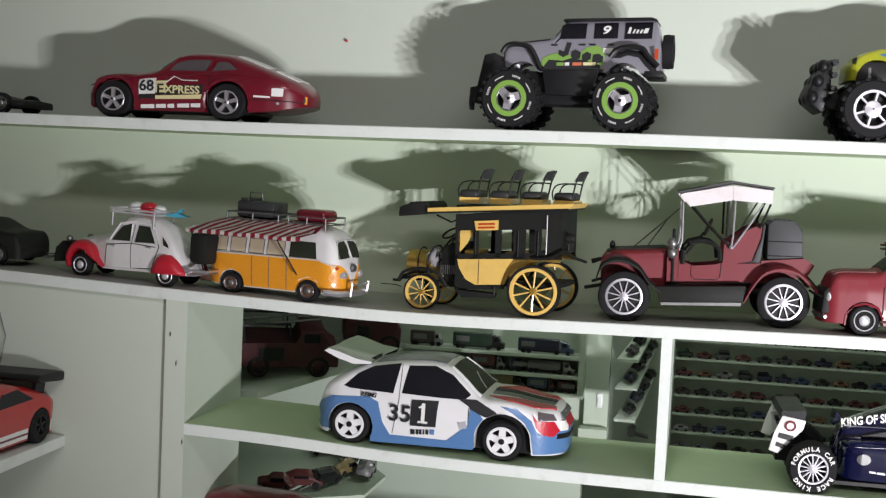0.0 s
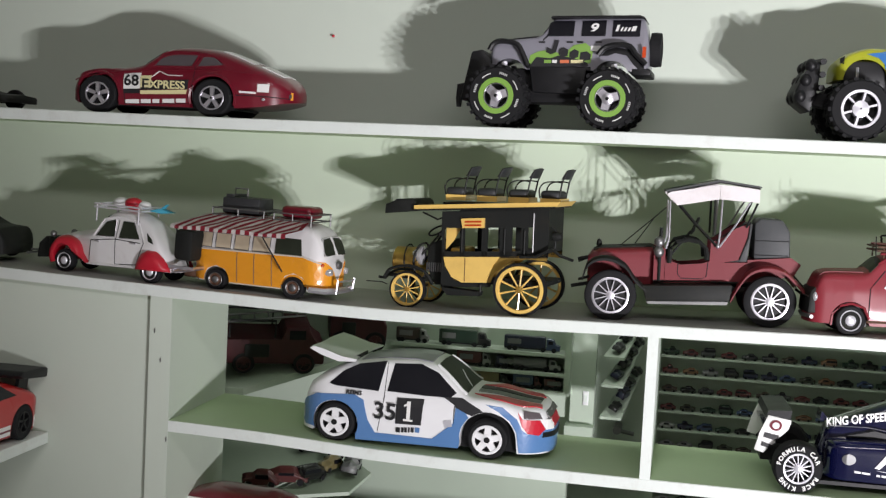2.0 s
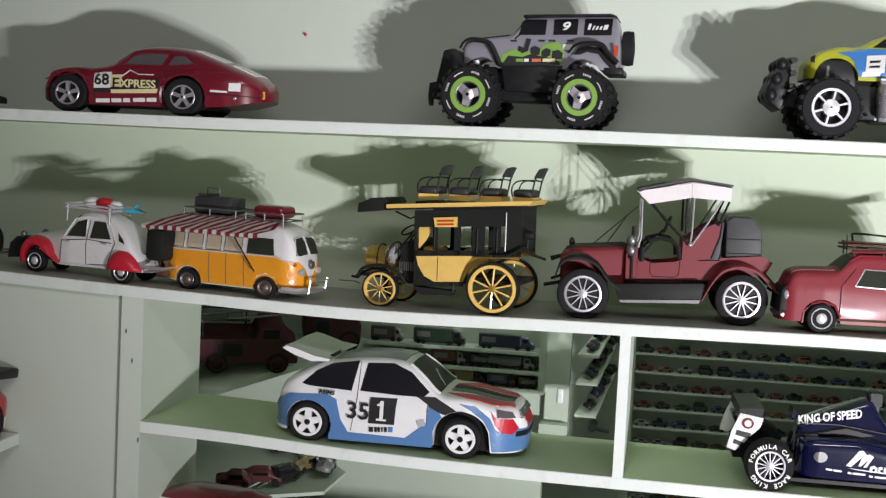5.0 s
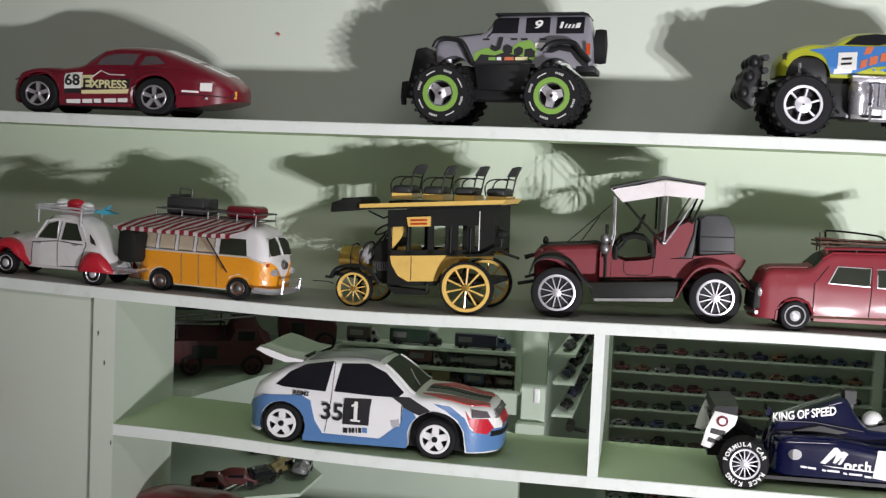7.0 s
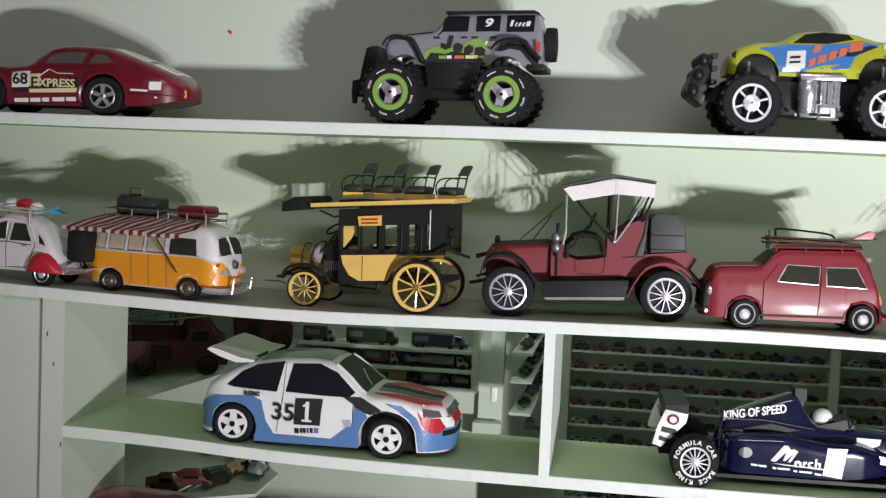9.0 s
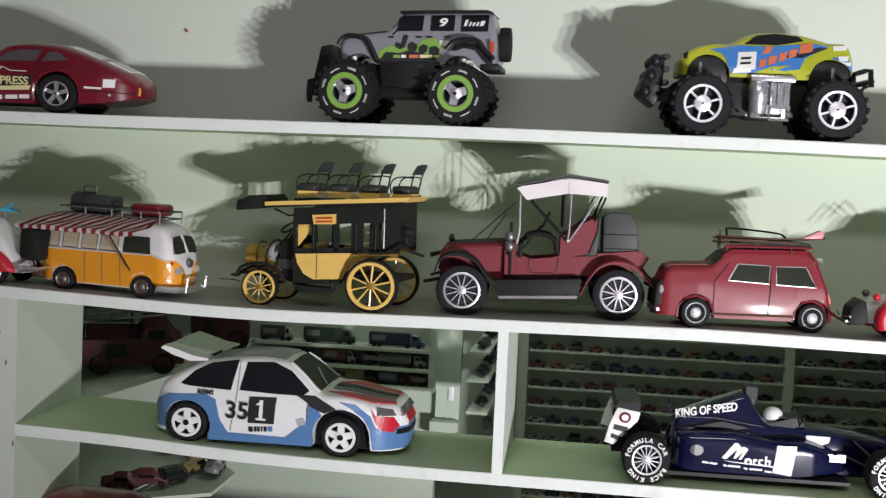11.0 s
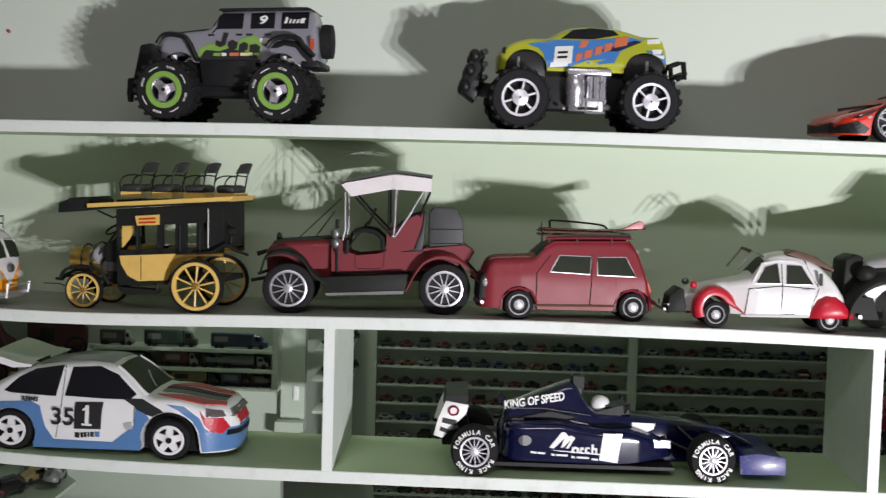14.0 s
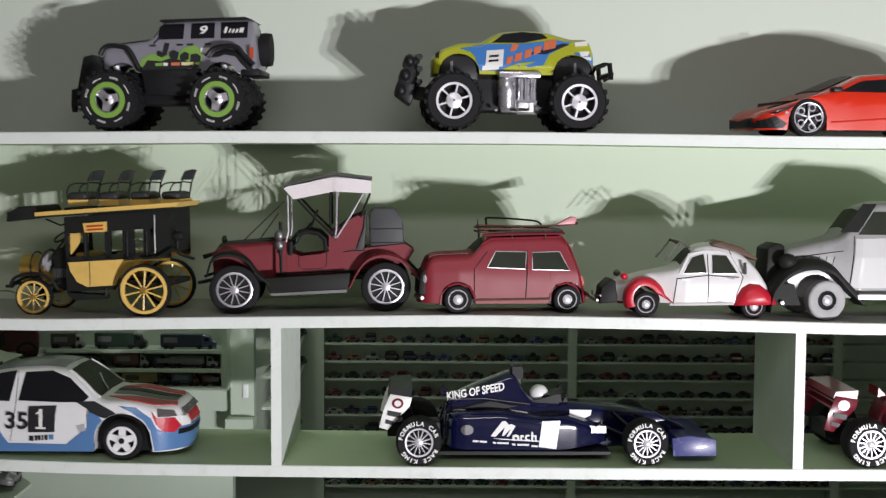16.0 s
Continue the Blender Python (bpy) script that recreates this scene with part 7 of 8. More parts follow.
        ball("mirror", (0.053, q * 0.036, 0.094), 0.0055, M_BLACK, T, (0.7, 1.2, 0.8))
        slab("front_end_plate", [(0.212, 0.011), (0.21, 0.037), (0.236, 0.041), (0.276, 0.036), (0.277, 0.012)], q * 0.072, q * 0.0735, paint("streaked_metallic_blue", (0.05, 0.055, 0.2), 0.35, 0.3, dirt=(0.4, 0.4, 0.5), dirt_amount=0.7, dirt_scale=60) if blue else M_RED, T, "blue and silver streaked wing end plate", bevel=0.0004)
    for zz, xx in ((0.088, -0.2), (0.079, -0.204)):
        slab("rear_wing_blade", [(xx - 0.012, zz), (xx + 0.016, zz + 0.003), (xx + 0.016, zz + 0.0055), (xx - 0.012, zz + 0.003)], -0.061, 0.061, main, T)
    rod("cover_seam", [(-0.128, -0.0305, 0.085), (-0.07, -0.0325, 0.087), (0.0, -0.0335, 0.079)], 0.0007, M_STEELDARK, T)
    box_part("cockpit_hole", (0.0, 0.045, -0.0235, 0.0235, 0.06, 0.0835), M_BLACK, T)
    for x, R in ((-0.169, 0.034), (0.169, 0.033)):
        for s in (-1, 1):
            t = wheel(T, x, s * 0.092, R, R, 0.038, "wire", M_SILVER, far=s > 0, n_spokes=14, rim=0.62, hub=0.3)
            if s < 0:
                arc_words("FORMULA CAR", R * 0.80, 95, 14.5, R * 0.25, -0.0006, M_STICKER, t)
                for i, ch in enumerate("RACE KING"):
                    if ch != " ":
                        a = 275 - (i - 4) * 14.5
                        text_part("lettering", ch, R * 0.25, pose(R * 0.8 * math.cos(radians(a)), -0.0006, R * 0.8 * math.sin(radians(a)), 0, -(a - 90), 0), M_STICKER, t, bold=0.0003)
    if blue:
        x, z = (-0.0829, 0.0958)
        text_part("lettering", "KING OF SPEED", 0.0165, pose(x, -S.w(x, z) - 0.0022, z, 0, -10, 0), M_STICKER, T, bold=0.0005, shear=0.1, stretch=0.62 * 1.25)
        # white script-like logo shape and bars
        for p in ([(-0.0609, 0.0362), (-0.0438, 0.0585), (-0.0386, 0.0586), (-0.0335, 0.053), (-0.03, 0.0545), (-0.0238, 0.0513), (-0.0328, 0.0359), (-0.0369, 0.0357), (-0.03, 0.0483), (-0.0403, 0.037), (-0.0438, 0.0368), (-0.0396, 0.05), (-0.054, 0.0351)], [(-0.0575, 0.0329), (0.0129, 0.0296), (0.0129, 0.0276), (-0.0438, 0.031)], [(-0.0283, 0.0298), (-0.028, 0.0374), (-0.0225, 0.039), (-0.0177, 0.0364), (-0.0177, 0.0296), (-0.0211, 0.0294), (-0.0211, 0.0349), (-0.0245, 0.0348), (-0.0245, 0.0293)], [(-0.0163, 0.0296), (-0.0163, 0.0378), (-0.0108, 0.038), (-0.0108, 0.0346), (-0.0136, 0.0345), (-0.0136, 0.0297)], [(-0.0094, 0.034), (-0.0081, 0.0381), (-0.0026, 0.0383), (-0.0019, 0.0363), (-0.006, 0.0355), (-0.006, 0.032), (-0.0019, 0.0315), (-0.0026, 0.0294), (-0.0081, 0.0292)], [(0.0002, 0.0295), (0.0002, 0.0426), (0.0033, 0.0427), (0.0033, 0.0379), (0.0084, 0.0374), (0.0084, 0.0291), (0.0057, 0.029), (0.0057, 0.0352), (0.0033, 0.0351), (0.0033, 0.0296)]):
            P.panel("logo_shape", p, M_STICKER, T, off=0.0016)
        # glare of the shiny stickers is put in as white panels
        P.panel("mirror_sticker", [(0.0163, 0.0589), (0.0438, 0.0586), (0.0386, 0.0169), (0.0118, 0.0203)], M_MIRRORSTICKER, T, "reflecting sticker with its glare painted white", off=0.002)
        S.panel("mirror_sticker", [(0.0609, 0.0702), (0.0952, 0.0694), (0.0935, 0.0618), (0.0626, 0.0486)], M_MIRRORSTICKER, T, off=0.003)
        for a, b in ((432, 458), (462, 495), (520, 535), (540, 590), (605, 620), (628, 680), (690, 718)):
            P.panel("small_print_bar", [((u - 687.5) * 0.000343, (394.87 + 0.03655 * u - v) * 0.000343) for u, v in ((a, 322 + (a - 432) * 0.12), (b, 325 + (a - 432) * 0.12), (b, 333 + (a - 432) * 0.12), (a, 330 + (a - 432) * 0.12),)], M_STICKER, T, off=0.0016)
        P.panel("round_badge", oval(-0.0963, 0.0452, 0.0095, 0.0075), M_STEELDARK, T, off=0.0016)
        q = slab("oblong_badge", [(0.0746, 0.0491), (0.1158, 0.0482), (0.1158, 0.0379), (0.0746, 0.0377)], -0.0405, -0.038, M_SILVER, T, "grey oblong badge")
    return T


def place_all():
    red_coupe()
    grey_truck()
    blue_truck()
    orange_supercar()
    orange_bus()
    coach()
    veteran_roadster()
    red_saloon()
    white_saloons()
    grey_saloon()
    rally_car()
    formula_car(pose(0.3695, 0.094, level(LOW, 0.37), 0, 0.3, 2.2) @ Matrix.Diagonal((0.966, 0.95, 1, 1)), "navy blue plastic formula racing car with white lettering", M_NAVY, True)
    formula_car(pose(1.02, 0.105, 0.0, 0, 0, 2), "red plastic formula racing car with silver end plates", M_RED, False)


place_all()


# small chips in the paint of the side panel
for cx, cz in ((-0.7165, 0.148), (-0.706, 0.105), (-0.693, -0.012)):
    bm = bmesh.new()
    prism(bm, [(cx, cz), (cx + 0.0018, cz + 0.003), (cx + 0.0012, cz + 0.009), (cx - 0.0008, cz + 0.006)], -0.0006, 0.0004)
    tagged(part("paint_chip", bm, M_STEELDARK), "dark chip in the pale paint of the panel", "paint chip")

# ---- left ledge with the red racer ----
bm = bmesh.new()
add_box(bm, -1.66, -0.885, -0.36, 0.009, -0.033, -0.016)
bevel_all(bm, 0.001, 1)
structure(part("ledge", bm, M_EDGE), "white painted ledge standing out from the panel", "shelf")


def red_racer():
    T = thing("toy_racing_coupe", pose(-0.965, -0.125, -0.016, 0, 0, 88), "bright red racing coupe toy with black rear spoiler and white stripe", "toy car", "toy cars on the shelves")
    S = Shell([(-0.17, 0.03), (-0.165, 0.045), (-0.09, 0.06), (-0.055, 0.066), (-0.02, 0.088), (0.02, 0.094), (0.06, 0.085), (0.1, 0.07), (0.125, 0.062), (0.133, 0.04), (0.13, 0.018)], 0.07, 0.055, 0.01, [(-0.105, 0.024, 0.029), (0.075, 0.024, 0.029)], tumble=0.4, rc=0.012, round_ends=0.03)
    S.body(paint("racing_red", (0.42, 0.014, 0.014)), T, "bright red body shell")
    S.panel("side_window", [(-0.04, 0.066), (-0.01, 0.084), (0.03, 0.086), (0.062, 0.068)], M_GLASSDARK, T)
    S.panel("white_stripe", [(-0.07, 0.013), (0.043, 0.013), (0.043, 0.028), (-0.07, 0.028)], M_STICKER, T, "white sill stripe")
    S.panel("white_stripe", [(0.106, 0.014), (0.128, 0.014), (0.128, 0.03), (0.106, 0.03)], M_STICKER, T)
    S.panel("dark_pinstripe", [(-0.07, 0.019), (0.043, 0.019), (0.043, 0.022), (-0.07, 0.022)], M_RED, T, off=0.0014)
    S.panel("tail_lamp", [(0.118, 0.044), (0.129, 0.043), (0.129, 0.054), (0.12, 0.056)], M_LENS, T)
    slab("spoiler", [(0.06, 0.096), (0.07, 0.102), (0.125, 0.101), (0.138, 0.098), (0.136, 0.084), (0.12, 0.086), (0.07, 0.09)], -0.072, 0.072, M_BLACK, T, "black plastic rear spoiler", bevel=0.003)
    for y in (-0.05, 0.05):
        slab("spoiler_stay", [(0.085, 0.07), (0.11, 0.066), (0.115, 0.09), (0.09, 0.09)], y - 0.003, y + 0.003, M_BLACK, T)
    four_wheels(T, (-0.105, 0.075), 0.071, 0.0265, 0.024, "plain", M_BLACK, n_spokes=5, rim=0.6)


red_racer()
bm = bmesh.new()
tube(bm, [(-1.03, 0.004, 0.21), (-1.0, 0.003, 0.18), (-0.985, 0.003, 0.13), (-0.995, 0.003, 0.08), (-1.01, 0.003, 0.03), (-1.03, 0.003, -0.012)], 0.0009, 6)
tagged(part("cable", bm, M_STEELDARK, smooth=True), "thin grey cable hanging on the panel", "cable")

# dark end of a toy on the far left of the two upper boards
for nm, lv, x, h in (("toy_dark_buggy", TOP, -1.085, 0.03), ("toy_dark_lorry", MID, -1.085, 0.07)):
    T = thing(nm, pose(x, 0.09, level(lv, x)), "black plastic toy vehicle at the end of the shelf", "toy car", "toy cars on the shelves")
    S = Shell([(-0.12, h * 0.6), (-0.1, h), (0.03, h), (0.06, h * 0.75), (0.095, h * 0.7), (0.1, 0.02)], 0.05, h * 0.6, 0.01, [(-0.06, 0.015, 0.019), (0.06, 0.015, 0.019)], tumble=0.3, rc=0.006)
    S.body(M_TINBLACK, T)
    S.panel("side_window", [(-0.06, h * 0.65), (-0.05, h * 0.92), (0.02, h * 0.92), (0.03, h * 0.65)], M_GLASSDARK, T)
    four_wheels(T, (-0.06, 0.06), 0.05, 0.016, 0.012, "cap", M_STEELDARK)

# ---- under the low board ----
# board added out of view: carries the van and limits light to the back room
plate("shelf_board_bottom", (-0.69, 2.4, 0.0, DEEP, -0.276, -0.26), M_BOARD, "unseen pale green painted bottom shelf board added under the van", "shelf")
# unseen panel down to the floor, added to limit light from below
plate("closing_panel", (-0.69, 2.4, 0.02, 0.05, -1.1, -0.276), M_WALL, "unseen pale green panel closing off light below the bottom board", "wall")


# panel added out of view to keep the work light off the miniature rack
plate("lamp_baffle", (0.25, 2.4, 0.001, 0.019, -0.26, -0.056), M_WALL, "unseen pale green panel under the low board that blocks the lamps", "drawer")


def red_white_van():
    T = thing("toy_rally_van", pose(-0.62, 0.12, -0.26, 0, 0, -8), "red and white plastic rally van toy with bars of lettering", "toy van", "toy cars on the shelves")
    S = Shell([(-0.11, 0.05), (-0.1, 0.11), (-0.075, 0.148), (-0.04, 0.158), (0.06, 0.158), (0.09, 0.148), (0.11, 0.1), (0.115, 0.03)], 0.06, 0.09, 0.015, [(-0.07, 0.024, 0.03), (0.07, 0.024, 0.03)], tumble=0.3, rc=0.016, round_ends=0.03)
    S.body(M_RED, T, "red body shell")
    S.panel("white_panel", [(-0.07, 0.125), (-0.065, 0.145), (0.07, 0.146), (0.085, 0.125)], M_STICKER, T, "white lettering panel")
    for i in range(8):
        S.panel("lettering_bar", [(-0.055 + 0.014 * i, 0.129), (-0.046 + 0.014 * i, 0.129), (-0.045 + 0.014 * i, 0.142), (-0.054 + 0.014 * i, 0.142)], M_RED, T, off=0.0015)
    S.panel("side_window", [(-0.08, 0.08), (-0.075, 0.115), (0.08, 0.115), (0.09, 0.08)], M_GLASSDARK, T)
    four_wheels(T, (-0.07, 0.07), 0.062, 0.027, 0.024, "star", M_SILVER, n_spokes=5)


red_white_van()

# small red dot added on the wall, no real fitting known there
bm = bmesh.new()
lathe(bm, [(0.0005, -0.006), (0.0022, -0.005), (0.0024, -0.002), (0.001, 0.0), (0.001, 0.003)], 12, "y", (-0.53, DEEP - 0.001, 0.612))
tagged(part("wall_dot", bm, M_CVRED, smooth=True), "small red dot added on the green wall", "pin")

# ---- back room ----
M_RACK = mat("rack_paint", (0.45, 0.52, 0.43), 0.5, vary=0.06, scale=10, bump=0.1)
plate("rack_wall_left", (-1.2, -0.14, 0.50, 0.53, -1.1, 0.6), M_RACK, "pale green wall behind the lorry rack", "wall")
plate("rack_post", (-0.14, -0.098, 0.484, 0.51, -0.05, 0.6), M_RACK, "pale painted post beside the lorry rack", "post")
plate("rack_wall_right", (-0.3, 1.9, 0.70, 0.72, -1.1, 0.6), M_RACK, "green wall behind the miniature rack", "wall")
bm = bmesh.new()
prism(bm, [(-0.146, -0.058), (-0.146, -0.03), (-0.096, -0.03), (-0.096, -0.045), (-0.12, -0.056)], 0.46, 0.50)
structure(part("bracket", bm, M_RACK), "pale painted bracket under the post", "bracket")
bm = bmesh.new()
add_box(bm, -0.118, -0.108, 0.481, 0.485, 0.005, 0.03)
bevel_all(bm, 0.001)
sw = tagged(part("light_switch", bm, M_WHITE, smooth=True), "small white light switch on the post", "switch")
box_part("rocker", (-0.116, -0.11, 0.4795, 0.4815, 0.011, 0.024), M_EDGE, sw)
bm = bmesh.new()
tube(bm, [(-0.062, 0.66, -0.07), (-0.05, 0.655, -0.072), (-0.03, 0.655, -0.075)], 0.004, 8)
lever = tagged(part("door_lever", bm, M_STEELDARK, smooth=True), "dull metal door lever on the back wall", "door handle")
bm = bmesh.new()
lathe(bm, [(0.001, -0.004), (0.008, -0.004), (0.008, 0.05)], 16, "y", (-0.062, 0.655, -0.07))
part("rose", bm, M_STEELDARK, lever, smooth=True)


def plank(name, pts, z, thick, label, tilt=0.0):
    bm = bmesh.new()
    a = [bm.verts.new((x, y, zz)) for x, y, zz in pts]
    b = [bm.verts.new((x, y, zz - thick)) for x, y, zz in pts]
    bm.faces.new(a)
    bm.faces.new(b[::-1])
    for i in range(len(a)):
        j = (i + 1) % len(a)
        bm.faces.new((a[i], a[j], b[j], b[i]))
    return structure(part(name, bm, M_RACK), label, "shelf")


# lorry rack
ROWS = (0.097, 0.063, 0.031)
for i, z in enumerate(ROWS):
    plank("rack_board_%d" % i, [(-0.46, 0.445, z), (-0.15, 0.445, z), (-0.15, 0.5, z), (-0.46, 0.5, z)], z, 0.006, "pale thin rack board")
plate("rack_end", (-0.15, -0.14, 0.445, 0.50, 0.024, 0.2), M_RACK, "pale end board of the rack", "rack")

# paints scaled down and greyed: the dimness of the racks is partly in them
COLOURS = [mat("dimmed_mini_paint_%s" % n, tuple(0.24 * v + 0.055 * sum(c) for v in c), 0.35, coat=0.3, vary=0.1) for n, c in (("red", (0.3, 0.02, 0.02)), ("navy", (0.02, 0.03, 0.12)), ("green", (0.02, 0.09, 0.04)), ("black", (0.02, 0.02, 0.02)), ("silver", (0.35, 0.35, 0.36)), ("white", (0.6, 0.6, 0.58)), ("yellow", (0.5, 0.36, 0.04)), ("brown", (0.12, 0.07, 0.04)), ("blue", (0.04, 0.12, 0.35)), ("grey", (0.1, 0.1, 0.11)), ("olive", (0.08, 0.09, 0.04)), ("orange", (0.45, 0.16, 0.02)))]


def wheel_mesh(R, w):
    bm = bmesh.new()
    lathe(bm, [(R * 0.5, -w / 2), (R, -w / 2), (R, w / 2), (R * 0.5, w / 2)], 12)
    return mesh_of("wheel", bm, M_RUBBER)


LORRY_WHEEL = wheel_mesh(0.0042, 0.004)


def lorry(x, y, z, length, h, box, cab, kind):
    """A small model lorry seen from the side, cab on the right."""
    T = thing("toy_lorry", pose(x, y, z), "small model lorry with %s box on the rack" % kind, "toy lorry", "lorries on the rack")
    c = length * 0.24
    bm = bmesh.new()
    if kind == "silver tanker":
        lathe(bm, [(h * 0.1, -length / 2), (h * 0.38, -length / 2 + 0.002), (h * 0.4, length / 2 - c - 0.005), (h * 0.1, length / 2 - c - 0.003)], 16, "x", (0, 0, h * 0.58))
    else:
        add_box(bm, -length / 2, length / 2 - c - 0.002, -0.008, 0.008, 0.006, h)
        bevel_all(bm, 0.0008, 1)
    part("trailer", bm, box, T)
    if kind != "silver tanker":
        bars("side_panel", [(-length / 2 + 0.006, -length / 2 + 0.03, h * 0.45, h * 0.8)], -0.0088, COLOURS[4 if box is not COLOURS[6] else 3], T)
    bm = bmesh.new()
    prism(bm, [(length / 2 - c, 0.004), (length / 2, 0.004), (length / 2, h * 0.45), (length / 2 - c * 0.35, h * 0.5), (length / 2 - c * 0.45, h * 0.85), (length / 2 - c, h * 0.95)], -0.0075, 0.0075)
    bevel_all(bm, 0.0008, 1)
    cb = part("cab", bm, cab, T)
    bars("cab_window", [(length / 2 - c * 0.85, length / 2 - c * 0.5, h * 0.55, h * 0.78)], -0.0083, M_GLASSDARK, cb)
    box_part("chassis", (-length / 2, length / 2, -0.005, 0.005, 0.003, 0.006), M_BLACK, T)
    for wx in (-length * 0.4, -length * 0.3, length * 0.2, length * 0.4):
        for s in (-1, 1):
            w = new("wheel", LORRY_WHEEL)
            w.parent, w.location = T, (wx, s * 0.0068, 0.0042)


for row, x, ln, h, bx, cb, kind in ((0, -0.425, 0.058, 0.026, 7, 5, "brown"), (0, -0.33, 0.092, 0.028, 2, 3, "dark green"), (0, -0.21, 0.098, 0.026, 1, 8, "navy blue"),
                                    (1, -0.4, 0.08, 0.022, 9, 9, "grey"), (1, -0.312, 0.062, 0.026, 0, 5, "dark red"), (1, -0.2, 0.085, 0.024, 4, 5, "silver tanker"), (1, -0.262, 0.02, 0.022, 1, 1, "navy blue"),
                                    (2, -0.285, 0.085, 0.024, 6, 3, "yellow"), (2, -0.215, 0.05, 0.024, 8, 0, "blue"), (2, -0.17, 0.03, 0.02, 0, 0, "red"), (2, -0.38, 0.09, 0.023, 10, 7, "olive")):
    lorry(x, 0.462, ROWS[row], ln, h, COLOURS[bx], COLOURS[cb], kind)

# miniatures
MINI_WHEEL = wheel_mesh(0.0024, 0.0022)
SHAPES = []
for top in ([(-0.0145, 0.006), (-0.012, 0.0075), (-0.006, 0.008), (-0.003, 0.0115), (0.006, 0.0115), (0.01, 0.0075), (0.0145, 0.006)],
            [(-0.0145, 0.007), (-0.013, 0.0125), (0.004, 0.013), (0.008, 0.009), (0.0145, 0.0075)],
            [(-0.0145, 0.006), (-0.01, 0.007), (-0.005, 0.0095), (0.004, 0.0095), (0.009, 0.0065), (0.0145, 0.005)],
            [(-0.0135, 0.007), (-0.0125, 0.016), (0.007, 0.0165), (0.0085, 0.010), (0.0135, 0.009)],
            [(-0.0145, 0.008), (-0.004, 0.0085), (-0.003, 0.0145), (0.005, 0.015), (0.007, 0.009), (0.0145, 0.008)]):
    S = Shell(top, 0.006, 0.007, 0.0022, [(-0.0088, 0.0024, 0.003), (0.0088, 0.0024, 0.003)], tumble=0.25, rc=0.002, round_ends=0.003, soft=0.0008)
    hi = max(p[1] for p in top)
    SHAPES.append((S, hi))
MINI = {}


def mini_meshes(k, c):
    if (k, c) not in MINI:
        S, hi = SHAPES[k]
        xs = [p[0] for p in S.top if p[1] > hi * 0.85]
        bm = bmesh.new()
        add_box(bm, min(xs) - 0.0005, max(xs) + 0.0005, -0.0062, 0.0062, max(0.0068, hi * 0.62), hi * 0.9)
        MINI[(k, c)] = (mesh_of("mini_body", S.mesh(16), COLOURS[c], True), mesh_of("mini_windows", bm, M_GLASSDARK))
    return MINI[(k, c)]


NAMES = ("red", "navy", "green", "black", "silver", "white", "yellow", "brown", "blue", "grey", "olive", "orange")
KINDS = ("saloon", "van", "sports car", "box lorry", "pickup")
rng = random.Random(5)


def miniature(m, k, c):
    me, win = mini_meshes(k, c)
    T = tagged(new("miniature_car", me), "tiny %s model %s on the rack" % (NAMES[c], KINDS[k]), "toy car", "miniatures on the rack")
    T.matrix_world = m
    w = new("window_band", win)
    w.parent = T
    for x in (-0.0088, 0.0088):
        for s in (-1, 1):
            w = new("wheel", MINI_WHEEL)
            w.parent, w.location = T, (x, s * 0.0052, 0.0024)


Y2 = 0.672
PITCH = 0.0351
for r in range(-3, 7):
    z = -0.097 + PITCH * r
    plank("mini_board_%d" % (r + 3), [(0.012, Y2 - 0.006, z), (1.3, Y2 - 0.006, z), (1.3, 0.70, z), (0.012, 0.70, z)], z, 0.004, "pale thin rack board")
    if r == -1:
        continue
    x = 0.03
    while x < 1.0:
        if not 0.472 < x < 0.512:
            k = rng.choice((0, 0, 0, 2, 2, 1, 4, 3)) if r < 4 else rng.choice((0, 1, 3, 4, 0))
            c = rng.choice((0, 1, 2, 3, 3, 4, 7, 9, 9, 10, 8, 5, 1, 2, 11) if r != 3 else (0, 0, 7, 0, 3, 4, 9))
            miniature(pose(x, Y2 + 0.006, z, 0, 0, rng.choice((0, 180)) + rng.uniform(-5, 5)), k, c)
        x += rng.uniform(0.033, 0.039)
for x in (-0.006, 0.485, 1.0):
    plate("rack_upright_%d" % int(x * 100 + 1), (x, x + 0.017, Y2 - 0.008, 0.70, -0.25, 0.3), M_RACK, "pale painted rack upright", "rack")

# side rack seen end on between the two racks
for i, (z0, z1) in enumerate(((-0.018, 0.05), (0.04, 0.105), (0.09, 0.15))):
    plank("side_rack_board_%d" % i, [(-0.088, 0.512, z0), (-0.04, 0.66, z1), (-0.02, 0.66, z1), (-0.05, 0.512, z0)], z0, 0.005, "narrow pale side board")
    for k in range(4):
        t = 0.14 + 0.24 * k
        miniature(Matrix.Translation((-0.07 + 0.042 * t, 0.512 + 0.148 * t, z0 + (z1 - z0) * t + 0.001)) @ pose(0, 0, 0, 24, 0, 72) @ Matrix.Scale(1.25, 4), (0, 3, 1, 0)[k], (3, 1, 9, 3)[(k + i) % 4])

# slanting ledges on the left of the back room with larger toys
plank("back_ledge", [(-0.665, 0.25, 0.028), (-0.445, 0.48, 0.095), (-0.95, 0.48, 0.095), (-0.95, 0.25, 0.028)], 0, 0.012, "pale slanting ledge in the back room")
plank("back_ledge_low", [(-0.63, 0.26, -0.15), (-0.535, 0.47, -0.112), (-0.95, 0.47, -0.112), (-0.95, 0.26, -0.15)], 0, 0.008, "pale slanting low ledge in the back room")
plank("back_ledge_small", [(-0.62, 0.255, -0.152), (-0.49, 0.31, -0.145), (-0.475, 0.40, -0.132), (-0.53, 0.46, -0.122)], 0, 0.006, "small pale corner ledge in the back room")


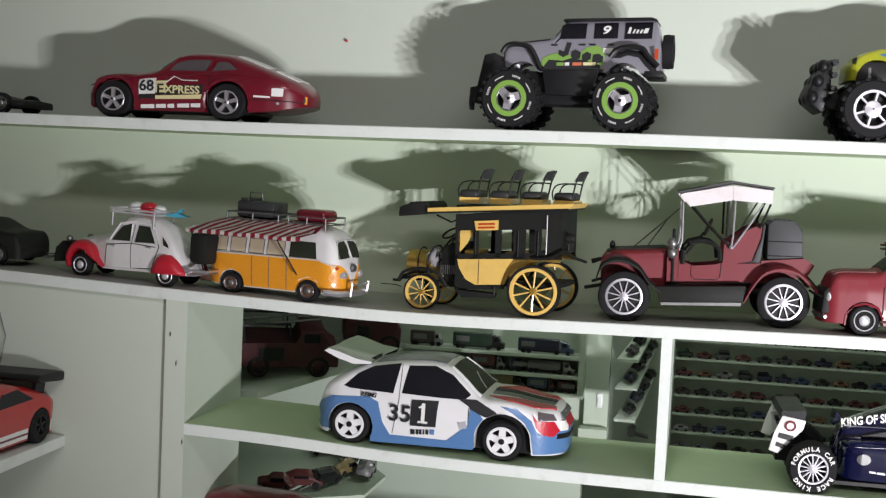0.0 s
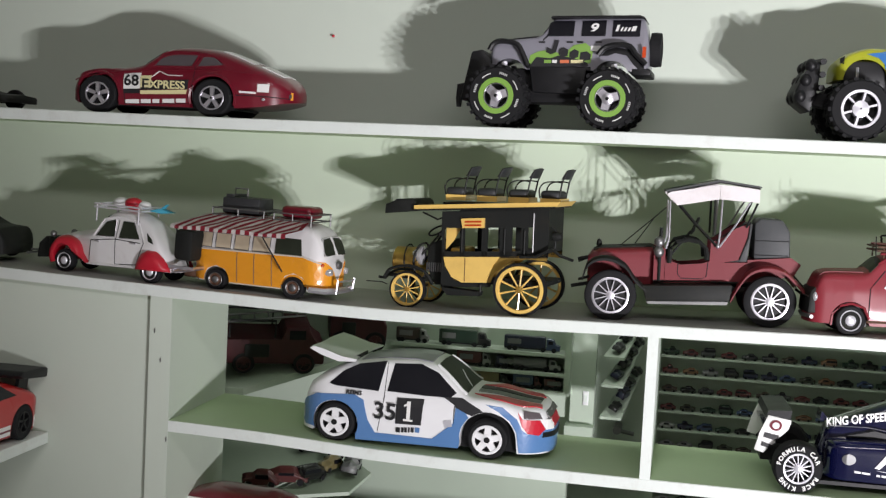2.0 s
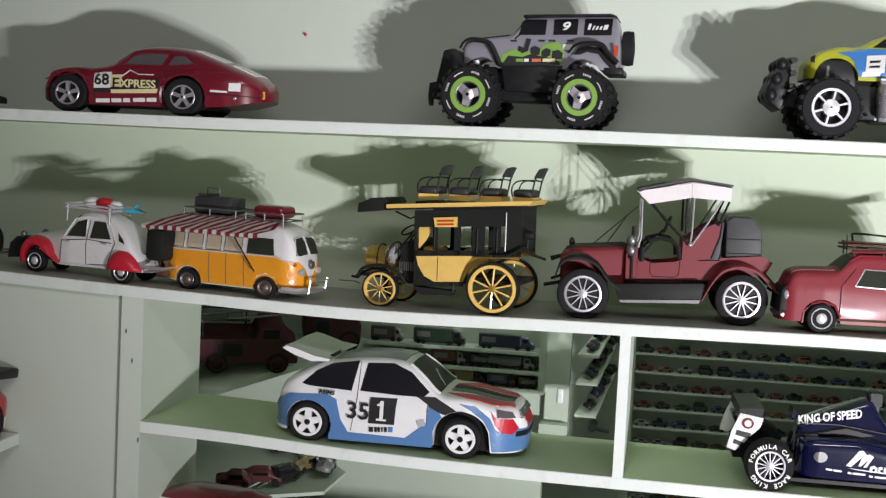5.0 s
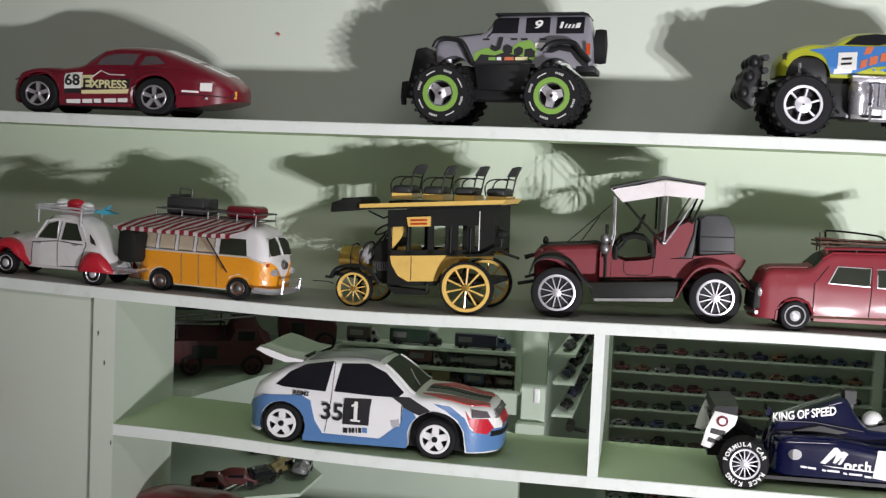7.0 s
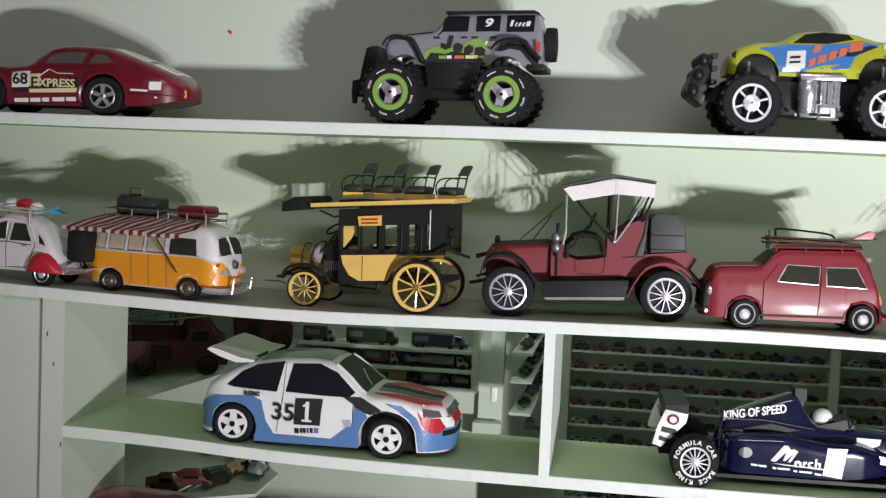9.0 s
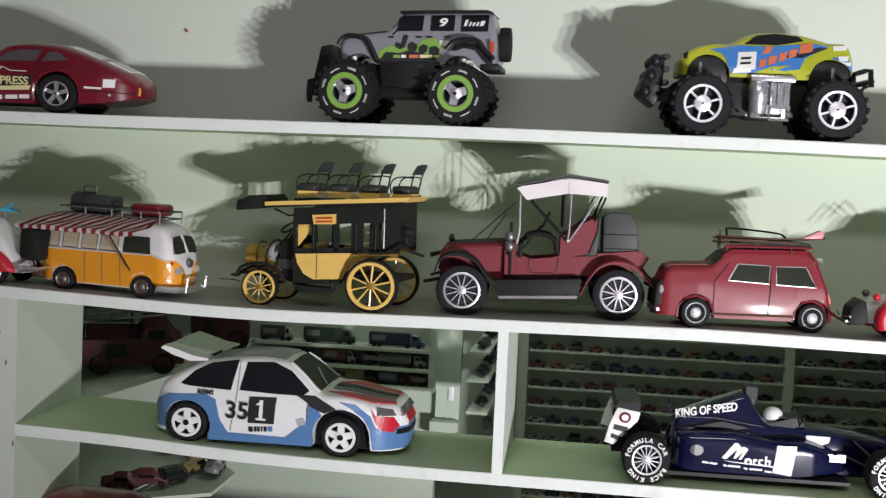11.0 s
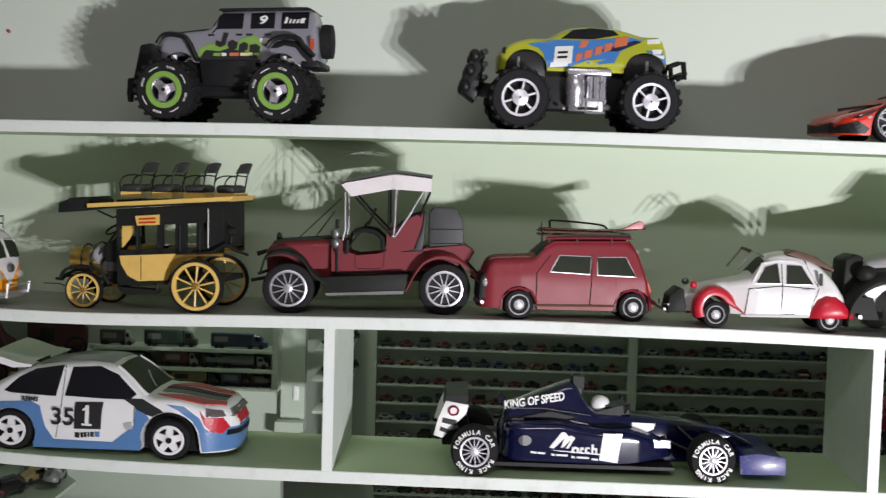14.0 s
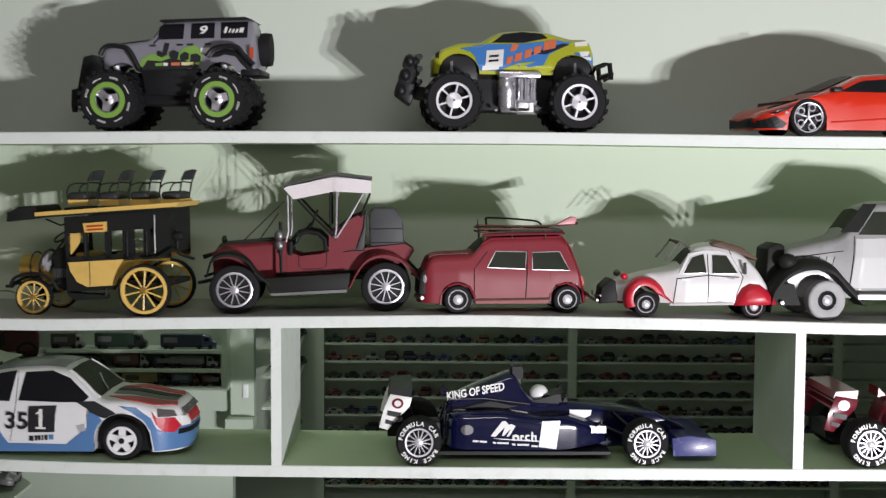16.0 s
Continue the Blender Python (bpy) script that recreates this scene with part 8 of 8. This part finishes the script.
M_DARKRED = mat("dull_dark_red", (0.05, 0.007, 0.01), 0.55, vary=0.4, scale=40)


def fire_engine(m, label, big):
    T = thing("toy_fire_engine", m, label, "toy fire engine", "large toys in the back room")
    L = 0.17 if big else 0.1
    bm = bmesh.new()
    prism(bm, [(-L / 2, 0.018), (L / 2, 0.018), (L / 2, 0.05), (L * 0.38, 0.06), (L * 0.34, 0.085), (L * 0.1, 0.085), (L * 0.08, 0.06), (-L / 2, 0.065)], -0.035, 0.035)
    bevel_all(bm, 0.003, 2)
    part("body", bm, M_DARKRED, T, "dark red body", smooth=True)
    for y in (-0.03, 0.03):
        rod("ladder_rail", [(-L * 0.52, y * 0.5, 0.085), (L * 0.3, y * 0.5, 0.1)], 0.002, M_STEELDARK, T)
        rod("hand_rail", [(-L * 0.45, y, 0.065), (-L * 0.45, y, 0.095), (0, y, 0.095), (0, y, 0.065)], 0.0022, M_TINBLACK, T)
    for i in range(6):
        x = -L * 0.48 + L * 0.14 * i
        rod("ladder_rung", [(x, -0.015, 0.086 + 0.0025 * i), (x, 0.015, 0.086 + 0.0025 * i)], 0.0015, M_STEELDARK, T)
    box_part("pump_box", (-L * 0.3, -L * 0.05, -0.037, 0.037, 0.03, 0.055), M_TINBLACK, T, bevel=0.003)
    bars("cab_window", [(L * 0.14, L * 0.3, 0.064, 0.08)], -0.0365, M_GLASSDARK, T)
    four_wheels(T, (-L * 0.3, L * 0.3), 0.036, 0.019, 0.012, "wire", M_DARKRED, n_spokes=8)


fire_engine(Matrix.Translation((-0.645, 0.335, 0.055)) @ pose(0, 0, 0, 14, 0, 24), "large dark red tin fire engine with ladder and rails", True)
fire_engine(Matrix.Translation((-0.525, 0.445, 0.086)) @ pose(0, 0, 0, 12, 0, 20), "small dark red fire engine with ladder", False)
for (x, y, z), k, c, sc, rz in (((-0.60, 0.31, -0.139), 2, 0, 2.6, 15), ((-0.55, 0.44, -0.116), 3, 5, 2.2, 100), ((-0.64, 0.29, -0.143), 0, 0, 2.2, 10), ((-0.545, 0.38, -0.128), 0, 6, 2.0, 70), ((-0.51, 0.39, -0.130), 0, 4, 2.3, 95), ((-0.565, 0.33, -0.136), 1, 3, 2.0, 60), ((-0.6, 0.45, -0.113), 2, 3, 2.2, 20)):
    me, win = mini_meshes(k, c)
    T = tagged(new("model_car", me), "%s model %s on a back-room ledge" % (NAMES[c], KINDS[k]), "toy car", "model cars in the back room")
    T.matrix_world = Matrix.Translation((x, y, z + 0.001)) @ pose(0, 0, 0, 10, 0, rz) @ Matrix.Scale(sc, 4)
    w = new("window_band", win)
    w.parent = T
    for wx in (-0.0088, 0.0088):
        for s in (-1, 1):
            w = new("wheel", MINI_WHEEL)
            w.parent, w.location = T, (wx, s * 0.0052, 0.0024)
